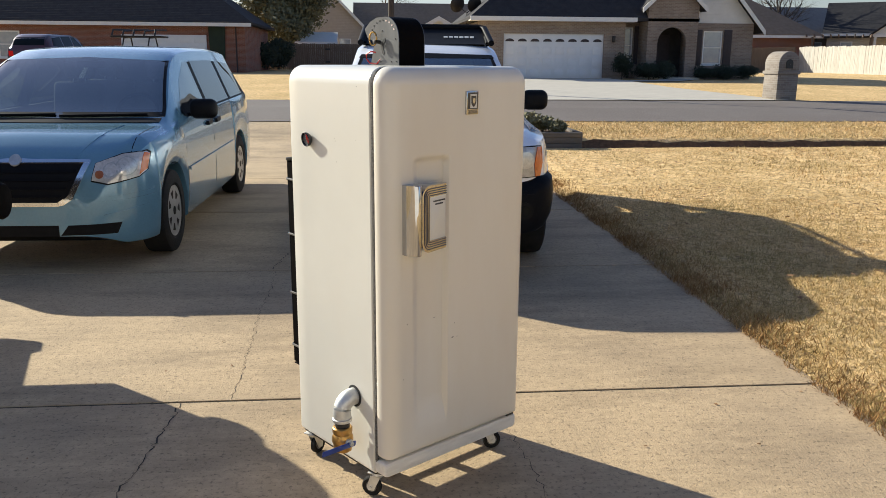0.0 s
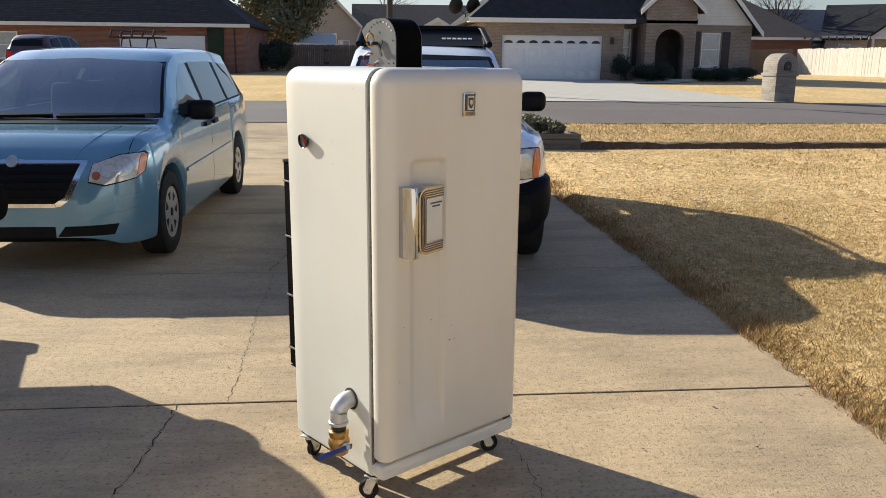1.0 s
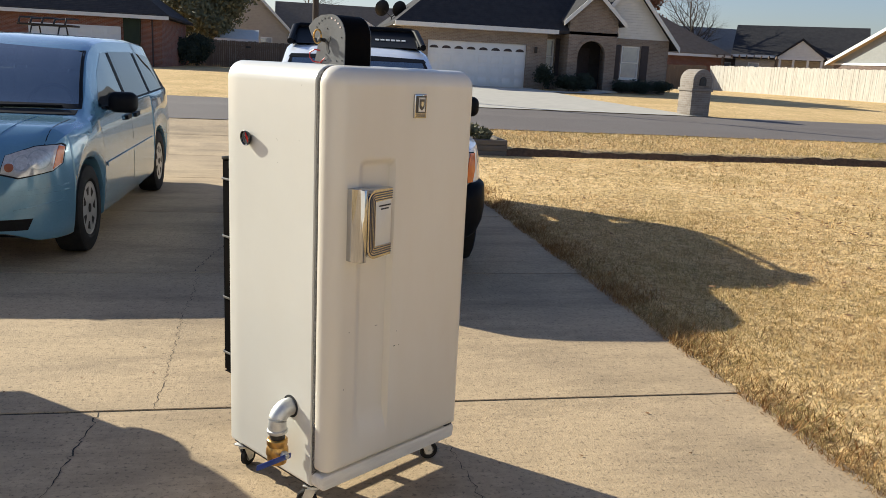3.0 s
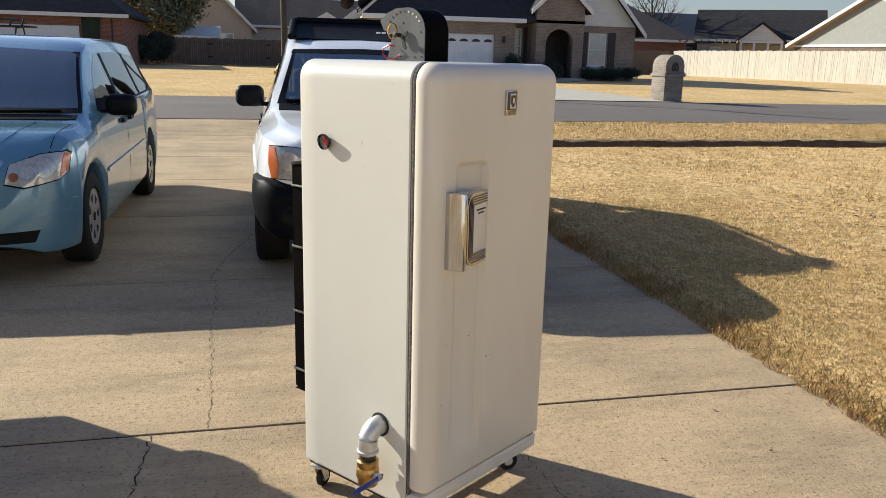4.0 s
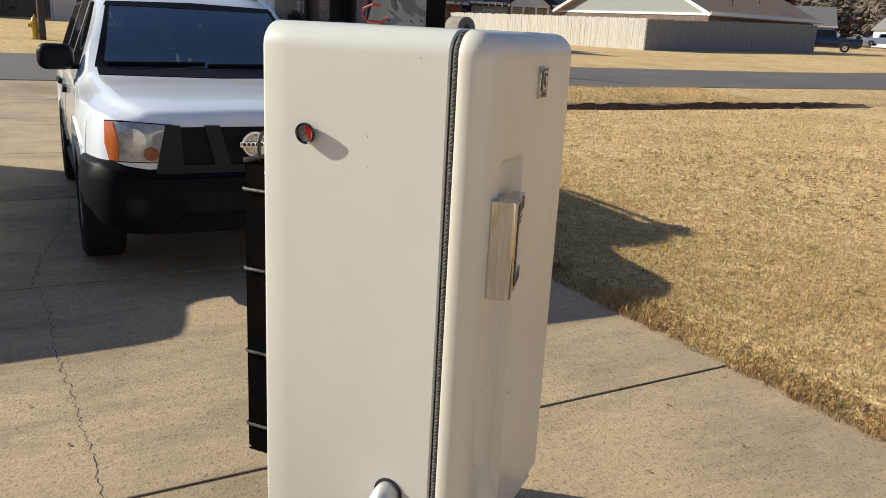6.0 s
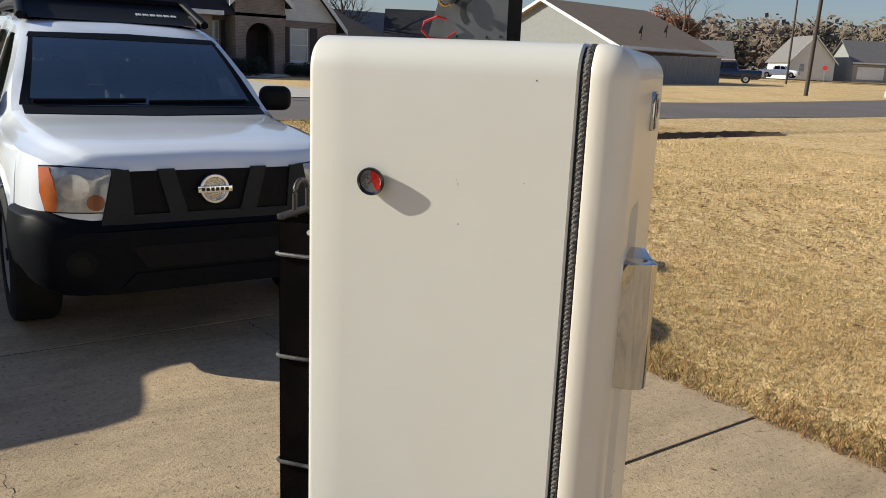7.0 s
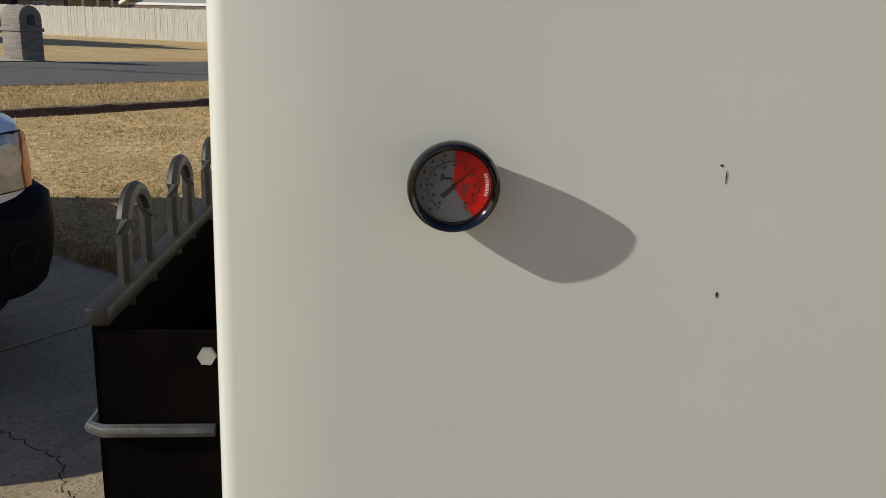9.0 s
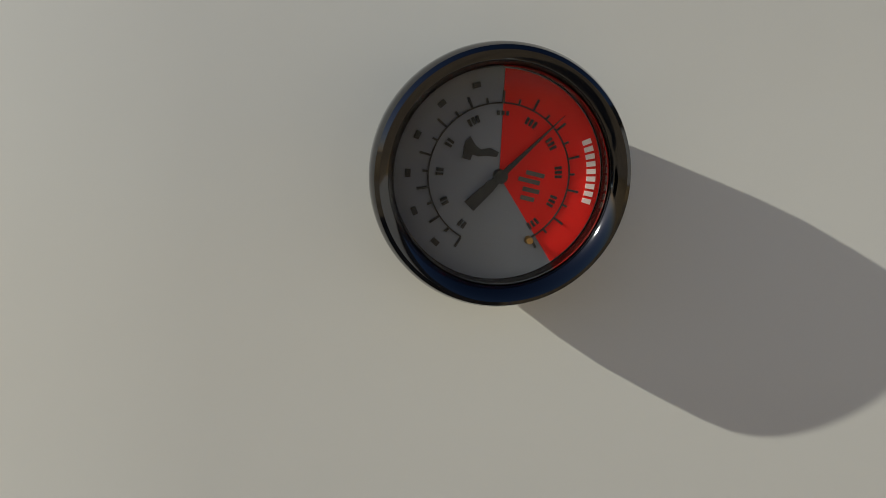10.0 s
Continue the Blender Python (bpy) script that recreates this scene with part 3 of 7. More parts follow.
for s in range(3):
    path = []
    for i, p in enumerate(even):
        q = even[(i + 1) % len(even)]
        d = (q - p).normalized()
        side = Vector((-d.z, 0, d.x))
        a = 2 * pi * (i * 0.0036 / 0.028 + s / 3)
        path.append(p + Vector((0, 0.1070 + 0.0036 * cos(a), 0)) + side * 0.0032 * sin(a))
    part("rope_seal", tube(path, 0.0037, 6), "rope", fridge, "grey braided graphite rope")

part("kick_panel", skin([[(u, y, v) for u, v in rounded(i, 0.122 + i, FX - i, 0.179 - i, 0.018 - i, 0.012 - i, 5)] for i, y in ((0.0, 0.112), (0.0, 0.062), (0.003, 0.055), (0.010, 0.052))]), "kick", fridge, "scuffed off-white toe panel")
part("hinge", box(FX - 0.05, 0.056, 0.177, FX - 0.01, 0.1, 0.190, 0.003), "iron", fridge)

# chrome latch handle: upright grip, striped C-shaped plate, cream centre
grip = [(0.0595, DF + 0.004)] + [(0.0870 - 0.0275 * cos(radians(a)), DF - 0.018 - 0.0405 * sin(radians(a))) for a in range(0, 169, 8)] + [(0.114, DF + 0.004)]
handle = part("handle", prism(grip, 0.952, 1.192, "z", 0.002), "chrome", door, "chrome latch handle with grooves painted as dark blue stripes", angle=60.0)
CZ0, CZ1, CX1 = 0.957, 1.187, 0.236


def c_shape(ins, w, n=8):
    r = max(0.038 - ins, 0.006)
    a = [(CX1, CZ1 - ins)] + arc(0.104 + ins + r, CZ1 - ins - r, r, 90, 180, n) + arc(0.104 + ins + r, CZ0 + ins + r, r, 180, 270, n) + [(CX1, CZ0 + ins)]
    r2 = max(r - w, 0.004)
    i2 = ins + w
    b = [(CX1, CZ0 + i2)] + arc(0.104 + i2 + r2, CZ0 + i2 + r2, r2, 270, 180, n) + arc(0.104 + i2 + r2, CZ1 - i2 - r2, r2, 180, 90, n) + [(CX1, CZ1 - i2)]
    return a + b


def swept(bm):
    """Leans a flat plate so that it falls from the crest of the grip back to the door."""
    for v in bm.verts:
        if v.co.y < DF - 0.001:
            v.co.y -= 0.028 * max(0.0, min(1.0, (CX1 - v.co.x) / (CX1 - 0.112)))
    return bm


part("plate", swept(prism(c_shape(0.0, 0.040, 12), DF - 0.024, DF + 0.006, "y", 0.002)), "chrome", handle)
# the grooves between chrome ridges are painted on as dark stripes
for k in range(4):
    part("stripe", swept(prism(c_shape(0.0095 + 0.0078 * k, 0.0034, 12), DF - 0.0250, DF - 0.0225, "y")), "groove_line", handle, "dark stripe for a groove, its shade and sky blue painted in")
part("escutcheon", swept(prism(rounded(0.142, CZ0 + 0.038, CX1, CZ1 - 0.038, 0.006, 0.006, 4), DF - 0.020, DF + 0.01, "y", 0.002)), "enamel", handle, "cream centre plate")
for z, w in ((1.127, 0.066), (1.116, 0.044)):
    n = int(w / 0.0055)
    for k in range(n):
        u = 0.199 + (k - n / 2) * 0.0055
        part("lettering", swept(box(u, DF - 0.0211, z, u + 0.0036, DF - 0.0192, z + 0.005)), "ink", handle)

# badge
badge = part("badge", prism(rounded(0.340, 1.412, 0.397, 1.492, 0.002, 0.002, 2), DF - 0.008, DF + 0.002, "y", 0.0015), "chrome", door, "dark shield badge in a chrome frame")
part("badge_field", box(0.345, DF - 0.0095, 1.430, 0.392, DF - 0.0078, 1.488), "badge_dark", badge)
part("badge_face", box(0.3555, DF - 0.0105, 1.434, 0.3865, DF - 0.009, 1.482), "steel", badge)
shield = [(0.360, 1.476), (0.360, 1.452), (0.364, 1.444), (0.371, 1.438), (0.378, 1.444), (0.382, 1.452), (0.382, 1.476)]
part("shield", prism(shield, DF - 0.012, DF - 0.010, "y"), "badge_dark", badge)
part("emblem", prism([(0.371 + (u - 0.371) * 0.5, 1.460 + (v - 1.460) * 0.5) for u, v in shield], DF - 0.013, DF - 0.0118, "y"), "chrome", badge)
for k in range(4):
    part("badge_rib", box(0.350, DF - 0.0095, 1.4155 + 0.0034 * k, 0.392, DF - 0.0078, 1.4171 + 0.0034 * k), "badge_dark", badge)

# chips and scratches in the enamel
for (x, z, w, h) in ((0.292, 0.606, 0.013, 0.004), (0.314, 0.605, 0.006, 0.003), (0.30, 0.66, 0.002, 0.005), (0.225, 0.690, 0.012, 0.002), (0.08, 0.70, 0.004, 0.004), (0.06, 0.50, 0.004, 0.004)):
    part("chip", prism([(x - w / 2, z), (x, z - h / 2), (x + w / 2, z + h * 0.2), (x, z + h / 2)], DF + recess(x, z) - 0.0006, DF + 0.003 + recess(x, z), "y"), "iron", door)
for (y, z, w, h) in ((0.327, 1.325, 0.0012, 0.0009), (0.3235, 1.318, 0.0004, 0.004), (0.320, 1.244, 0.0009, 0.0022), (0.201, 1.329, 0.0010, 0.0011), (0.190, 1.508, 0.0016, 0.0015)):
    part("chip", prism([(y - w, z), (y, z - h), (y + w, z + h * 0.2), (y, z + h)], -0.0003, 0.003, "x"), "iron", body)

# thermometer on the side
GY, GZ = 0.489, 1.3135
dial = tagged(thing("thermometer", "round chrome smoker thermometer with a red zone, on the cabinet side", "thermometer", FRIDGE @ pose(0.0038, GY, GZ, 0, -7.5, 0)))
part("stem", lathe([(0.006, 0.01), (0.006, -0.002), (0.009, -0.002), (0.009, -0.006)], 20, "x"), "chrome", dial)
part("bezel", lathe([(0.0, -0.003), (0.014, -0.0035), (0.0195, -0.006), (0.0230, -0.011), (0.0253, -0.0145), (0.0264, -0.0172), (0.0266, -0.0205), (0.0264, -0.0230), (0.0258, -0.0245), (0.0249, -0.0250), (0.0236, -0.0245), (0.0222, -0.0230), (0.0218, -0.0220), (0.0217, -0.018), (0.0, -0.0178)], 112, "x"), "dark_mirroring_chrome", dial, "polished chrome bezel, dark reflections put into its colour")
part("dial_face", lathe([(0.0, -0.0176), (0.0216, -0.0176), (0.0216, -0.0186), (0.0, -0.0186)], 64, "x"), "dial_white", dial, "pale grey dial face")


def sector(r0, r1, a0, a1, h, n=24):
    """Flat ring sector on the dial; angles clockwise from twelve o'clock as seen."""
    pts = []
    for r, order in ((r1, range(n + 1)), (r0, range(n, -1, -1))):
        for i in order:
            a = radians(a0 + (a1 - a0) * i / n)
            pts.append((-r * sin(a), r * cos(a)))
    return prism(pts, -0.0186 - h, -0.0184, "x")


part("red_zone", sector(0.0003, 0.0214, 0, 146, 0.0002), "dial_red", dial, "red warning zone of the dial")
part("scale_line", sector(0.0145, 0.0148, -150, 150, 0.0004, 60), "ink", dial)
for k in range(25):
    a = -150 + 12.5 * k
    part("tick", sector(0.0148, 0.0158 if k % 2 else 0.0171, a - 0.8, a + 0.8, 0.0004, 2), "ink", dial)
for k in range(11):
    # figures too small to read: two or three short strokes side by side
    a = -142 + 28.4 * k
    for d in (-4.2, 0.0, 4.2)[:3 if k > 3 else 2]:
        part("numeral", sector(0.0116 if k != 5 else 0.0122, 0.0131, a + d - 1.3, a + d + 1.3, 0.0004, 2), "ink", dial)
for k in range(6):
    part("numeral", sector(0.0182, 0.0193, -140 + 24 * k, -135 + 24 * k, 0.0004, 2), "ink", dial)
for k in range(9):
    part("numeral", sector(0.0184, 0.0203, 66 + 4.6 * k, 69.0 + 4.6 * k, 0.0004, 2), "pale_ink", dial)
# a small script mark left of the centre, and two short lines in the red zone
part("emblem", prism([(0.0078, 0.0034), (0.0062, 0.0030), (0.0058, 0.0042), (0.0046, 0.0038), (0.0030, 0.0040), (0.0008, 0.0038), (0.0004, 0.0048), (0.0022, 0.0056), (0.0040, 0.0052), (0.0052, 0.0060), (0.0064, 0.0078), (0.0074, 0.0066)], -0.0190, -0.0184, "x"), "ink", dial)
for k, (y0, z0, w) in enumerate(((-0.0092, 0.0016, 0.0040), (-0.0086, 0.0, 0.0046), (-0.0090, -0.0018, 0.0036), (-0.0084, -0.0036, 0.0030))):
    part("lettering", moved(box(-0.0190, y0, z0, -0.0187, y0 + w, z0 + 0.0009), pose(0, 0, 0, 12, 0, 0)), "badge_dark", dial)
ang = radians(45)
ux, uz = -sin(ang), cos(ang)
part("pointer", prism([(-0.0088 * ux + 0.0013 * uz, -0.0088 * uz - 0.0013 * ux), (-0.003 * ux + 0.0011 * uz, -0.003 * uz - 0.0011 * ux), (0.0006 * uz, -0.0006 * ux), (0.0178 * ux, 0.0178 * uz), (-0.0006 * uz, 0.0006 * ux), (-0.003 * ux - 0.0011 * uz, -0.003 * uz + 0.0011 * ux), (-0.0088 * ux - 0.0013 * uz, -0.0088 * uz + 0.0013 * ux)], -0.0201, -0.0196, "x"), "ink", dial, "black pointer")
part("hub", lathe([(0.0, -0.0186), (0.0014, -0.0186), (0.0014, -0.0206), (0.0, -0.0206)], 16, "x"), "ink", dial)
part("pin", moved(lathe([(0.0, -0.0186), (0.0009, -0.0186), (0.0007, -0.020), (0.0, -0.020)], 14, "x"), Matrix.Translation((0, -0.0070, -0.0132))), "brass", dial, "small brass stop pin")
lens = part("lens", lathe([(0.0, -0.0222), (0.0217, -0.0222), (0.0217, -0.0227), (0.0, -0.0227)], 48, "x"), "glass", dial, "clear glass lens")
lens.visible_shadow = False

# air intake: elbow, nipple, ball valve with a blue lever
EY, EZ, EO = 0.234, 0.387, 0.058
intake = thing("intake_valve", "galvanised elbow with brass ball valve and blue lever on the cabinet", "valve", FRIDGE @ pose(0, EY, EZ))
part("hole_ring", lathe([(0.0, 0.004), (0.040, 0.004), (0.041, -0.003), (0.0, -0.003)], 32, "x"), "gasket", intake, "black ring round the pipe hole")
bend = [(0.0, 0, 0), (-0.012, 0, 0)] + [(-0.014 - 0.044 * sin(radians(a)), 0, -0.044 + 0.044 * cos(radians(a))) for a in range(10, 91, 10)] + [(-EO, 0, -0.075)]
part("elbow", tube(bend, 0.0325, 20), "steel", intake, "galvanised pipe elbow")
part("collar", moved(lathe([(0.0, -0.068), (0.032, -0.068), (0.0362, -0.071), (0.0362, -0.080), (0.034, -0.083), (0.0, -0.083)], 28), Matrix.Translation((-EO, 0, 0))), "steel", intake)
part("nipple", moved(lathe([(0.0, -0.08), (0.027, -0.08), (0.027, -0.108), (0.0, -0.108)], 24), Matrix.Translation((-EO, 0, 0))), "iron", intake, "black pipe nipple")
valve = part("valve", moved(lathe([(0.0, -0.104), (0.033, -0.104), (0.037, -0.108), (0.037, -0.126), (0.034, -0.131), (0.039, -0.142), (0.040, -0.160), (0.035, -0.174), (0.035, -0.178), (0.034, -0.196), (0.028, -0.200), (0.0, -0.198)], 12), Matrix.Translation((-EO, 0, 0))), "brass", intake, "brass ball valve", )
part("stem_nut", moved(lathe([(0.0, -0.03), (0.014, -0.03), (0.014, -0.050), (0.009, -0.052), (0.009, -0.062), (0.0, -0.064)], 6, "y"), Matrix.Translation((-EO, 0, -0.153))), "steel", intake)
part("lever", moved(box(-0.155, -0.053, -0.010, 0.016, -0.047, 0.010, 0.004), Matrix.Translation((-EO, 0, -0.160)) @ pose(0, 0, 0, 0, 7, 12)), "blue_grip", intake, "blue vinyl coated lever")

# charcoal chute on the back, with hoops along its rear lip
chute = thing("charcoal_chute", "black sheet-metal charcoal chute bolted behind the cabinet", "chute", FRIDGE)
X0, X1, Y0, Y1, C0, C1 = 0.030, 0.60, FD1 + 0.002, 0.710, 0.368, 1.205
T = 0.003
part("side", prism([(Y0, C0), (Y1, C0 + 0.012), (Y1, C1), (Y0, C1)], X0, X0 + T, "x"), "black_paint", chute)
part("side", prism([(Y0, C0), (Y1, C0 + 0.012), (Y1, C1 + 0.03), (Y0, C1)], X1 - T, X1, "x"), "black_paint", chute)
part("back", box(X0, Y1 - T, C0 + 0.012, X1, Y1, C1 + 0.012), "black_paint", chute)
part("floor", box(X0, Y0, C0, X1, Y1, C0 + T), "black_paint", chute)
part("front", box(X0, Y0, C0, X1, Y0 + T, C1 - 0.002), "black_paint", chute)
part("lip", box(X0 - 0.004, Y1 - 0.012, C1 + 0.004, X1, Y1 + 0.003, C1 + 0.016, 0.002), "iron", chute, "worn bare metal lip")
for z in (1.138, 0.918, 0.676, 0.451):
    part("rib", tube([(X0 - 0.004, Y0 + 0.004, z), (X0 - 0.005, Y1 - 0.004, z), (X0, Y1 + 0.005, z), (X1, Y1 + 0.005, z)], 0.0045, 8), "sunlit_rod", chute, "welded rod rib")
for k in range(4):
    cx = 0.085 + 0.135 * k
    hoop = [(cx, Y1 - 0.006, C1)] + [(cx + 0.028 - 0.028 * cos(radians(a)), Y1 - 0.006, C1 + 0.050 + 0.026 * sin(radians(a))) for a in range(0, 181, 20)] + [(cx + 0.056, Y1 - 0.006, C1)]
    part("hoop", tube(hoop, 0.0055, 8), "iron", chute, "bent rod hoop")
part("bolt", moved(lathe([(0.0, 0.0), (0.006, 0.0), (0.006, -0.004), (0.0, -0.004)], 6, "x"), Matrix.Translation((X0, Y0 + 0.008, C1 - 0.016))), "steel", chute)

# arched exhaust vent on top
vent = thing("exhaust_vent", "arched steel exhaust vent with a black shell on the cabinet top", "vent", FRIDGE)
V0, V1, VZ = 0.287, 0.405, ZT - 0.001
prof = [(0.322, VZ), (0.322, 1.672)] + [(0.400 - 0.078 * cos(radians(a)), 1.672 + 0.078 * sin(radians(a))) for a in range(10, 100, 10)] + [(0.455, 1.748), (0.495, 1.734), (0.530, 1.708), (0.512, 1.676), (0.465, 1.660), (0.456, VZ)]
part("end_plate", prism(prof, V0 - 0.003, V0, "x"), "plate_steel", vent, "bare steel quadrant plate")
part("end_plate", prism(prof, V1, V1 + 0.003, "x"), "plate_steel", vent)
outer = prof[:13]
inner = [(u + 0.004 * (1 if u < 0.4 else 0), v - 0.004) for u, v in outer]
part("shell", prism(outer + inner[::-1], V0, V1, "x"), "black_paint", vent, "matt black curved shell")
part("rear_panel", box(V0, 0.450, VZ, V1, 0.455, 1.66), "plate_steel", vent)
for k in range(9):
    a = radians(150 - 15 * k)
    part("hole", moved(lathe([(0.0, 0.0), (0.0034, 0.0), (0.0034, -0.0012), (0.0, -0.0012)], 12, "x"), Matrix.Translation((V0 - 0.003, 0.415 - 0.078 * cos(a) * 1.0, 1.672 + 0.066 * sin(a)))), "pale_ink" if k > 4 else "ink", vent)
for (y, z) in ((0.335, 1.59), (0.365, 1.588), (0.43, 1.588), (0.34, 1.67), (0.42, 1.70)):
    part("rivet", moved(lathe([(0.0, 0.0), (0.003, 0.0), (0.002, -0.002), (0.0, -0.002)], 10, "x"), Matrix.Translation((V0 - 0.003, y, z))), "ink", vent)
ringc = (V0 - 0.022, 0.452, 1.672)
part("pull_ring", tube([(ringc[0] - 0.006 * cos(a), ringc[1] + 0.014 * cos(a), ringc[2] + 0.024 * sin(a)) for a in [2 * pi * k / 24 for k in range(24)]], 0.0035, 8, closed=True), "brass", vent, "brass pull ring")
part("knob", moved(lathe([(0.0, 0.0), (0.007, 0.0), (0.006, -0.02), (0.009, -0.026), (0.0, -0.028)], 16, "x"), Matrix.Translation((V0 - 0.003, 0.436, 1.660))), "iron", vent)
slot = [(0.395 - 0.030 * cos(radians(a)), 1.640 + 0.034 * sin(radians(a))) for a in range(100, 250, 15)] + [(0.395 - 0.018 * cos(radians(a)), 1.640 + 0.022 * sin(radians(a))) for a in range(240, 90, -15)]
part("slot", prism(slot, V0 - 0.0042, V0 - 0.0028, "x"), "ink", vent)
part("bracket", prism([(0.45, VZ), (0.50, VZ), (0.475, 1.66), (0.452, 1.66)], V0 + 0.002, V0 + 0.006, "x"), "plate_steel", vent)
wire = [(V0 - 0.01, 0.452, 1.622), (V0 - 0.02, 0.470, 1.626), (V0 - 0.02, 0.498, 1.615), (V0 - 0.015, 0.505, 1.598), (V0 - 0.01, 0.49, 1.583), (V0 - 0.004, 0.455, 1.580), (V0, 0.43, 1.60)]
part("wire", tube(wire, 0.0028, 8), "red_wire", vent, "red insulated wire")

# base rails and casters
base = part("base_frame", box(0.015, FD0 + 0.014, 0.104, FX - 0.015, FD0 + 0.036, 0.117), "iron", fridge, "dark angle-iron base rails")
for b in ((0.015, 0.598, 0.104, FX - 0.015, 0.618, 0.117), (0.015, FD0 + 0.036, 0.104, 0.035, 0.598, 0.117), (FX - 0.035, FD0 + 0.036, 0.104, FX - 0.015, 0.598, 0.117)):
    part("rail", box(*b), "iron", base)


def caster(x, y, turn):
    c = part("caster", box(-0.032, -0.026, 0.0985, 0.032, 0.026, 0.103, 0.001), "steel", fridge, "swivel caster with a grey wheel")
    c.matrix_local = pose(x, y, 0, 0, 0, turn)
    part("swivel", lathe([(0.0, 0.099), (0.022, 0.099), (0.024, 0.092), (0.020, 0.084), (0.0, 0.083)], 20), "steel", c)
    for s in (-1, 1):
        part("fork", prism([(-0.024, 0.086), (0.016, 0.086), (-0.012, 0.026), (-0.034, 0.026), (-0.040, 0.040)], s * 0.0155 - 0.0012, s * 0.0155 + 0.0012, "y"), "steel", c)
    part("axle", moved(lathe([(0.0, -0.021), (0.006, -0.021), (0.006, 0.021), (0.0, 0.021)], 8, "y"), Matrix.Translation((-0.025, 0, 0.0375))), "steel", c)
    wh = part("wheel", moved(lathe([(0.0, -0.008), (0.022, -0.008), (0.027, -0.010), (0.033, -0.012), (0.0375, -0.008), (0.0375, 0.008), (0.033, 0.012), (0.027, 0.010), (0.022, 0.008), (0.0, 0.008)], 32, "y"), Matrix.Translation((-0.025, 0, 0.0375))), "rubber", c)
    part("hub", moved(lathe([(0.0, -0.0105), (0.020, -0.0105), (0.021, -0.0085), (0.021, 0.0085), (0.020, 0.0105), (0.0, 0.0105)], 24, "y"), Matrix.Translation((-0.025, 0, 0.0375))), "caster", wh)


caster(0.040, 0.150, -60)
caster(FX - 0.06, 0.165, 150)
caster(0.035, 0.585, 200)
caster(FX - 0.06, 0.565, 30)


# ---------- vehicles ----------
M["van_paint"] = material("pale_blue_metallic", (0.165, 0.325, 0.44), (0.15, 0.30, 0.41), 60, 0.26, 0.3, coat=1.0, c3=(0.135, 0.245, 0.31), scale3=1.2, amount3=0.25)
M["white_paint"] = material("white_car_paint", (0.90, 0.92, 0.95), (0.87, 0.89, 0.92), 3, 0.25, coat=1.0, c3=(0.76, 0.77, 0.79), scale3=1.1, amount3=0.25)
M["grey_plastic"] = material("dark_grey_plastic", (0.005, 0.0055, 0.0075), (0.008, 0.0085, 0.011), 30, 0.5, bump=0.1, bump_scale=300, spec=0.07)
M["bar_plastic"] = material("graphite_grille_bar", (0.022, 0.024, 0.028), (0.018, 0.02, 0.024), 20, 0.42, 0.1, spec=0.2)
M["black_plastic"] = material("black_plastic", (0.006, 0.006, 0.007), (0.010, 0.010, 0.011), 20, 0.5, spec=0.12)
M["auto_glass"] = material("tinted_car_glass", (0.006, 0.009, 0.011), (0.010, 0.014, 0.016), 1.5, 0.02, spec=0.12)
M["trim_chrome"] = material("bright_chrome_trim", (0.92, 0.92, 0.92), (0.86, 0.86, 0.86), 12, 0.16, 1.0)
M["bright_lens"] = material("bright_lamp_lens", (0.66, 0.64, 0.60), (0.46, 0.45, 0.43), 40, 0.14, 0.3, coat=1.0)
M["lamp_lens"] = material("clear_lamp_lens", (0.50, 0.505, 0.49), (0.32, 0.325, 0.32), 25, 0.16, 0.25, coat=1.0)
M["amber"] = material("amber_lens", (0.75, 0.16, 0.015), (0.65, 0.13, 0.01), 30, 0.2, coat=1.0)
M["dim_amber"] = material("amber_bulb", (0.30, 0.085, 0.02), (0.25, 0.07, 0.02), 30, 0.3, coat=0.5)
M["wheel_silver"] = material("painted_wheel_silver", (0.50, 0.50, 0.50), (0.42, 0.42, 0.42), 12, 0.35, 0.6)
M["navy_paint"] = material("dark_blue_paint", (0.005, 0.009, 0.03), (0.007, 0.011, 0.035), 8, 0.25, 0.3, coat=1.0)
M["maroon_paint"] = material("dark_maroon_paint", (0.045, 0.014, 0.016), (0.055, 0.018, 0.02), 8, 0.3, coat=1.0)
M["slate_paint"] = material("slate_grey_paint", (0.10, 0.12, 0.15), (0.11, 0.13, 0.16), 8, 0.25, 0.4, coat=1.0)
M["cabin_trim"] = material("grey_cabin_trim", (0.10, 0.10, 0.105), (0.08, 0.08, 0.085), 12, 0.8, bump=0.1, bump_scale=200)
M["seat_cloth"] = material("grey_seat_cloth", (0.20, 0.195, 0.19), (0.16, 0.155, 0.15), 30, 0.9, bump=0.2, bump_scale=250)


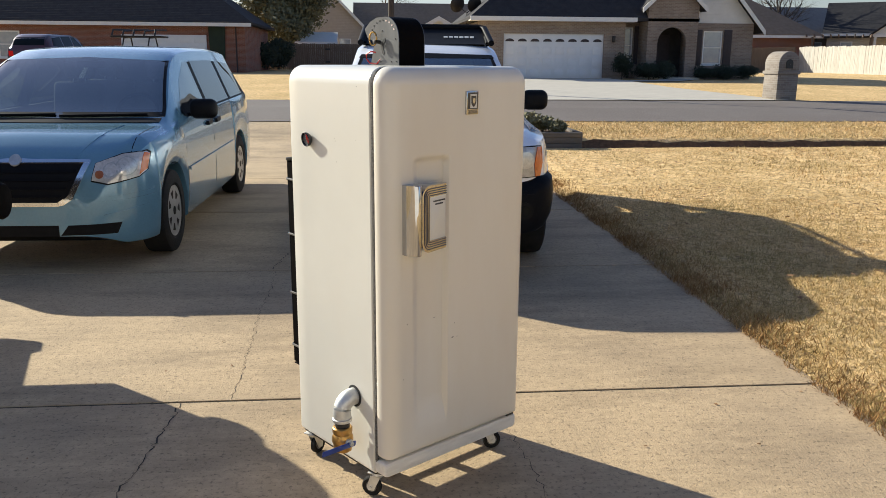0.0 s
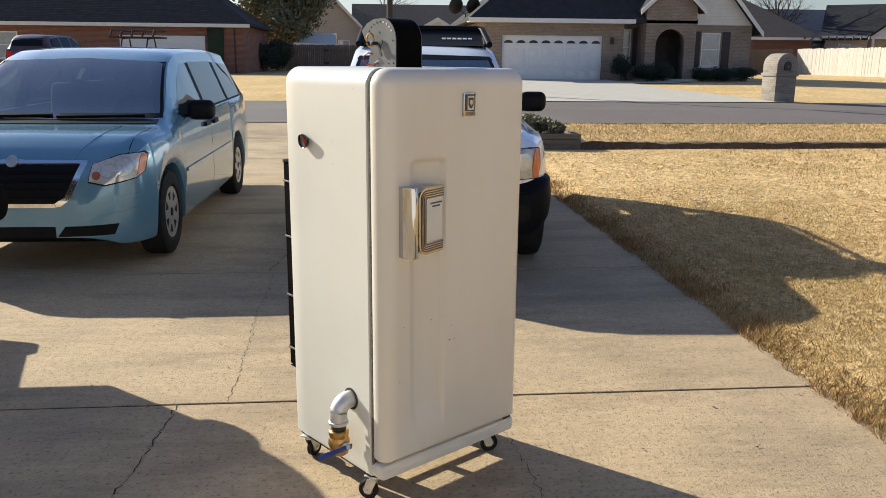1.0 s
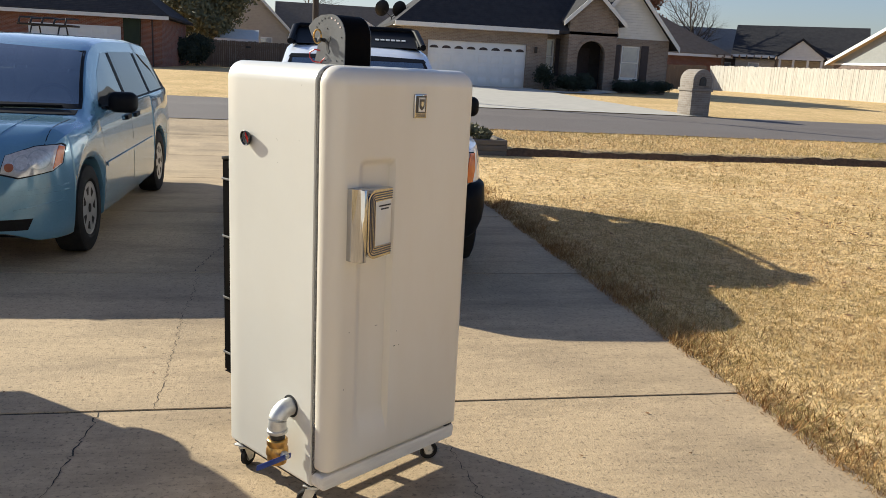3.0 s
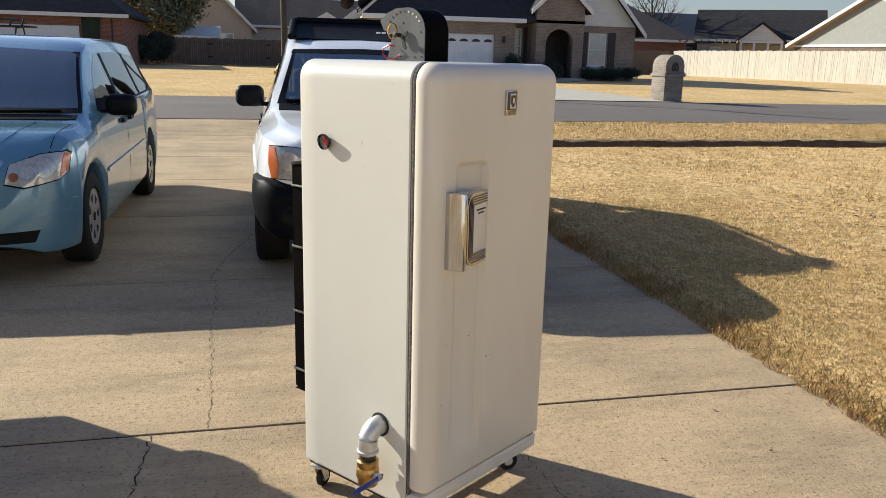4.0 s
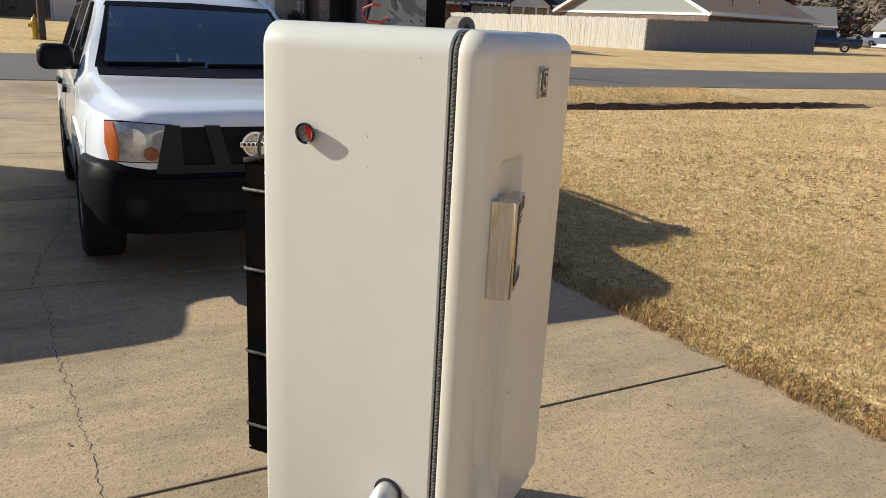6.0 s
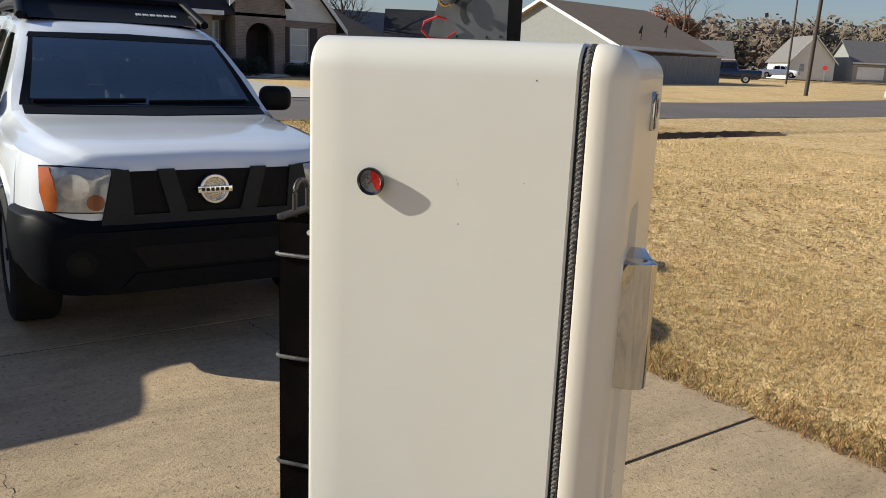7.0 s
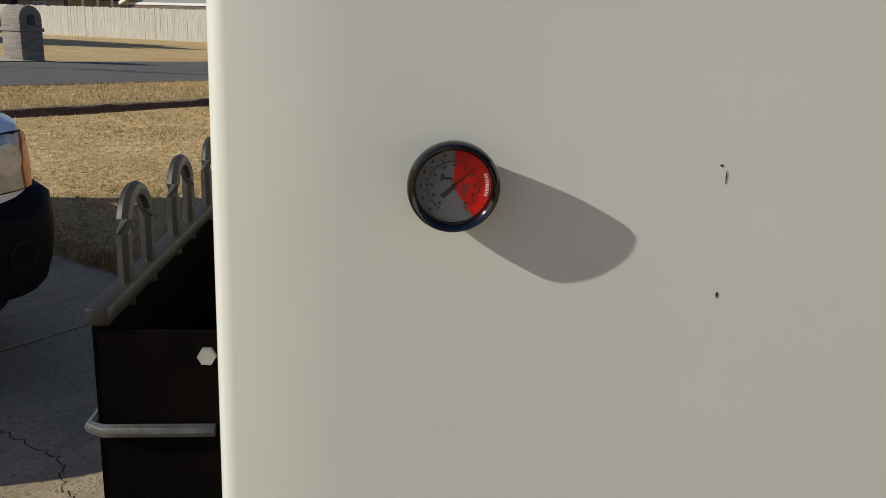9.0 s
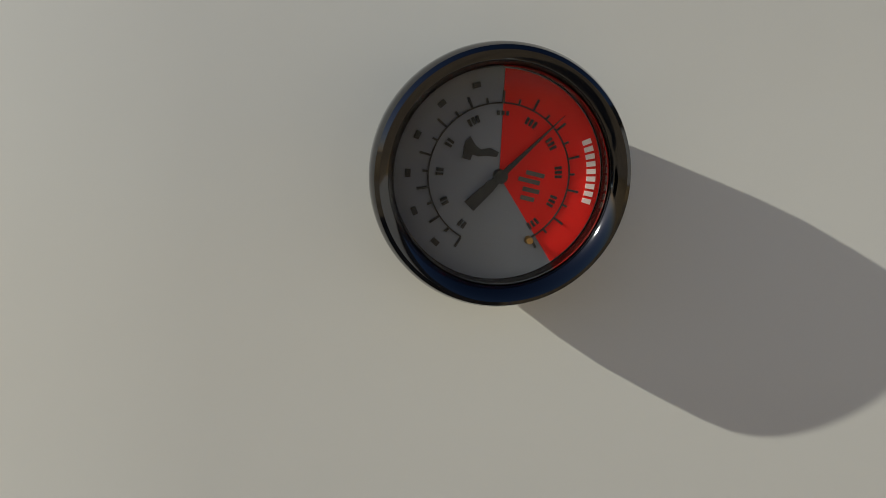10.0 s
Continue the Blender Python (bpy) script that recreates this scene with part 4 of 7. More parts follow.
def pane_material(name, tint, head_on=0.05):
    """Thin sheet of glass: clear tinted passage and a mirror-like gloss that grows towards grazing view."""
    m = material(name, tint)
    n, l = m.node_tree.nodes, m.node_tree.links
    clear, shine, slant, mix = n.new("ShaderNodeBsdfTransparent"), n.new("ShaderNodeBsdfGlossy"), n.new("ShaderNodeLayerWeight"), n.new("ShaderNodeMixShader")
    power, gloss = n.new("ShaderNodeMath"), n.new("ShaderNodeMapRange")
    clear.inputs["Color"].default_value = (*tint, 1)
    shine.inputs["Roughness"].default_value = 0.02
    slant.inputs["Blend"].default_value = 0.5
    power.operation = "POWER"
    power.inputs[1].default_value = 4.0
    gloss.inputs["To Min"].default_value = head_on
    l.new(slant.outputs["Facing"], power.inputs[0])
    l.new(power.outputs[0], gloss.inputs["Value"])
    l.new(gloss.outputs["Result"], mix.inputs[0])
    l.new(clear.outputs[0], mix.inputs[1])
    l.new(shine.outputs[0], mix.inputs[2])
    l.new(mix.outputs[0], n["Material Output"].inputs["Surface"])
    return m


M["screen_glass"] = pane_material("green_tinted_windscreen", (0.55, 0.63, 0.63), 0.30)
M["privacy_glass"] = pane_material("dark_tinted_side_glass", (0.22, 0.24, 0.24), 0.08)
M["sticker"] = material("teal_sticker", (0.08, 0.35, 0.30), rough=0.5)
M["paper"] = material("white_tag", (0.6, 0.62, 0.62), rough=0.6)


def car_body(length, width, sill, belt, top, wtop, wheels, floor=0.3, inset=0.26):
    """A skin of cross-sections from nose (y = 0) to tail, with real wheel wells. wheels: (y, radius of the arch, height of its centre)."""
    ys = sorted(set([round(length * i / 64, 4) for i in range(65)] + [0.015, 0.03, 0.05, 0.075, 0.11, 0.15, 0.2, length - 0.02, length - 0.05]
                    + [round(w[0] + w[1] * cos(pi * k / 18) * s, 4) for w in wheels for k in range(19) for s in (0.9999,)]
                    + [round(w[0] + w[1] * 1.002 * s, 4) for w in wheels for s in (-1, 1)]))
    rings = []
    for y in ys:
        w, zs, zt, wt = flow(y, width), flow(y, sill), flow(y, top), flow(y, wtop)
        zb = min(flow(y, belt), zt - 0.045)
        arch = 0.0
        for (yw, R, zc) in wheels:
            if abs(y - yw) < R:
                arch = max(arch, zc + sqrt(R * R - (y - yw) ** 2))
        lo = max(zs, arch)
        lo = min(lo, zb - 0.06)
        wi = w - inset
        half = [(0.0, max(floor, zs)), (wi, max(floor, zs)), (wi, max(lo, floor, zs)), (w * 0.955, lo)]
        flare = 0.012 if arch > 0 else 0.0
        for t, b in ((0.02, 0.972), (0.12, 0.985), (0.3, 0.998), (0.55, 1.0), (0.78, 0.988), (0.93, 0.972), (1.0, 0.955)):
            half.append((w * b + flare * (1 - t), lo + (zb - lo) * t))
        ze = zt - min(0.085, (zt - zb) * 0.5)
        for t in (0.06, 0.35, 0.68, 1.0):
            half.append((w * 0.95 + (wt - w * 0.95) * t, zb + (ze - zb) * t))
        half += [(wt * 0.975, ze + (zt - ze) * 0.5), (wt * 0.90, ze + (zt - ze) * 0.82), (wt * 0.55, zt), (0.0, zt + 0.008)]
        ring = [(x, y, z) for x, z in half] + [(-x, y, z) for x, z in half[-2:0:-1]]
        rings.append(ring)
    return skin(rings)


def hollowed(bm, cabin, openings):
    """Cuts the cabin and the window openings out of a solid body."""
    def temp(b, mats):
        me = bpy.data.meshes.new("cutter")
        bmesh.ops.recalc_face_normals(b, faces=b.faces)
        b.to_mesh(me)
        b.free()
        for k in mats:
            me.materials.append(M[k])
        ob = bpy.data.objects.new("cutter", me)
        scene.collection.objects.link(ob)
        return ob
    solid = temp(bm.copy(), ("van_paint",))
    cuts = [temp(cabin, ("cabin_trim",))] + [temp(b, ("cabin_trim",)) for b in openings]
    for c in cuts:
        md = solid.modifiers.new("cut", "BOOLEAN")
        md.object, md.operation, md.solver, md.material_mode = c, "DIFFERENCE", "EXACT", "TRANSFER"
    dg = bpy.context.evaluated_depsgraph_get()
    dg.update()
    me = bpy.data.meshes.new_from_object(solid.evaluated_get(dg))
    out = bmesh.new()
    out.from_mesh(me)
    bpy.data.meshes.remove(me)
    for ob in [solid] + cuts:
        me = ob.data
        bpy.data.objects.remove(ob)
        bpy.data.meshes.remove(me)
    return out


def cabin_space(y0, y1, width, belt, top, wtop, floor, wall=0.075, roof=0.055):
    """The hollow inside a body: cross-sections set in from its skin."""
    rings = []
    n = 26
    for i in range(n + 1):
        y = y0 + (y1 - y0) * i / n
        w, zb, zt, wt = flow(y, width), flow(y, belt), flow(y, top), flow(y, wtop)
        zb = min(zb, zt - 0.12)
        half = [(w - wall - 0.02, floor), (w * 0.955 - wall, zb), (wt - wall * 0.85, zt - roof - 0.05), (wt * 0.8 - wall, zt - roof)]
        rings.append([(x, y, z) for x, z in half] + [(-x, y, z) for x, z in half[::-1]])
    return skin(rings)


def car_seat(parent, x, y, z, mat="seat_cloth", w=0.50):
    """A front seat facing -y: cushion, reclined back, headrest on two posts."""
    part("seat_cushion", moved(box(-w / 2, -0.25, -0.09, w / 2, 0.25, 0.09, 0.05, 3), pose(x, y, z, -6)), mat, parent)
    part("seat_back", moved(box(-w / 2, -0.07, 0.0, w / 2, 0.07, 0.62, 0.055, 3), pose(x, y + 0.24, z + 0.02, -14)), mat, parent, "grey cloth seat back")
    part("headrest", moved(box(-0.14, -0.05, 0.0, 0.14, 0.06, 0.20, 0.05, 3), pose(x, y + 0.375, z + 0.655, -8)), mat, parent)
    for s in (-1, 1):
        part("headrest_post", tube([(x + s * 0.06, y + 0.37, z + 0.58), (x + s * 0.06, y + 0.385, z + 0.70)], 0.007, 6), "steel", parent)


def cabin_fittings(parent, y_dash, z_dash, half, seats, y_rear, z_seat, x_wheel, top):
    """Dashboard, steering wheel, seats, rear bench and the inside mirror."""
    part("dashboard", skin([[(x, y_dash + a, z_dash + b) for a, b in ((0.0, -0.05), (0.04, 0.0), (0.30, 0.015), (0.42, -0.02), (0.46, -0.10), (0.44, -0.45), (0.0, -0.45))] for x in (-half, -half * 0.5, 0.0, half * 0.5, half)]), "cabin_trim", parent, "dark grey dashboard")
    hoop = pose(x_wheel, y_dash + 0.62, z_dash + 0.02, 62, 0, 0)
    part("steering_wheel", moved(tube([(0.185 * cos(2 * pi * k / 28), 0.185 * sin(2 * pi * k / 28), 0) for k in range(28)], 0.015, 8, closed=True), hoop), "black_plastic", parent)
    part("steering_boss", moved(box(-0.17, -0.035, -0.02, 0.17, 0.035, 0.01, 0.015), hoop), "black_plastic", parent)
    for x in (-seats, seats):
        car_seat(parent, x, y_dash + 1.05, z_seat)
    for x in (-seats, seats):
        car_seat(parent, x, y_rear, z_seat, w=0.56)
    part("inside_mirror", box(-0.13, top[0], top[1], 0.13, top[0] + 0.03, top[1] + 0.065, 0.012), "black_plastic", parent)


def cast_for(bm):
    own = bm.copy()
    bmesh.ops.triangulate(own, faces=own.faces)
    tree = BVHTree.FromBMesh(own)
    own.free()
    return tree


def decal(name, outline, view, tree, mat, parent, lift=0.006, step=0.06, label="", thick=0.008, back=None):
    """A shaped panel laid on a body: outline in (x, z) seen from the front or back, (y, z) from the +x or -x side, (x, y) from above."""
    own = bmesh.new()
    def at(u, v):
        return {"front": (u, -3, v), "back": (u, 9, v), "right": (3, u, v), "left": (-3, u, v), "above": (u, v, 4)}[view]
    way = Vector({"front": (0, 1, 0), "back": (0, -1, 0), "right": (-1, 0, 0), "left": (1, 0, 0), "above": (0, 0, -1)}[view])
    own.faces.new([own.verts.new(at(u, v)) for u, v in outline])
    for k, (lo, hi) in enumerate(((min(p[0] for p in outline), max(p[0] for p in outline)), (min(p[1] for p in outline), max(p[1] for p in outline)))):
        n = int((hi - lo) / step)
        for i in range(1, n + 1):
            c = lo + (hi - lo) * i / (n + 1)
            co, no = (Vector(at(c, 0)), Vector(at(1, 0)) - Vector(at(0, 0))) if k == 0 else (Vector(at(0, c)), Vector(at(0, 1)) - Vector(at(0, 0)))
            bmesh.ops.bisect_plane(own, geom=own.verts[:] + own.edges[:] + own.faces[:], plane_co=co, plane_no=no.normalized())
    for v in own.verts:
        hit, nor, _, _ = tree.ray_cast(v.co, way)
        if hit is None:
            hit, nor, _, _ = tree.find_nearest(v.co + way * 3)
        if nor.dot(way) > 0:
            nor = -nor
        v.co = hit + nor * lift
    bmesh.ops.recalc_face_normals(own, faces=own.faces)
    if own.faces and sum((f.normal.dot(way) for f in own.faces)) > 0:
        bmesh.ops.reverse_faces(own, faces=own.faces)
    bmesh.ops.solidify(own, geom=own.faces[:], thickness=thick)
    return part(name, own, mat, parent, label)


def laid_tube(name, line, view, tree, r, mat, parent, lift=0.01, label=""):
    """A round strip laid on a body along a line seen from one side."""
    pts = []
    way = Vector({"front": (0, 1, 0), "right": (-1, 0, 0), "left": (1, 0, 0), "above": (0, 0, -1)}[view])
    for u, v in line:
        o = Vector({"front": (u, -3, v), "right": (3, u, v), "left": (-3, u, v), "above": (u, v, 4)}[view])
        hit, nor, _, _ = tree.ray_cast(o, way)
        if hit is not None:
            pts.append(hit + (-nor if nor.dot(way) > 0 else nor) * lift)
    return part(name, tube(pts, r, 8), mat, parent, label)


def wheel(parent, x, y, r, w, rim_r, style, side):
    """Tyre with tread shoulders; steel-look cover with slots or five-spoke rim. side: +1 outer face towards +x."""
    t = part("tyre", lathe([(rim_r, -w * 0.42), (rim_r + 0.02, -w * 0.5), (r * 0.90, -w * 0.5), (r * 0.975, -w * 0.44), (r, -w * 0.32), (r, w * 0.32), (r * 0.975, w * 0.44), (r * 0.90, w * 0.5), (rim_r + 0.02, w * 0.5), (rim_r, w * 0.42), (rim_r * 0.9, 0.0)], 48, "x"), "rubber", None)
    wh = part("wheel", lathe([(rim_r * 0.98, side * w * 0.44), (rim_r * 0.99, side * w * 0.46), (rim_r * 0.93, side * w * 0.44), (rim_r * 0.90, side * w * 0.30), (0.0, side * w * 0.28), (0.0, -side * w * 0.3), (rim_r * 0.98, -side * w * 0.3)], 40, "x"), "wheel_silver" if style != "dark" else "grey_plastic", parent)
    wh.location = (x, y, r)
    t.parent = wh
    n = {"cover": 7, "spoke": 6, "dark": 6}[style]
    for k in range(n):
        a = 2 * pi * k / n
        if style == "cover":
            sl = [(rim_r * 0.50 * cos(a + d) if i < 2 else rim_r * 0.80 * cos(a + d), rim_r * 0.50 * sin(a + d) if i < 2 else rim_r * 0.80 * sin(a + d)) for i, d in enumerate((-0.10, 0.10, 0.22, -0.22))]
            part("slot", prism(sl, side * w * 0.43 - 0.002, side * w * 0.43 + 0.004, "x"), "black_plastic", wh)
        else:
            sp = [(rim_r * 0.12 * cos(a + d) if i < 2 else rim_r * 0.92 * cos(a + d), rim_r * 0.12 * sin(a + d) if i < 2 else rim_r * 0.92 * sin(a + d)) for i, d in enumerate((-0.9, 0.9, 0.17, -0.17))]
            part("spoke", prism(sp, side * w * 0.30, side * w * 0.42, "x"), "wheel_silver", wh)
    if style == "cover":
        part("cover", lathe([(0.0, side * w * 0.44), (rim_r * 0.2, side * w * 0.45), (rim_r * 0.5, side * w * 0.425), (rim_r * 0.9, side * w * 0.425), (rim_r * 0.95, side * w * 0.40)], 40, "x"), "wheel_silver", wh, "silver wheel cover")
    part("hub", lathe([(0.0, side * w * 0.47), (rim_r * 0.16, side * w * 0.47), (rim_r * 0.18, side * w * 0.40)], 20, "x"), "black_plastic", wh)
    return wh


def mirror_x(out):
    return [(-u, v) for u, v in out[::-1]]


# --- pale blue minivan
van = thing("minivan", "pale metallic blue minivan parked facing up the concrete driveway", "minivan", pose(-2.975, 6.52, 0, 0, 0, -1.3))
VAN_W = [(0, 0.50), (0.03, 0.62), (0.08, 0.72), (0.18, 0.815), (0.35, 0.90), (0.7, 0.965), (1.2, 0.975), (4.4, 0.97), (4.9, 0.93), (5.08, 0.86), (5.14, 0.78)]
VAN_BELT = [(0, 0.50), (0.05, 0.68), (0.14, 0.81), (0.4, 0.925), (1.0, 1.02), (1.6, 1.06), (5.0, 1.14), (5.14, 1.12)]
VAN_TOP = [(0, 0.58), (0.03, 0.71), (0.09, 0.82), (0.25, 0.935), (0.6, 1.025), (1.0, 1.055), (1.10, 1.085), (1.55, 1.375), (1.95, 1.59), (2.25, 1.665), (2.8, 1.695), (3.6, 1.70), (4.6, 1.67), (4.85, 1.62), (5.0, 1.45), (5.1, 1.2), (5.14, 1.1)]
VAN_WTOP = [(0, 0.42), (0.09, 0.62), (0.4, 0.82), (1.0, 0.895), (1.2, 0.885), (2.0, 0.755), (2.4, 0.735), (4.6, 0.70), (4.9, 0.68), (5.14, 0.68)]
vb = car_body(5.14, VAN_W, [(0, 0.30), (0.15, 0.23), (0.6, 0.22), (4.9, 0.26), (5.14, 0.36)], VAN_BELT, VAN_TOP, VAN_WTOP,
              [(0.97, 0.405, 0.345), (4.05, 0.405, 0.345)])
vt = cast_for(vb)
VAN_SCREEN = [(-0.855, 1.108), (0, 1.092), (0.855, 1.108), (0.715, 1.56), (0, 1.59), (-0.715, 1.56)]
VAN_SIDES = ([(1.52, 1.10), (2.50, 1.11), (2.50, 1.555), (2.30, 1.548), (1.96, 1.40)], [(2.60, 1.115), (3.64, 1.13), (3.66, 1.56), (2.60, 1.56)], [(3.76, 1.135), (4.72, 1.18), (4.58, 1.52), (3.79, 1.555)])
van_cuts = [prism(VAN_SCREEN, -0.5, 2.15, "y")] + [prism(o, *x, "x") for o in VAN_SIDES for x in ((0.45, 1.4), (-1.4, -0.45))]
vh = hollowed(vb, cabin_space(1.26, 4.9, VAN_W, VAN_BELT, VAN_TOP, VAN_WTOP, 0.42), van_cuts)
vb.free()
van_shell = part("body", vh, "van_paint", van, "pale blue metallic bodywork")
van_shell.data.materials.append(M["cabin_trim"])
decal("windshield", VAN_SCREEN, "front", vt, "screen_glass", van, 0.002, 0.07, "clear raked windscreen", 0.004).visible_shadow = False
for o in ([(-0.855, 1.108), (0.855, 1.108), (0.845, 1.14), (-0.845, 1.14)], [(0.835, 1.108), (0.862, 1.108), (0.722, 1.56), (0.70, 1.56)], mirror_x([(0.835, 1.108), (0.862, 1.108), (0.722, 1.56), (0.70, 1.56)])):
    decal("windshield_border", o, "front", vt, "black_plastic", van, 0.004, 0.07, thick=0.003)
cabin_fittings(van, 1.36, 1.07, 0.74, 0.40, 3.35, 0.72, 0.40, (2.0, 1.49))
decal("cowl", [(-0.84, 1.065), (0.84, 1.065), (0.84, 1.095), (-0.84, 1.095)], "front", vt, "black_plastic", van, 0.006)
for s, view in ((1, "right"), (-1, "left")):
    for k, o in enumerate(VAN_SIDES):
        decal("side_window", o, view, vt, "privacy_glass" if k else "screen_glass", van, 0.002, 0.08, "tinted side window", 0.004).visible_shadow = False
    decal("trim", [(1.60, 1.082), (4.76, 1.155), (4.76, 1.172), (1.60, 1.099)], view, vt, "black_plastic", van, 0.004, 0.12)
    for a, b in ((2.505, 2.595), (3.665, 3.755)):
        decal("pillar", [(a, 1.14), (b, 1.145), (b, 1.55), (a, 1.55)], view, vt, "black_plastic", van, 0.005, 0.1)
    decal("rub_strip", [(1.45, 0.62), (3.55, 0.655), (3.55, 0.685), (1.45, 0.65)], view, vt, "van_paint", van, 0.014, 0.12)
    for a in (1.40, 2.56, 3.70):
        decal("door_gap", [(a, 0.36), (a + 0.008, 0.36), (a + 0.012, 1.08), (a + 0.004, 1.08)], view, vt, "black_plastic", van, 0.0015, 0.15, thick=0.003)
    for a in (2.30, 2.68):
        decal("door_handle", [(a, 0.945), (a + 0.17, 0.955), (a + 0.17, 0.995), (a, 0.985)], view, vt, "black_plastic", van, 0.03, 0.05, "black pull handle", 0.03)
    mir = part("mirror", box(-0.125, -0.06, -0.09, 0.125, 0.08, 0.09, 0.066, 5), "black_plastic", van, "black door mirror")
    mir.location = (s * 1.06, 1.74, 1.14)
    part("arm", box(-0.16, -0.02, -0.07, 0.02, 0.03, -0.03, 0.01) if s > 0 else box(-0.02, -0.02, -0.07, 0.16, 0.03, -0.03, 0.01), "black_plastic", mir)
    lamp = [(0.545, 0.725), (0.66, 0.70), (0.85, 0.735), (0.895, 0.775), (0.905, 0.885), (0.885, 0.905), (0.74, 0.90), (0.575, 0.845)]
    lamp = lamp if s > 0 else mirror_x(lamp)
    cxx, czz = s * 0.70, 0.81
    rim = [(cxx + (u - cxx) * 1.04, czz + (v - czz) * 1.10) for u, v in lamp]
    decal("headlight_seal", rim, "front", vt, "black_plastic", van, 0.004, 0.025, thick=0.004)
    hl = decal("headlight", lamp, "front", vt, "bright_lens", van, 0.010, 0.02, "clear headlight with amber side marker")
    am = [(0.85, 0.745), (0.892, 0.778), (0.902, 0.885), (0.875, 0.90)]
    decal("side_marker", am if s > 0 else mirror_x(am), "front", vt, "amber", hl, 0.014, 0.02)
    for (cx, cz, r) in ((0.775, 0.815, 0.058), (0.675, 0.795, 0.045)):
        o = [(s * (cx + r * cos(2 * pi * k / 16)), cz + r * sin(2 * pi * k / 16)) for k in range(16)]
        decal("reflector_ring", [(s * (cx + (r + 0.009) * cos(2 * pi * k / 16)), cz + (r + 0.009) * sin(2 * pi * k / 16)) for k in range(16)], "front", vt, "lamp_lens", hl, 0.013, 0.02, thick=0.003)
        decal("reflector", o if s > 0 else o[::-1], "front", vt, "bright_lens", hl, 0.016, 0.02, thick=0.004)
    o = [(s * (0.60 + 0.03 * cos(2 * pi * k / 12)), 0.765 + 0.03 * sin(2 * pi * k / 12)) for k in range(12)]
    decal("turn_bulb", o, "front", vt, "dim_amber", hl, 0.017, 0.02, thick=0.004)
    for (yw) in (0.97, 4.05):
        wheel(van, s * 0.845, yw, 0.345, 0.215, 0.215, "cover", s)
    fog = [(0.30, 0.305), (0.70, 0.315), (0.735, 0.40), (0.36, 0.385)]
    decal("lower_intake", fog if s > 0 else mirror_x(fog), "front", vt, "black_plastic", van, 0.004, 0.04)
    for (za, zb) in ((0.555, 0.575), (0.585, 0.615)):
        cr = [(0.52, za), (0.93, zb), (0.93, zb + 0.007), (0.52, za + 0.007)]
        decal("bumper_crease", cr if s > 0 else mirror_x(cr), "front", vt, "van_paint", van, 0.007, 0.04, thick=0.012)
    cr = [(0.62, 0.455), (0.88, 0.50), (0.90, 0.515), (0.80, 0.50), (0.62, 0.463)]
    decal("bumper_ridge", cr if s > 0 else mirror_x(cr), "front", vt, "van_paint", van, 0.008, 0.04, thick=0.012)
    rid = [(0.40, 0.16), (0.44, 0.16), (0.56, 0.55), (0.585, 0.98), (0.54, 0.98), (0.50, 0.55)]
    decal("hood_ridge", rid if s > 0 else mirror_x(rid), "above", vt, "van_paint", van, 0.004, 0.05, thick=0.012)
    hs = [(0.80, 0.30), (0.806, 0.30), (0.836, 0.95), (0.83, 0.95)]
    decal("hood_gap", hs if s > 0 else mirror_x(hs), "above", vt, "black_plastic", van, 0.0015, 0.1, thick=0.003)
decal("grille", [(-0.30, 0.565), (0.30, 0.565), (0.37, 0.60), (0.50, 0.85), (-0.50, 0.85), (-0.37, 0.60)], "front", vt, "black_plastic", van, 0.004, 0.05, "black grille with chrome surround")
for z in (0.60, 0.66, 0.72, 0.78):
    decal("grille_bar", [(-0.30 - (z - 0.56) * 0.6, z), (0.30 + (z - 0.56) * 0.6, z), (0.31 + (z - 0.56) * 0.6, z + 0.02), (-0.31 - (z - 0.56) * 0.6, z + 0.02)], "front", vt, "grey_plastic", van, 0.018, 0.06, thick=0.014)
for o in ([(-0.53, 0.848), (0.53, 0.848), (0.53, 0.868), (0.10, 0.872), (0, 0.882), (-0.10, 0.872), (-0.53, 0.868)], [(-0.31, 0.535), (0.31, 0.535), (0.31, 0.565), (-0.31, 0.565)], [(0.30, 0.537), (0.345, 0.545), (0.41, 0.59), (0.54, 0.86), (0.495, 0.86), (0.375, 0.61), (0.30, 0.565)], mirror_x([(0.30, 0.537), (0.345, 0.545), (0.41, 0.59), (0.54, 0.86), (0.495, 0.86), (0.375, 0.61), (0.30, 0.565)])):
    decal("grille_surround", o, "front", vt, "trim_chrome", van, 0.016, 0.05, "chrome surround", 0.012)
o = [(0.042 * cos(2 * pi * k / 18), 0.858 + 0.036 * sin(2 * pi * k / 18)) for k in range(18)]
decal("emblem", o, "front", vt, "steel", van, 0.03, 0.03, "round chrome emblem", 0.014)
decal("lower_intake", [(-0.29, 0.30), (0.29, 0.30), (0.29, 0.385), (-0.29, 0.385)], "front", vt, "black_plastic", van, 0.004, 0.05)
for a, b in ((-0.72, -0.02), (0.02, 0.72)):
    laid_tube("wiper", [(a + (b - a) * k / 8, 1.105 + 0.012 * k / 8) for k in range(9)], "front", vt, 0.011, "black_plastic", van, 0.014)
decal("mirror_tag", [(0.02, 1.42), (0.06, 1.42), (0.06, 1.51), (0.02, 1.51)], "front", vt, "paper", van, -0.012, 0.06, "pale hanging tag behind the glass", 0.002)
part("underbody", box(-0.75, 0.6, 0.17, 0.75, 4.7, 0.34, 0.02), "black_plastic", van)
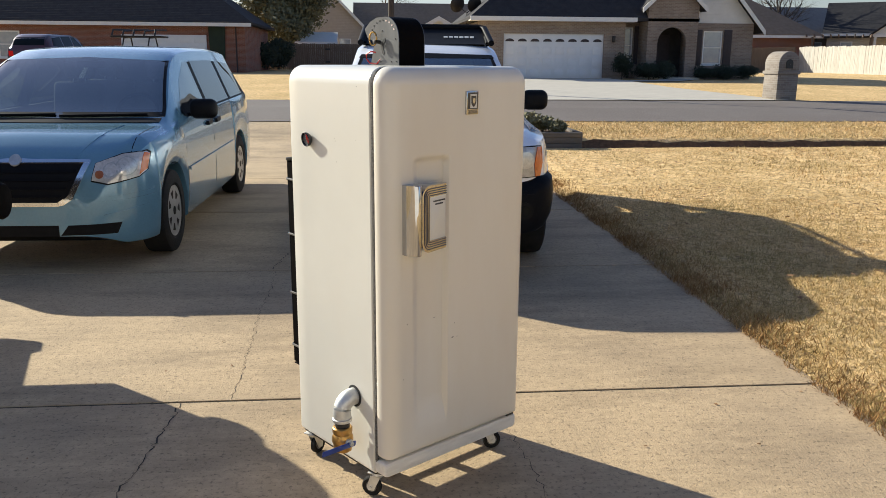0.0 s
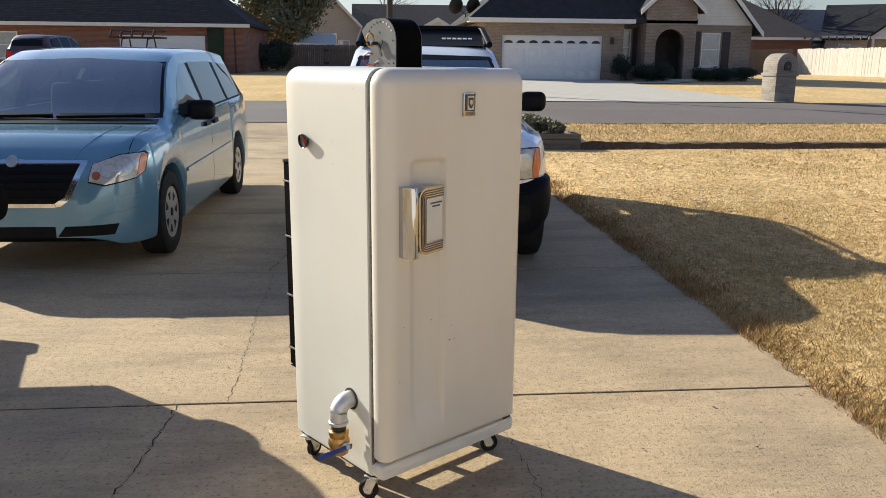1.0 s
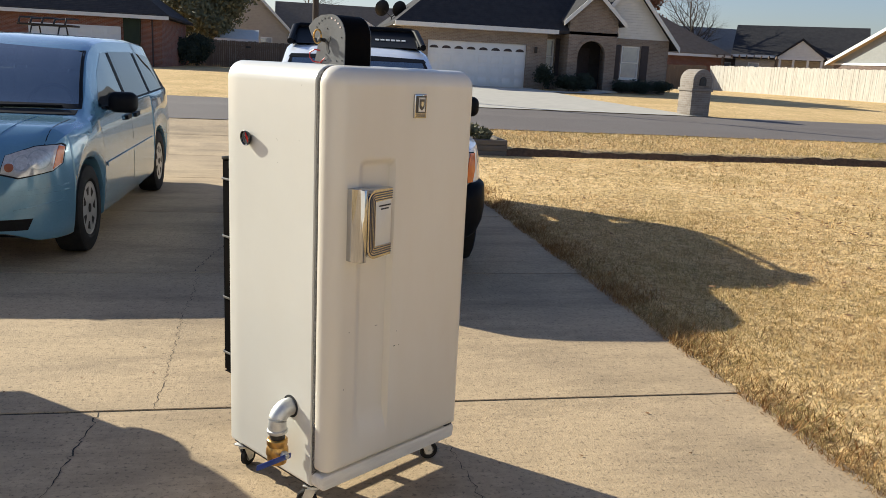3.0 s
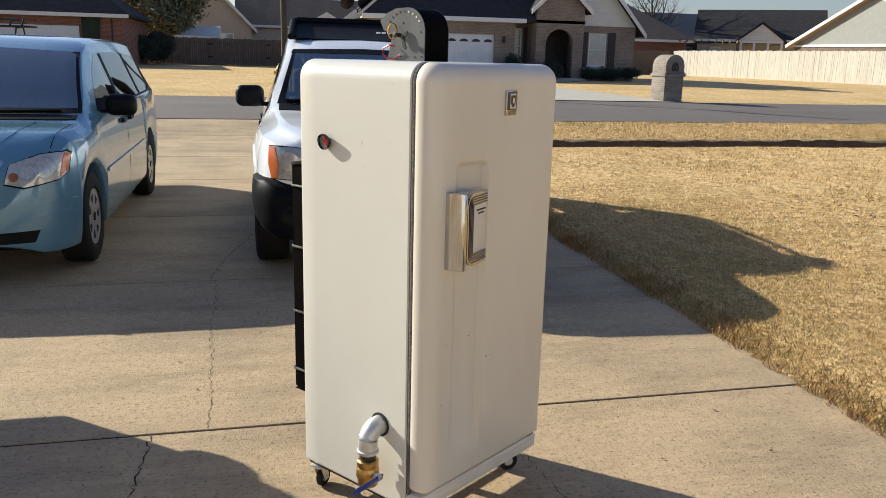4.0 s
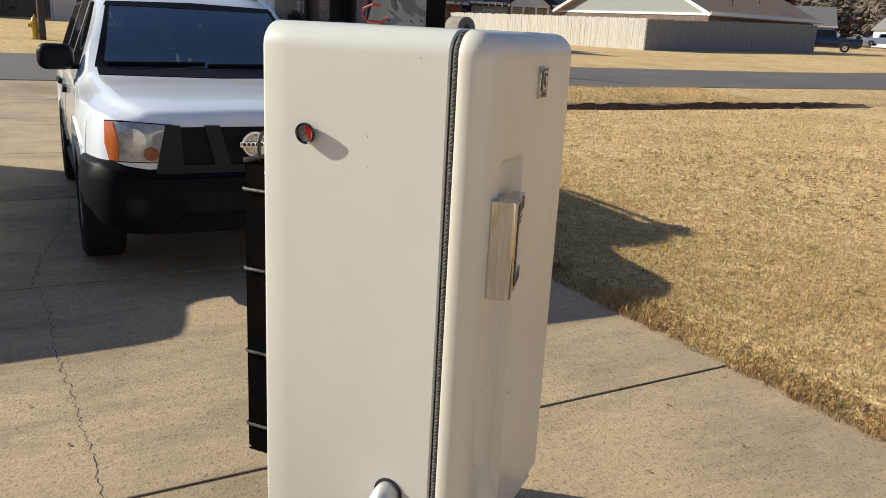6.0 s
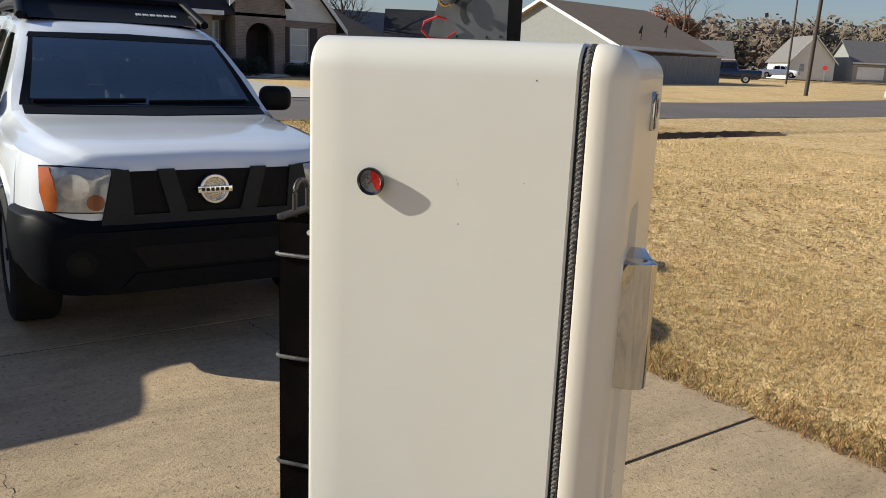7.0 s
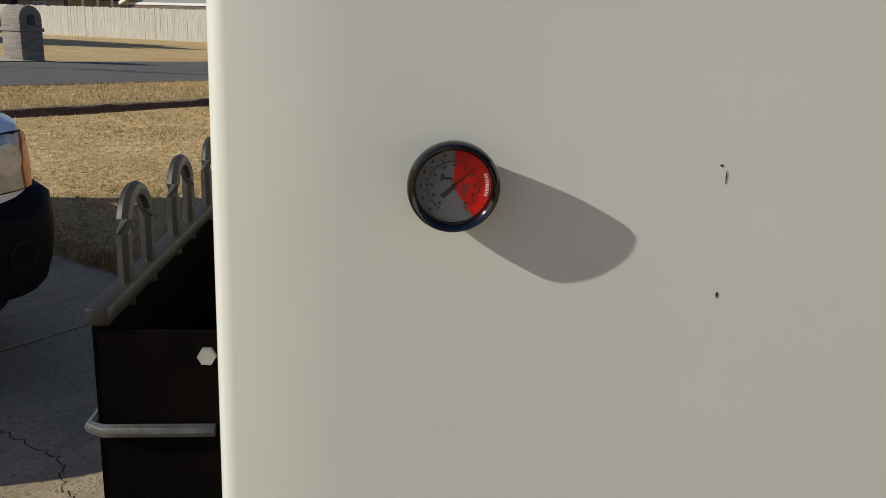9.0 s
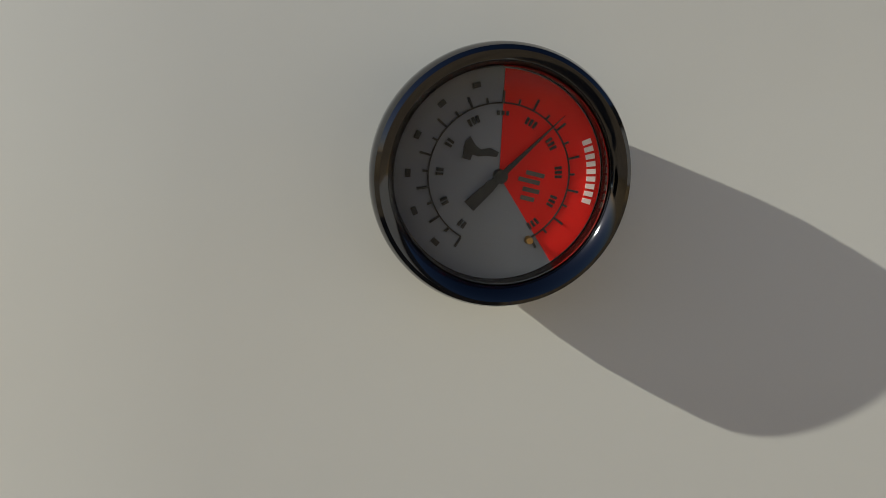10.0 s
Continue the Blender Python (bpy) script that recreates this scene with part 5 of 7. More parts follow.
# the short overhang: the nose ahead of the wheel arches drawn in, its edge slightly lower
for ob in van.children_recursive:
    if ob.type == "MESH" and ob.name.split(".")[0] not in ("tyre", "wheel", "slot", "cover", "hub", "mirror", "arm"):
        for v in ob.data.vertices:
            if v.co.y < 0.55:
                v.co.z *= 1 - 0.035 * (0.55 - v.co.y) / 0.55
                v.co.y = 0.22 + v.co.y * 0.6


# --- white sport utility vehicle
suv = thing("sport_utility_vehicle", "white sport utility vehicle with dark bumpers parked behind the smoker", "car", pose(0.09, 6.45, 0, 0, 0, -2.4))
SUV_W = [(0, 0.60), (0.03, 0.70), (0.09, 0.785), (0.2, 0.85), (0.4, 0.898), (0.8, 0.92), (4.3, 0.92), (4.48, 0.88), (4.54, 0.84)]
SUV_BELT = [(0, 0.92), (0.05, 0.97), (0.2, 1.01), (0.5, 1.03), (1.2, 1.06), (1.6, 1.08), (4.5, 1.13), (4.54, 1.1)]
SUV_TOP = [(0, 0.965), (0.02, 1.005), (0.06, 1.035), (0.2, 1.07), (0.7, 1.115), (1.2, 1.15), (1.32, 1.19), (1.62, 1.42), (1.95, 1.63), (2.1, 1.69), (2.3, 1.735), (2.7, 1.765), (3.1, 1.80), (4.3, 1.82), (4.45, 1.72), (4.54, 1.3)]
SUV_WTOP = [(0, 0.51), (0.08, 0.63), (0.4, 0.755), (1.1, 0.80), (1.3, 0.82), (2.0, 0.69), (2.5, 0.67), (4.3, 0.66), (4.54, 0.7)]
sb = car_body(4.54, SUV_W, [(0, 0.60), (0.15, 0.48), (0.4, 0.42), (4.2, 0.44), (4.54, 0.5)], SUV_BELT, SUV_TOP, SUV_WTOP,
              [(0.86, 0.46, 0.40), (3.56, 0.46, 0.40)], floor=0.42)
st = cast_for(sb)
SUV_SCREEN = [(-0.755, 1.19), (0, 1.185), (0.755, 1.19), (0.61, 1.63), (0, 1.645), (-0.61, 1.63)]
SUV_SIDES = ([(1.66, 1.155), (2.42, 1.16), (2.42, 1.635), (2.10, 1.62)], [(2.52, 1.165), (3.22, 1.17), (3.22, 1.665), (2.52, 1.645)], [(3.32, 1.175), (4.25, 1.205), (4.15, 1.665), (3.32, 1.675)])
suv_cuts = [prism(SUV_SCREEN, -0.5, 2.12, "y"), prism([(-0.55, 1.2), (0.55, 1.2), (0.5, 1.62), (-0.5, 1.62)], 4.1, 5.0, "y")] + [prism(o, *x, "x") for o in SUV_SIDES for x in ((0.42, 1.4), (-1.4, -0.42))]
sh_ = hollowed(sb, cabin_space(1.40, 4.36, SUV_W, SUV_BELT, SUV_TOP, SUV_WTOP, 0.55), suv_cuts)
sb.free()
suv_shell = part("body", sh_, "white_paint", suv, "white painted bodywork")
suv_shell.data.materials.append(M["cabin_trim"])
decal("windshield", SUV_SCREEN, "front", st, "screen_glass", suv, 0.003, 0.06, "clear windscreen with a dark border", 0.004).visible_shadow = False
decal("rear_window", [(-0.55, 1.2), (0.55, 1.2), (0.5, 1.62), (-0.5, 1.62)], "back", st, "privacy_glass", suv, 0.003, 0.1, "tinted rear window", 0.004).visible_shadow = False
for o in ([(-0.755, 1.19), (0.755, 1.19), (0.74, 1.225), (-0.74, 1.225)], [(-0.63, 1.60), (0.63, 1.60), (0.61, 1.63), (0, 1.645), (-0.61, 1.63)], [(0.70, 1.19), (0.755, 1.19), (0.61, 1.63), (0.585, 1.63)], mirror_x([(0.70, 1.19), (0.755, 1.19), (0.61, 1.63), (0.585, 1.63)])):
    decal("windshield_border", o, "front", st, "black_plastic", suv, 0.0045, 0.07, thick=0.002)
cabin_fittings(suv, 1.46, 1.13, 0.70, 0.37, 2.98, 0.82, 0.37, (2.02, 1.53))
decal("cowl", [(-0.74, 1.145), (0.74, 1.145), (0.74, 1.185), (-0.74, 1.185)], "front", st, "black_plastic", suv, 0.006)
for a, b in ((-0.68, -0.02), (0.0, 0.66)):
    laid_tube("wiper", [(a + (b - a) * k / 8, 1.205 + 0.012 * k / 8) for k in range(9)], "front", st, 0.011, "black_plastic", suv, 0.014)
decal("sticker", [(-0.67, 1.25), (-0.57, 1.253), (-0.575, 1.285), (-0.665, 1.283)], "front", st, "sticker", suv, -0.004, 0.05, "small teal windscreen sticker", 0.002)
# bumper: a dark skin that wraps the nose
bumper_rings = []
for y, w in ((-0.085, 0.42), (-0.075, 0.60), (-0.045, 0.735), (0.0, 0.815), (0.08, 0.875), (0.20, 0.915), (0.34, 0.935), (0.43, 0.94)):
    low = 0.35 + max(0.0, y - 0.1) * 0.18
    high = 0.755 if y > 0.03 else 0.665 + max(0.0, y + 0.04) * 1.2
    prof = [(low, 0.90), (low + 0.035, 0.955), (0.46, 0.985), (0.56, 1.0), (0.64, 1.0), (high - 0.025, 0.99), (high, 0.955)]
    bumper_rings.append([(w * b, y, z) for z, b in prof] + [(-w * b, y, z) for z, b in prof[::-1]])
bb = skin(bumper_rings)
bt = cast_for(bb)
bumper = part("bumper", bb, "grey_plastic", suv, "dark grey plastic front bumper")
decal("bumper_intake", [(-0.36, 0.47), (0.36, 0.47), (0.44, 0.585), (-0.44, 0.585)], "front", bt, "black_plastic", bumper, 0.004, 0.05)
decal("skid_plate", [(-0.50, 0.37), (0.50, 0.37), (0.42, 0.45), (-0.42, 0.45)], "front", bt, "grey_plastic", bumper, 0.012, 0.06)
for s in (1, -1):
    o = [(s * (0.665 + 0.068 * cos(2 * pi * k / 18)), 0.515 + 0.066 * sin(2 * pi * k / 18)) for k in range(18)]
    decal("fog_light_well", o, "front", bt, "black_plastic", bumper, 0.004, 0.03)
    o = [(s * (0.665 + 0.042 * cos(2 * pi * k / 14)), 0.515 + 0.042 * sin(2 * pi * k / 14)) for k in range(14)]
    decal("fog_light", o, "front", bt, "auto_glass", bumper, 0.010, 0.03)
    lamp = [(0.545, 0.755), (0.785, 0.76), (0.80, 0.85), (0.795, 0.968), (0.75, 0.972), (0.50, 0.958)]
    lp = lamp if s > 0 else mirror_x(lamp)
    decal("headlight_seal", [(s * 0.69 + (u - s * 0.69) * 1.05, 0.855 + (v - 0.855) * 1.07) for u, v in lp], "front", st, "black_plastic", suv, 0.006, 0.03, thick=0.006)
    hl = decal("headlight", lamp if s > 0 else mirror_x(lamp), "front", st, "lamp_lens", suv, 0.012, 0.03, "clear headlight with amber corner", 0.014)
    am = [(0.742, 0.76), (0.781, 0.762), (0.798, 0.85), (0.793, 0.966), (0.755, 0.968), (0.735, 0.85)]
    decal("side_marker", am if s > 0 else mirror_x(am), "front", st, "amber", hl, 0.018, 0.025)
    o = [(s * (0.665 + 0.066 * cos(2 * pi * k / 18)), 0.878 + 0.062 * sin(2 * pi * k / 18)) for k in range(18)]
    decal("reflector", o, "front", st, "bright_lens", hl, 0.020, 0.03)
    o = [(s * (0.578 + 0.040 * cos(2 * pi * k / 14)), 0.803 + 0.040 * sin(2 * pi * k / 14)) for k in range(14)]
    decal("turn_bulb", o, "front", st, "dim_amber", hl, 0.020, 0.025)
    bar = [(0.40, 0.69), (0.56, 0.69), (0.495, 0.96), (0.42, 0.96)]
    decal("grille_side", bar if s > 0 else mirror_x(bar), "front", st, "bar_plastic", suv, 0.022, 0.05, thick=0.02)
    bar = [(0.135, 0.72), (0.225, 0.72), (0.285, 0.96), (0.20, 0.96)]
    decal("grille_strut", bar if s > 0 else mirror_x(bar), "front", st, "bar_plastic", suv, 0.024, 0.05, thick=0.02)
    view = "right" if s > 0 else "left"
    for k, o in enumerate(SUV_SIDES):
        decal("side_window", o, view, st, "privacy_glass" if k else "screen_glass", suv, 0.002, 0.08, "tinted side window", 0.004).visible_shadow = False
    for a in (1.36, 2.46, 3.26):
        decal("door_gap", [(a, 0.5), (a + 0.008, 0.5), (a + 0.012, 1.08), (a + 0.004, 1.08)], view, st, "black_plastic", suv, 0.0015, 0.15, thick=0.003)
    for a in (2.25, 3.05):
        decal("door_handle", [(a, 0.93), (a + 0.15, 0.94), (a + 0.15, 0.98), (a, 0.97)], view, st, "black_plastic", suv, 0.03, 0.05, thick=0.03)
    fl = arc(0.86, 0.40, 0.515, 5, 175, 16) + arc(0.86, 0.40, 0.462, 175, 5, 16)
    decal("arch_flare", fl, view, st, "white_paint", suv, 0.014, 0.08, thick=0.02)
    mir = part("mirror", box(-0.12, -0.065, -0.09, 0.12, 0.065, 0.09, 0.062, 5), "black_plastic", suv, "black door mirror")
    mir.location = (s * 0.985, 1.66, 1.235)
    part("arm", box(-0.18, -0.02, -0.085, 0.02, 0.02, -0.05, 0.01) if s > 0 else box(-0.02, -0.02, -0.085, 0.18, 0.02, -0.05, 0.01), "black_plastic", mir)
    for yw in (0.86, 3.56):
        wheel(suv, s * 0.805, yw, 0.385, 0.25, 0.225, "spoke", s)
    part("roof_rail", tube([(s * 0.60, 2.25, 1.74), (s * 0.60, 2.4, 1.80), (s * 0.60, 3.0, 1.835), (s * 0.60, 4.1, 1.845), (s * 0.60, 4.3, 1.79)], 0.022, 10), "grey_plastic", suv, "grey roof rail")
    part("step", tube([(s * 0.80, 1.42, 0.40), (s * 0.885, 1.55, 0.38), (s * 0.885, 2.95, 0.38), (s * 0.80, 3.08, 0.40)], 0.03, 10), "grey_plastic", suv, "tubular side step")
decal("grille", [(-0.46, 0.72), (0.46, 0.72), (0.46, 0.95), (-0.46, 0.95)], "front", st, "black_plastic", suv, 0.004, 0.05, "black grille with graphite struts")
decal("grille_base", [(-0.50, 0.685), (0.50, 0.685), (0.47, 0.735), (-0.47, 0.735)], "front", st, "bar_plastic", suv, 0.024, 0.06, thick=0.02)
o = [(0.076 * cos(2 * pi * k / 28), 0.80 + 0.076 * sin(2 * pi * k / 28)) for k in range(28)]
em = part("emblem", moved(lathe([(0.058, 0.0), (0.058, -0.012), (0.062, -0.016), (0.074, -0.016), (0.078, -0.012), (0.078, 0.0)], 36, "y"), Matrix.Translation((0, -0.026, 0.85))), "trim_chrome", suv, "round chrome ring emblem with a cross bar")
part("emblem_bar", box(-0.090, -0.047, 0.833, 0.090, -0.028, 0.867, 0.003), "trim_chrome", em)
for k in range(6):
    part("lettering", box(-0.073 + k * 0.025, -0.0485, 0.841, -0.056 + k * 0.025, -0.0465, 0.859), "ink", em)
# roof air dam and basket
dam = skin([[(x * k, y, z) for (y, z) in ((2.22, 1.735), (2.30, 1.745), (2.62, 1.875), (2.66, 1.90), (2.72, 1.895), (2.70, 1.75))] for x, k in ((-0.62, 1), (-0.58, 1), (0.58, 1), (0.62, 1))])
damo = part("air_dam", dam, "black_plastic", suv, "black sloping roof air dam")
part("dam_frame", tube([(-0.63, 2.2, 1.745), (-0.60, 2.62, 1.895), (-0.55, 2.68, 1.91), (0.55, 2.68, 1.91), (0.60, 2.62, 1.895), (0.63, 2.2, 1.745)], 0.03, 10), "grey_plastic", damo)
for k in range(6):
    u = 0.20 + k * 0.052
    part("lettering", moved(box(-0.019, -0.003, -0.0165, 0.019, 0.003, 0.0165), Matrix.Translation((u, 2.44, 1.806)) @ pose(0, 0, 0, -67, 0, 0)), "paper", damo)
for y in (3.1, 3.6, 4.05):
    part("crossbar", tube([(-0.60, y, 1.84), (0.60, y, 1.84)], 0.015, 8), "grey_plastic", suv)
part("underbody", box(-0.7, 0.3, 0.30, 0.7, 4.2, 0.46, 0.03), "black_plastic", suv)


def far_vehicle(name, label, m, kind, paint, cat):
    """A vehicle seen from afar: body, glass, lamps, bumper and wheels."""
    v = thing(name, label, cat, m)
    if kind == "pickup":
        L, tops = 5.7, [(0, 0.95), (0.05, 1.05), (0.3, 1.10), (1.35, 1.17), (1.5, 1.22), (2.05, 1.70), (2.3, 1.80), (3.45, 1.80), (3.62, 1.72), (3.78, 1.17), (5.6, 1.15), (5.7, 1.10)]
        wins = [[(1.72, 1.22), (2.55, 1.22), (2.55, 1.70), (2.2, 1.70)], [(2.65, 1.22), (3.5, 1.22), (3.42, 1.70), (2.65, 1.70)]]
        wh = (0.95, 4.45)
    else:
        L, tops = 4.7, [(0, 0.80), (0.06, 0.93), (0.3, 1.0), (1.0, 1.08), (1.2, 1.14), (1.9, 1.60), (2.3, 1.68), (4.0, 1.66), (4.4, 1.50), (4.65, 1.15), (4.7, 1.0)]
        wins = [[(1.6, 1.14), (2.4, 1.14), (2.4, 1.58), (2.1, 1.57)], [(2.5, 1.14), (3.3, 1.14), (3.3, 1.58), (2.5, 1.60)], [(3.4, 1.15), (4.25, 1.20), (4.1, 1.50), (3.4, 1.57)]]
        wh = (0.9, 3.75)
    bm = car_body(L, [(0, 0.7), (0.1, 0.85), (0.5, 0.93), (L - 0.5, 0.93), (L, 0.82)], [(0, 0.45), (0.3, 0.34), (L - 0.3, 0.36), (L, 0.5)],
                  [(0, 0.8), (0.2, 0.93), (1.2, 1.04), (L, 1.08)], tops, [(0, 0.6), (0.3, 0.75), (1.3, 0.82), (2.1, 0.68), (3.5, 0.67), (L, 0.8 if kind == "pickup" else 0.66)],
                  [(wh[0], 0.42, 0.37), (wh[1], 0.42, 0.37)], floor=0.4)
    tr = cast_for(bm)
    part("body", bm, paint, v)
    for s, view in ((1, "right"), (-1, "left")):
        for o in wins:
            decal("side_window", o, view, tr, "auto_glass", v, 0.006, 0.2)
        for yw in wh:
            wheel(v, s * 0.82, yw, 0.36, 0.23, 0.21, "spoke", s)
        o = [(0.50, 0.72), (0.80, 0.74), (0.80, 0.88), (0.50, 0.88)]
        decal("headlight", o if s > 0 else mirror_x(o), "front", tr, "lamp_lens", v, 0.01, 0.1)
        o = [(0.58, 0.80), (0.76, 0.80), (0.76, 1.0), (0.58, 1.0)]
        decal("tail_light", o if s > 0 else mirror_x(o), "back", tr, "dial_red", v, 0.01, 0.1)
    decal("windshield", [(-0.70, 1.22), (0.70, 1.22), (0.62, 1.58), (-0.62, 1.58)], "front", tr, "auto_glass", v, 0.006, 0.15)
    decal("rear_window", [(-0.62, 1.22), (0.62, 1.22), (0.56, 1.52), (-0.56, 1.52)], "back", tr, "auto_glass", v, 0.006, 0.15)
    decal("bumper", [(-0.8, 0.46), (0.8, 0.46), (0.8, 0.60), (-0.8, 0.60)], "front", tr, "chrome" if kind == "pickup" else "grey_plastic", v, 0.03, 0.2)
    decal("bumper", [(-0.78, 0.46), (0.78, 0.46), (0.78, 0.60), (-0.78, 0.60)], "back", tr, "chrome" if kind == "pickup" else "grey_plastic", v, 0.03, 0.2)
    return v


# ---------- the street beyond ----------
M["tan_brick"] = brick_material("tan_brick", (0.37, 0.29, 0.225), (0.28, 0.21, 0.16), (0.42, 0.38, 0.33))
M["red_brick"] = brick_material("red_brick", (0.36, 0.13, 0.075), (0.27, 0.095, 0.055), (0.42, 0.36, 0.31))
M["brown_brick"] = brick_material("mottled_brown_brick", (0.24, 0.155, 0.115), (0.13, 0.085, 0.07), (0.36, 0.31, 0.27))
M["mail_brick"] = brick_material("pale_mailbox_brick", (0.36, 0.31, 0.26), (0.27, 0.22, 0.175), (0.38, 0.35, 0.31))
M["white_siding"] = rows_material("white_siding", (0.74, 0.74, 0.72), (0.68, 0.68, 0.66), 0.13)
M["beige_siding"] = rows_material("beige_siding", (0.46, 0.41, 0.35), (0.42, 0.37, 0.32), 0.13)
M["grey_siding"] = rows_material("pale_grey_siding", (0.33, 0.335, 0.32), (0.30, 0.305, 0.29), 0.16)
M["dark_shingle"] = rows_material("dark_shingles", (0.020, 0.020, 0.024), (0.036, 0.034, 0.037), 0.10, rough=0.95)
M["brown_shingle"] = rows_material("brown_shingles", (0.21, 0.15, 0.10), (0.26, 0.19, 0.13), 0.10, rough=0.95)
M["grey_shingle"] = rows_material("grey_shingles", (0.17, 0.16, 0.155), (0.21, 0.20, 0.19), 0.10, rough=0.95)
# brighter copy of the brown shingles, with sunlight put into the colour
M["sunlit_brown_shingle"] = rows_material("brown_shingles_sunlit", (0.50, 0.35, 0.215), (0.43, 0.30, 0.18), 0.10, rough=0.95)
M["white_trim"] = material("white_trim", (0.76, 0.75, 0.72), (0.70, 0.69, 0.66), 5, 0.6)
M["garage_white"] = material("garage_door_white", (0.78, 0.78, 0.77), (0.73, 0.73, 0.72), 2, 0.55)
# near-black colour that carries the shade inside porch, pipe and garage
M["dark_opening"] = material("shadowed_interior", (0.035, 0.03, 0.028), (0.05, 0.045, 0.04), 4, 0.9)
M["shutter"] = material("dark_shutter", (0.04, 0.03, 0.03), (0.055, 0.042, 0.042), 10, 0.7)
M["pane"] = material("window_pane", (0.30, 0.32, 0.34), (0.40, 0.41, 0.42), 3, 0.06, spec=0.9, coat=0.6)
# weathered boards on the sun's side of the corner, sunlight in the colour
M["fence_sunlit"] = material("weathered_fence_sunlit", (0.58, 0.55, 0.48), (0.40, 0.38, 0.335), 3.0, 0.9, stretch=(6, 6, 0.6), c3=(0.36, 0.32, 0.27), scale3=0.7, amount3=0.5)
M["fence_brown"] = material("weathered_brown_fence", (0.17, 0.125, 0.09), (0.11, 0.08, 0.06), 3.0, 0.9, stretch=(6, 6, 0.6))
# the same boards round the corner, with their shade in the colour
M["fence_shaded"] = material("weathered_fence_shaded", (0.27, 0.265, 0.26), (0.21, 0.205, 0.20), 3.0, 0.9, stretch=(6, 6, 0.6))
M["pole_wood"] = material("creosoted_pole", (0.05, 0.04, 0.033), (0.085, 0.065, 0.05), 6, 0.9, stretch=(4, 4, 0.3))
M["timber"] = material("planter_timber", (0.16, 0.14, 0.115), (0.11, 0.095, 0.08), 5, 0.9, stretch=(0.5, 4, 4))
M["bark"] = material("bark", (0.13, 0.105, 0.085), (0.08, 0.065, 0.052), 14, 0.95, bump=0.8, bump_scale=30)
M["evergreen"] = material("evergreen_leaf", (0.014, 0.024, 0.012), (0.026, 0.038, 0.018), 2.0, 0.8, world_space=True)
M["olive_leaf"] = material("olive_leaf", (0.15, 0.145, 0.07), (0.20, 0.18, 0.09), 1.5, 0.8, world_space=True)
M["orange_leaf"] = material("orange_leaf", (0.50, 0.17, 0.03), (0.62, 0.27, 0.06), 1.6, 0.75, world_space=True)
M["rust_leaf"] = material("rust_leaf", (0.24, 0.09, 0.04), (0.31, 0.14, 0.06), 1.2, 0.8, world_space=True)
M["wood_far"] = material("far_winter_wood", (0.15, 0.115, 0.085), (0.19, 0.14, 0.10), 0.06, 0.95, c3=(0.10, 0.105, 0.06), scale3=0.05, amount3=0.7, world_space=True)
M["yellow_paint"] = material("yellow_hydrant", (0.65, 0.42, 0.03), (0.55, 0.34, 0.03), 8, 0.5)
M["stop_red"] = material("sign_red", (0.5, 0.03, 0.03), rough=0.5)
M["walk_concrete"] = material("pale_concrete", (0.50, 0.465, 0.40), (0.43, 0.40, 0.345), 2, 0.9, world_space=True)


def gz(x, y):
    return ground_z(x, y)


def gable_roof(x0, x1, y0, y1, ze, zr, along="x", over=0.35, thick=0.14):
    """Two slopes with thickness over a rectangle; ridge along x or y."""
    if along == "y":
        c = (x0 + x1) / 2
        k = (zr - ze) / (c - x0)
        out = [(x0 - over, ze - k * over), (c, zr), (x1 + over, ze - k * over), (x1 + over, ze - k * over + thick), (c, zr + thick * 1.3), (x0 - over, ze - k * over + thick)]
        return prism(out, y0 - over, y1 + over, "y")
    c = (y0 + y1) / 2
    k = (zr - ze) / (c - y0)
    out = [(y0 - over, ze - k * over), (c, zr), (y1 + over, ze - k * over), (y1 + over, ze - k * over + thick), (c, zr + thick * 1.3), (y0 - over, ze - k * over + thick)]
    return prism(out, x0 - over, x1 + over, "x")


def hip_roof(x0, x1, y0, y1, ze, zr, over=0.4, ends=(1, 1)):
    x0, x1, y0, y1 = x0 - over, x1 + over, y0 - over, y1 + over
    h = min((y1 - y0) / 2, (x1 - x0) / 2 - 0.05)
    c = (y0 + y1) / 2
    own = bmesh.new()
    lo = [own.verts.new(p) for p in ((x0, y0, ze), (x1, y0, ze), (x1, y1, ze), (x0, y1, ze))]
    ed = [own.verts.new((v.co.x, v.co.y, ze + 0.14)) for v in lo]
    a, b = own.verts.new((x0 + h * ends[0], c, zr)), own.verts.new((x1 - h * ends[1], c, zr))
    own.faces.new(lo)
    for i in range(4):
        own.faces.new((lo[i], lo[(i + 1) % 4], ed[(i + 1) % 4], ed[i]))
    own.faces.new((ed[0], ed[1], b, a))
    own.faces.new((ed[2], ed[3], a, b))
    own.faces.new((ed[1], ed[2], b))
    own.faces.new((ed[3], ed[0], a))
    return own


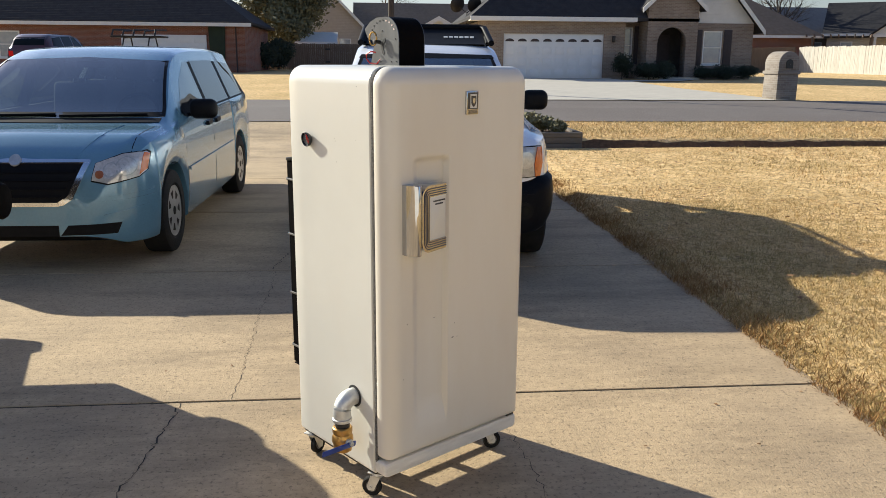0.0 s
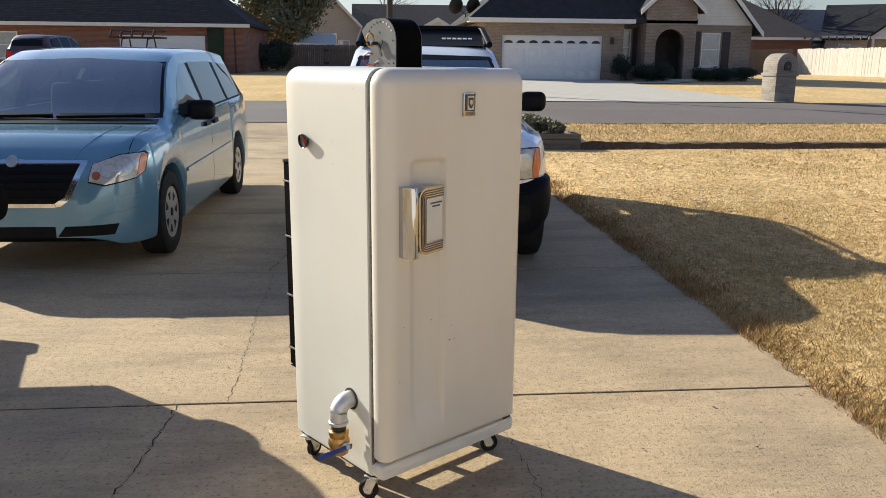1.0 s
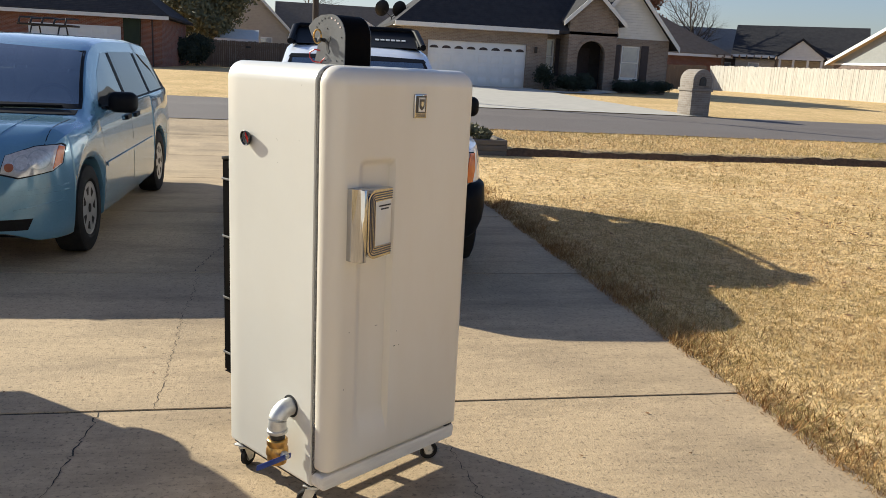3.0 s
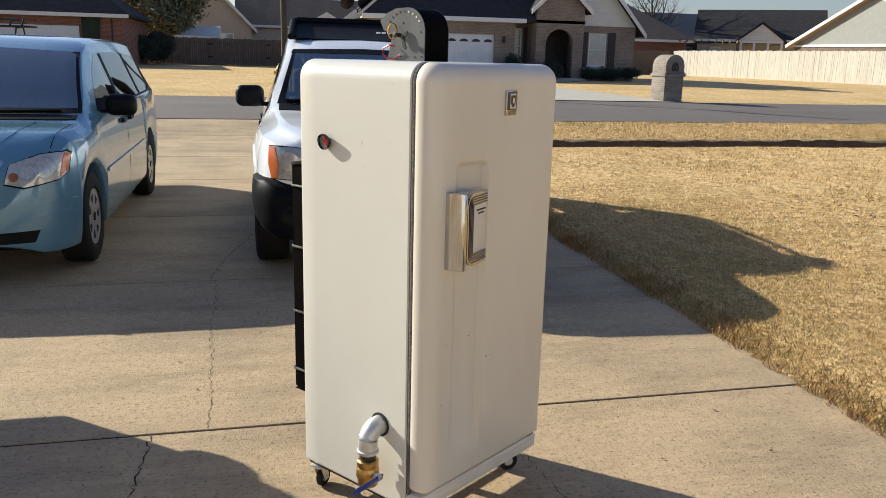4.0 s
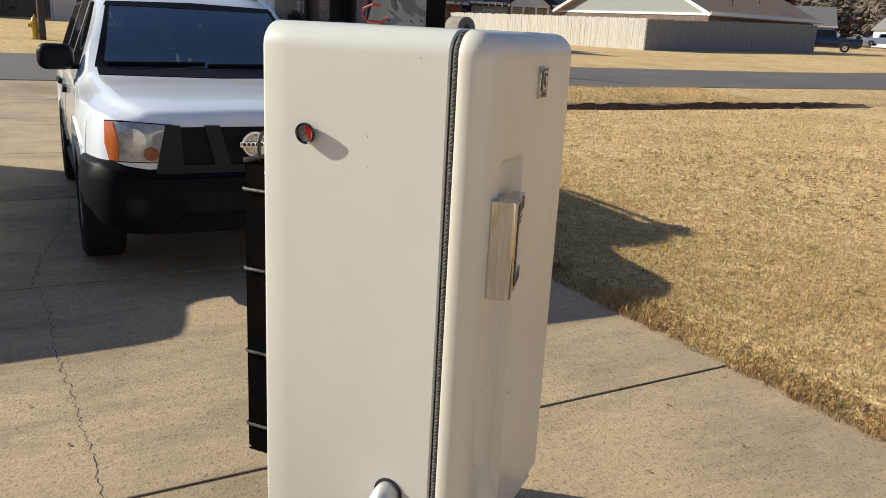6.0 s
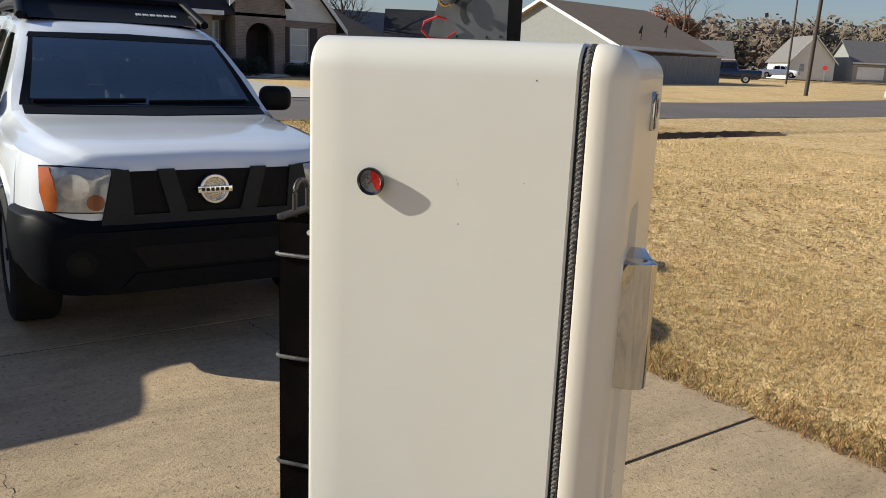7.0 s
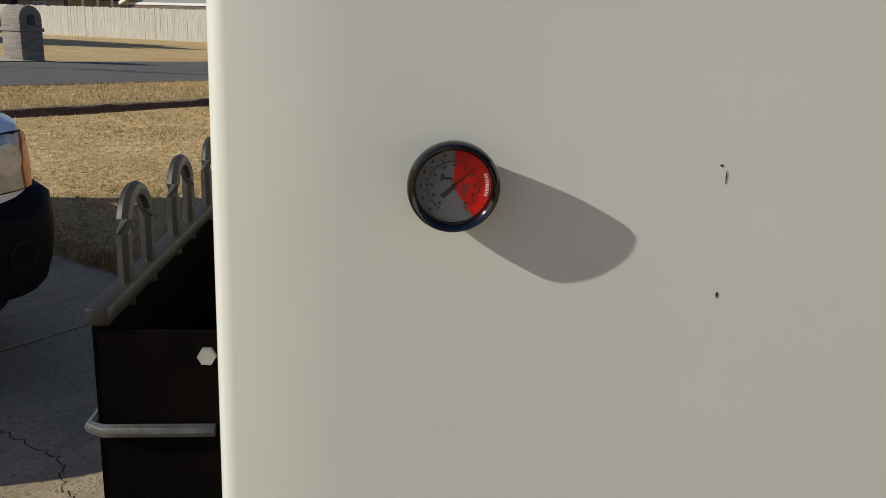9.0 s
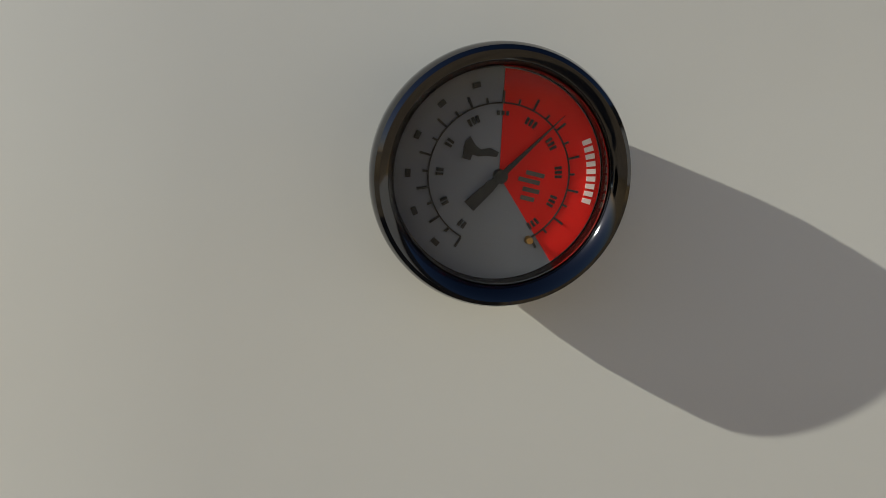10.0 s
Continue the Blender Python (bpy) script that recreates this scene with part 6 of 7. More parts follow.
def window(parent, x, z, w, h, yf, shutters=False, name="window", wall=0.0):
    """A sash window on a wall that faces -y at yf: frame, sill, panes."""
    win = part(name, prism(frame_outline(x, z, w, h, 0.07), yf - 0.05, yf + 0.03, "y"), "white_trim", parent, "white framed sash window")
    part("sill", box(x - w / 2 - 0.1, yf - 0.09, z - 0.07, x + w / 2 + 0.1, yf, z, 0.01), "white_trim", win)
    part("pane", box(x - w / 2 + 0.05, yf - 0.02, z + 0.05, x + w / 2 - 0.05, yf - 0.005, z + h / 2 - 0.02), "pane", win)
    part("pane", box(x - w / 2 + 0.05, yf - 0.03, z + h / 2 + 0.02, x + w / 2 - 0.05, yf - 0.005, z + h - 0.05), "pane", win)
    part("rail", box(x - w / 2, yf - 0.045, z + h / 2 - 0.025, x + w / 2, yf - 0.002, z + h / 2 + 0.025), "white_trim", win)
    if shutters:
        for s in (-1, 1):
            sh = part("shutter", box(x + s * (w / 2 + 0.27) - 0.2, wall - 0.05, z - 0.05, x + s * (w / 2 + 0.27) + 0.2, wall - 0.003, z + h + 0.05, 0.01), "shutter", parent, "dark louvred shutter")
            for k in range(10):
                zz = z + 0.05 + (h - 0.1) * k / 10
                part("louvre", box(x + s * (w / 2 + 0.27) - 0.15, wall - 0.065, zz, x + s * (w / 2 + 0.27) + 0.15, wall - 0.045, zz + 0.05), "shutter", sh)
    return win


def frame_outline(x, z, w, h, t):
    # a U-turned ring as one outline (thin slit at the lower left)
    return [(x - w / 2, z), (x + w / 2, z), (x + w / 2, z + h), (x - w / 2, z + h), (x - w / 2, z + 0.001), (x - w / 2 + t, z + 0.001 + t),
            (x - w / 2 + t, z + h - t), (x + w / 2 - t, z + h - t), (x + w / 2 - t, z + t), (x - w / 2 + t, z + t), (x - w / 2, z + 0.0005)]


def garage_door(parent, x0, x1, z0, z1, yf, lights=8):
    d = part("garage_door", box(x0, yf - 0.02, z0, x1, yf + 0.04, z1, 0.01), "garage_white", parent, "white sectional garage door")
    n = 4
    for k in range(n):
        za, zb = z0 + (z1 - z0) * k / n, z0 + (z1 - z0) * (k + 1) / n
        m = max(lights, 6)
        for i in range(m):
            xa, xb = x0 + (x1 - x0) * i / m + 0.09, x0 + (x1 - x0) * (i + 1) / m - 0.09
            if k == n - 1 and lights:
                c, r = (xa + xb) / 2, (xb - xa) / 2
                part("light", prism([(c + r * cos(radians(a)), za + 0.16 + r * 0.62 * sin(radians(a))) for a in range(0, 181, 15)], yf - 0.035, yf - 0.018, "y"), "shutter", d, "arched glazed light")
            else:
                part("panel", box(xa, yf - 0.032, za + 0.08, xb, yf - 0.018, zb - 0.08, 0.01), "garage_white", d)
    return d


def clump_leaves(bm_verts, faces, c, r, n, size, rnd, squash=0.8):
    for _ in range(n):
        while True:
            p = Vector((rnd.uniform(-1, 1), rnd.uniform(-1, 1), rnd.uniform(-1, 1)))
            if p.length < 1:
                break
        p = p * (0.45 + 0.55 * rnd.random()) if p.length < 0.5 else p
        q = Vector(c) + Vector((p.x * r, p.y * r, p.z * r * squash))
        u = Vector((rnd.gauss(0, 1), rnd.gauss(0, 1), rnd.gauss(0, 1))).normalized()
        w = u.orthogonal().normalized()
        s = size * rnd.uniform(0.6, 1.4)
        k = len(bm_verts)
        bm_verts += [tuple(q - u * s), tuple(q + w * s * 0.55), tuple(q + u * s), tuple(q - w * s * 0.55)]
        faces += [(k, k + 1, k + 2), (k, k + 2, k + 3)]


def branches(base, height, r0, rnd, levels=4, spread=0.55, first=0.35):
    """Paths of a trunk and its limbs: (points, radii, level)."""
    out = []
    def grow(p, d, length, r, lev):
        pts, rad = [p.copy()], [r]
        q, dd = p.copy(), d.copy()
        n = 6 if lev == 0 else 4
        for i in range(n):
            dd = (dd + Vector((rnd.gauss(0, 0.09), rnd.gauss(0, 0.09), 0.05 if lev else 0.0))).normalized()
            q = q + dd * length / n
            pts.append(q.copy())
            rad.append(r * (1 - 0.72 * (i + 1) / n))
            if lev < levels - 1 and (lev or (i + 1) / n >= first):
                for _ in range(2 if lev < 2 else 1):
                    a = rnd.uniform(0, 2 * pi)
                    side = dd.orthogonal().normalized()
                    side = (Matrix.Rotation(a, 3, dd) @ side)
                    nd = (dd * (1 - spread) + side * spread + Vector((0, 0, 0.15))).normalized()
                    grow(q, nd, length * rnd.uniform(0.42, 0.62), rad[-1] * 0.62, lev + 1)
        out.append((pts, rad, lev))
    grow(Vector(base), Vector((0, 0, 1)), height, r0, 0)
    return out


def tree(name, label, x, y, height, r0, leaf=None, seed=1, per=26, size=0.09, levels=4, rad=0.5, first=0.35, z=None):
    rnd = random.Random(seed)
    t = thing(name, label, "tree", pose(x, y, gz(x, y) - 0.03 if z is None else z))
    ways = branches((0, 0, 0), height * 0.8, r0, rnd, levels, first=first)
    bm = bmesh.new()
    for pts, rr, lev in ways:
        if lev <= 1:
            tube(pts, rr, 7, bm)
    part("trunk", bm, "bark", t)
    bm = bmesh.new()
    for pts, rr, lev in ways:
        if lev > 1:
            tube(pts, rr, 4, bm)
    part("branchwork", bm, "bark", t)
    if leaf:
        v, f = [], []
        for pts, rr, lev in ways:
            if lev >= levels - 2:
                for p in pts[1::2]:
                    if rnd.random() < 0.85:
                        clump_leaves(v, f, p, rad * rnd.uniform(0.6, 1.1), per, size, rnd)
        raw("crown", v, f, leaf, t)
    return t


def bush(label, x, y, r, h, leaf="evergreen", seed=1, n=900, size=0.06, z=None):
    rnd = random.Random(seed)
    b = thing("bush", label, "bush", pose(x, y, gz(x, y) if z is None else z))
    part("stem", tube([(0, 0, -0.05), (0.01, 0, h * 0.3), (0, 0.02, h * 0.6)], [0.03, 0.025, 0.01], 6), "bark", b)
    v, f = [], []
    for k in range(14):
        a = rnd.uniform(0, 2 * pi)
        d = rnd.uniform(0, 0.55) * r
        clump_leaves(v, f, (d * cos(a), d * sin(a), h * rnd.uniform(0.3, 0.72)), r * 0.55, n // 14, size, rnd, min(1.2, 0.5 * h / r))
    raw("foliage", v, f, leaf, b)
    return b


# --- brick house with the arched porch, across the street
HZ, HY = 0.66, 40.5
hA = thing("house", "tan brick house with an arched porch and white garage door", "house", Matrix.Translation((0, HY, HZ)))
WALL, EAVE = 2.72, 2.70
# garage wing with a door opening
gx0, gx1, d0, d1, dh = 4.9, 12.1, 6.1, 11.06, 2.13
gar = part("garage_wall", box(gx0, 0, 0, d0, 0.2, EAVE), "tan_brick", hA)
part("pier", box(d1, 0, 0, gx1, 0.2, EAVE), "tan_brick", gar)
part("lintel", box(d0, 0, dh, d1, 0.2, EAVE), "tan_brick", gar)
part("side_wall", box(gx0, 0.2, 0, gx0 + 0.2, 7.5, EAVE), "tan_brick", gar)
part("side_wall", box(gx1 - 0.2, 0.2, 0, gx1, 3.0, EAVE), "tan_brick", gar)
part("fascia", box(gx0 - 0.5, -0.55, EAVE, gx1 + 0.4, -0.50, EAVE + 0.2), "white_trim", hA, "white fascia and gutter")
part("soffit", box(gx0 - 0.5, -0.50, EAVE, gx1 + 0.4, 0.25, EAVE + 0.04), "white_trim", hA)
garage_door(hA, d0, d1, 0.0, dh, 0.12)
part("roof", moved(hip_roof(gx0, gx1 + 3.0, 0.0, 9.0, EAVE + 0.04, EAVE + 4.2, 0.5, (1, 0)), Matrix.Identity(4)), "dark_shingle", hA, "dark shingle hip roof")
part("wall_lamp", box(11.45, -0.1, 1.75, 11.6, 0.0, 2.05, 0.02), "iron", hA)
# recess with a tall window beside the porch
part("link_wall", box(gx1, 0.9, 0, 13.1, 1.1, EAVE + 0.5), "tan_brick", hA)
window(hA, 12.5, 0.75, 0.5, 1.75, 0.9)
part("shutter", box(12.85, 0.84, 0.7, 13.08, 0.9, 2.55), "shutter", hA)
# porch tower with an arched opening
tx0, tx1, ac, ar, az = 13.05, 15.55, 14.28, 0.72, 1.75
left = [(tx0, 0), (ac - ar, 0), (ac - ar, az)] + [(ac - ar * cos(radians(a)), az + ar * sin(radians(a))) for a in range(15, 91, 15)] + [(ac, 4.75), (tx0, 3.55)]
right = [(tx1, 0), (tx1, 3.55), (ac, 4.75), (ac, az + ar)] + [(ac + ar * cos(radians(a)), az + ar * sin(radians(a))) for a in range(75, -1, -15)] + [(ac + ar, 0)]
tower = part("porch_wall", prism(left, -0.5, -0.25, "y"), "tan_brick", hA, "brick porch gable")
part("porch_wall", prism(right, -0.5, -0.25, "y"), "tan_brick", tower)
part("porch_infill", box(tx0 + 0.01, -0.45, 2.6, tx1 - 0.01, -0.3, 3.62), "tan_brick", tower)
part("arch_trim", prism(arc(ac, az, ar + 0.16, 0, 180, 14) + arc(ac, az, ar, 180, 0, 14), -0.53, -0.5, "y"), "tan_brick", tower)
part("porch_side", box(tx0, -0.25, 0, tx0 + 0.2, 1.2, 3.5), "tan_brick", tower)
part("porch_side", box(tx1 - 0.2, -0.25, 0, tx1, 1.2, 3.5), "tan_brick", tower)
part("porch_back", box(tx0 + 0.2, 1.1, 0, tx1 - 0.2, 1.25, 3.5), "dark_opening", tower)
part("front_door", box(ac - 0.46, 1.04, 0.1, ac + 0.46, 1.1, 2.15, 0.01), "shutter", tower, "dark panelled front door")
part("porch_roof", gable_roof(tx0, tx1, -0.5, 4.5, 3.50, 4.80, "y", 0.28), "dark_shingle", hA)
for s in (-1, 1):
    part("barge_board", prism([(ac, 4.62), (ac, 4.86), (ac + s * 1.62, 3.36), (ac + s * 1.62, 3.12)], -0.83, -0.79, "y"), "white_trim", hA)
part("porch_floor", box(tx0 - 0.1, -0.9, -0.05, tx1 + 0.1, 1.1, 0.10), "walk_concrete", hA)
# right wing: window with shutters, white siding gable
rx0, rx1 = 13.9, 18.6
wx, wz, ww, wh_ = 16.55, 0.72, 0.98, 1.62
for b in ((tx1, 0, wx - ww / 2, EAVE), (wx + ww / 2, 0, rx1, EAVE), (wx - ww / 2, 0, wx + ww / 2, wz), (wx - ww / 2, wz + wh_, wx + ww / 2, EAVE)):
    part("front_wall", box(b[0], 0.0, b[1], b[2], 0.2, b[3]), "tan_brick", hA)
part("end_wall", box(rx1 - 0.2, 0.2, 0, rx1, 9.0, EAVE), "tan_brick", hA)
window(hA, wx, wz, ww, wh_, 0.08, True)
rc = (rx0 + rx1) / 2
part("gable", prism([(rx0, EAVE), (rx1, EAVE), (rc, EAVE + 2.75)], 0.02, 0.2, "y"), "white_siding", hA, "white clapboard gable")
part("wing_roof", gable_roof(rx0, rx1, 0.0, 9.0, EAVE, EAVE + 2.75, "y", 0.4), "dark_shingle", hA)
for s in (-1, 1):
    part("barge_board", prism([(rc, EAVE + 2.58), (rc, EAVE + 2.86), (rc + s * 2.78, EAVE - 0.33), (rc + s * 2.78, EAVE - 0.58)], -0.43, -0.39, "y"), "white_trim", hA)
part("rear_wall", box(gx0, 8.8, 0, rx1, 9.0, EAVE), "tan_brick", hA)
part("main_roof", hip_roof(9.5, 17.5, 3.0, 9.2, EAVE + 0.3, EAVE + 4.6, 0.2), "dark_shingle", hA)
for (x, y, r, h, n) in ((11.75, 39.6, 0.60, 1.5, 2400), (13.0, 39.3, 0.80, 0.95, 2400), (13.7, 39.2, 0.75, 0.95, 2200), (15.95, 39.7, 0.60, 0.75, 1800), (16.85, 39.6, 0.70, 0.78, 2000), (17.95, 39.7, 0.70, 0.78, 2000)):
    bush("clipped dark evergreen shrub in front of the brick house", x, y, r, h, "evergreen", int(x * 10), n, 0.05)
# its concrete drive and walk
for nm, q in (("drive_apron", [(0.9, 25.0), (12.6, 25.0), (11.3, 32), (11.3, 40.4), (5.6, 40.4), (4.2, 32)]), ("walk", [(11.3, 37.6), (11.3, 36.6), (13.4, 36.8), (15.0, 38.6), (15.0, 39.6), (13.6, 39.6), (13.0, 37.9)])):
    own = bmesh.new()
    own.faces.new([own.verts.new((a, b, gz(a, b) + 0.05)) for a, b in q])
    bmesh.ops.triangulate(own, faces=own.faces)
    for k in range(3):
        bmesh.ops.subdivide_edges(own, edges=own.edges[:], cuts=1, use_grid_fill=True)
    for vv in own.verts:
        vv.co.z = gz(vv.co.x, vv.co.y) + 0.035
    tagged(part(nm, own, "walk_concrete", None), "pale concrete drive across the lawn of the brick house" if nm == "drive_apron" else "pale concrete front walk", "driveway", kind="structure")


def plain_house(label, m, w, d, wall, roof, eave=2.7, rise=2.6, ridge="x", front=(), gable=None, garage=None, trim="white_trim"):
    """A far house: walls, roof, gables, framed windows, perhaps a garage door. Front faces its -y."""
    h = thing("house", label, "house", m)
    part("wall", box(0, 0, -0.4, w, 0.2, eave), wall, h)
    part("wall", box(0, d - 0.2, -0.4, w, d, eave), wall, h)
    part("wall", box(0, 0.2, -0.4, 0.2, d - 0.2, eave), wall, h)
    part("wall", box(w - 0.2, 0.2, -0.4, w, d - 0.2, eave), wall, h)
    if ridge == "hip":
        part("roof", hip_roof(0, w, 0, d, eave, eave + rise, 0.45), roof, h)
    else:
        part("roof", gable_roof(0, w, 0, d, eave, eave + rise, ridge, 0.4), roof, h)
        gm = gable or wall
        if ridge == "y":
            part("gable", prism([(0, eave), (w, eave), (w / 2, eave + rise)], 0.0, 0.18, "y"), gm, h)
        else:
            for x in (0.0, w - 0.18):
                part("gable", prism([(0, eave), (d, eave), (d / 2, eave + rise)], x, x + 0.18, "x"), gm, h)
    if ridge == "y":
        for s in (-1, 1):
            k = rise / (w / 2)
            part("barge_board", prism([(w / 2, eave + rise - 0.1), (w / 2, eave + rise + 0.2), (w / 2 + s * (w / 2 + 0.45), eave - k * 0.45 + 0.2), (w / 2 + s * (w / 2 + 0.45), eave - k * 0.45 - 0.1)], -0.45, -0.40, "y"), trim, h)
    else:
        part("fascia", box(-0.45, -0.52, eave - 0.12, w + 0.45, -0.46, eave + 0.08), trim, h)
    for (x, z, ww, hh) in front:
        window(h, x, z, ww, hh, -0.01)
    if garage:
        garage_door(h, garage[0], garage[1], 0, 2.15, -0.03, 0)
    return h


# --- red brick house on the left, with its garage
hC = plain_house("red brick house with a dark hip roof and white garage door", Matrix.Translation((-24.0, 50.0, 0.66)), 16.4, 11, "red_brick", "dark_shingle", 2.75, 4.4, "hip", [(3.2, 0.8, 1.2, 1.5)], None, (9.4, 14.2))
part("ivy", prism([(14.4, 0), (15.2, 0), (15.3, 2.7), (14.35, 2.7)], -0.18, -0.03, "y", 0.03), "evergreen", hC, "dark ivy on the pier")
part("downpipe", tube([(15.9, -0.08, 2.6), (15.9, -0.08, 0.0)], 0.04, 8), "shutter", hC)
far_vehicle("sport_utility_vehicle", "dark maroon sport utility vehicle in front of the red brick house", pose(-14.6, 43.0, 0.68, 0, 0, 175) @ Matrix.Scale(1.1, 4), "car", "maroon_paint", "car")
utv = thing("utility_buggy", "black off-road buggy with a roof rack by the garage", "buggy", pose(-11.6, 42.5, 0.70))
for s in (-1, 1):
    part("cage_tube", tube([(s * 0.6, -1.2, 0.8), (s * 0.6, -0.4, 1.75), (s * 0.6, 0.8, 1.8), (s * 0.62, 1.3, 0.9)], 0.035, 8), "iron", utv)
    for y in (-0.95, 1.0):
        wheel(utv, s * 0.62, y, 0.32, 0.24, 0.16, "dark", s)
part("tub", skin([[(-0.6, y, 0.35), (0.6, y, 0.35), (0.66, y, h), (-0.66, y, h)] for y, h in ((-1.35, 0.7), (-0.9, 0.9), (-0.3, 0.7), (0.5, 0.72), (0.7, 1.0), (1.4, 0.98))]), "black_plastic", utv)
part("rack", box(-1.2, -0.5, 1.78, 1.2, 0.9, 1.86, 0.01), "iron", utv)
for k in range(5):
    part("rack_bar", tube([(-1.1 + 0.5 * k, -0.6, 1.84), (-1.05 + 0.5 * k, -0.5, 2.12 - 0.05 * (k % 2)), (-0.7 + 0.45 * k, 1.0, 2.16)], 0.045, 6), "iron", utv)
part("seat", box(-0.5, 0.1, 0.72, 0.5, 0.6, 1.25, 0.08, 3), "black_plastic", utv)


def board_fence(name, label, a, b, height, mat, z0=None, gate=False, n_gap=0.004, seed=1):
    """Upright boards side by side between two points, with posts and rails behind them."""
    rnd = random.Random(seed)
    f = thing(name, label, "fence")
    L = hypot(b[0] - a[0], b[1] - a[1])
    ang = atan2(b[1] - a[1], b[0] - a[0])
    n = int(L / 0.142)
    own = bmesh.new()
    verts, faces = [], []
    for i in range(n):
        x0, x1 = i * 0.142, i * 0.142 + 0.142 - n_gap - rnd.uniform(0, 0.006)
        y = rnd.uniform(-0.008, 0.008)
        xm, ym = a[0] + x0 * cos(ang), a[1] + x0 * sin(ang)
        z = gz(xm, ym)
        h = height + rnd.uniform(-0.03, 0.03)
        t = 0.018
        k = len(verts)
        for yy in (y - t / 2, y + t / 2):
            for (u, w) in ((x0, -0.1), (x1, -0.1), (x1, h - 0.02), (x1 - 0.02, h), (x0 + 0.02, h), (x0, h - 0.02)):
                verts.append((a[0] + u * cos(ang) - yy * sin(ang), a[1] + u * sin(ang) + yy * cos(ang), z + w))
        faces += [(k, k + 1, k + 2, k + 3, k + 4, k + 5), (k + 11, k + 10, k + 9, k + 8, k + 7, k + 6)]
        faces += [(k + i2, k + 6 + i2, k + 6 + (i2 + 1) % 6, k + (i2 + 1) % 6) for i2 in range(6)]
    own.free()
    o = raw("boarding", verts, faces, mat, f)
    o["kind"] = "stuff"
    for i in range(int(L / 2.4) + 1):
        u = i * 2.4
        x, y = a[0] + u * cos(ang) - 0.06 * sin(ang), a[1] + u * sin(ang) + 0.06 * cos(ang)
        part("post", box(x - 0.05, y - 0.05, gz(x, y) - 0.1, x + 0.05, y + 0.05, gz(x, y) + height - 0.05), mat, f)
    for h in (0.35, height - 0.35):
        p0 = (a[0] - 0.04 * sin(ang), a[1] + 0.04 * cos(ang))
        p1 = (b[0] - 0.04 * sin(ang), b[1] + 0.04 * cos(ang))
        part("rail", tube([(p0[0], p0[1], gz(*p0) + h), (p1[0], p1[1], gz(*p1) + h)], 0.04, 4), mat, f)
    return f


fl = board_fence("fence", "weathered dark brown board fence behind the far lawn", (-8.4, 61.5), (9.0, 62.5), 1.85, "fence_brown", seed=2)
for x in (-3.6, 0.4):
    for z in (0.5, 1.4):
        part("hinge", box(x, 61.72, gz(x, 61.7) + z, x + 0.35, 61.74, gz(x, 61.7) + z + 0.12), "ink", fl)
board_fence("fence", "weathered board fence running back from the street, coloured as sunlit", (31.3, 59.5), (33.2, 39.2), 1.83, "fence_sunlit", seed=3)
board_fence("fence", "weathered board fence turning along the lot, its shade painted in as grey", (33.25, 39.2), (47.5, 38.4), 1.8, "fence_shaded", seed=4)
board_fence("fence", "weathered brown board fence between the houses", (22.5, 60.5), (31.2, 59.7), 1.8, "fence_brown", seed=5)

# --- further houses
plain_house("red brick house with a brown roof behind the fence", Matrix.Translation((25.5, 62.5, 0.8)), 8.5, 9, "red_brick", "brown_shingle", 2.6, 3.4, "hip", [(2.0, 0.9, 0.9, 1.3)])
plain_house("dark brick house with a dark roof beyond the fence", Matrix.Translation((21.5, 66.5, 0.8)), 7.5, 9, "tan_brick", "dark_shingle", 3.0, 3.6, "hip")
hD = plain_house("brick house with a pale clapboard gable and brown roof coloured sunlit tan", pose(39.2, 40.2, 0.5, 0, 0, 5), 11.5, 14.0, "brown_brick", "sunlit_brown_shingle", 2.65, 3.1, "x", [(5.2, 0.9, 0.9, 1.2)], "grey_siding")
part("frieze", box(-0.06, -0.3, 2.50, 0.0, 14.3, 2.66), "white_trim", hD, "white frieze board under the gable")
side_win = part("window", box(-0.05, 5.2, 0.95, 0.02, 6.1, 2.2), "white_trim", hD, "white framed side window")
part("pane", box(-0.065, 5.28, 1.03, -0.045, 6.02, 2.12), "pane", side_win)
for s in (-1, 1):
    part("rake_board", prism([(7.0, 5.72), (7.0, 5.95), (7.0 + s * 7.4, 5.95 - 3.28), (7.0 + s * 7.4, 5.72 - 3.28)], -0.46, -0.41, "x"), "white_trim", hD)
for (x, y, z) in ((42.5, 41.4, 3.9), (46.5, 42.6, 4.2)):
    dsh = thing("satellite_dish", "small dark satellite dish on a roof", "antenna", pose(x, y, z))
    part("dish", moved(lathe([(0.0, 0.0), (0.2, 0.03), (0.32, 0.10), (0.31, 0.11), (0.0, 0.02)], 18, "y"), pose(0, 0, 0.5, 20, 0, 30)), "iron", dsh)
    part("mast", tube([(0, 0.05, -0.4), (0, 0.05, 0.45)], 0.03, 6), "iron", dsh)
hP = plain_house("small pale house with a columned porch gable", pose(37.5, 66.8, 0.95, 0, 0, -33), 10.0, 8.0, "beige_siding", "dark_shingle", 2.75, 2.6, "x", [(1.5, 0.8, 0.9, 1.4), (8.5, 0.8, 0.9, 1.4)])
part("porch_gable", prism([(3.4, 2.72), (6.9, 2.72), (5.15, 4.05)], -1.7, -1.55, "y"), "white_siding", hP, "pale porch gable")
part("porch_roof", gable_roof(3.4, 6.9, -1.6, 3.0, 2.75, 4.08, "y", 0.25), "dark_shingle", hP)
for x in (3.5, 4.55, 5.65, 6.7):
    part("column", box(x, -1.65, -0.3, x + 0.18, -1.47, 2.72), "white_trim", hP)
part("beam", box(3.4, -1.72, 2.5, 6.9, -1.5, 2.72), "white_trim", hP)
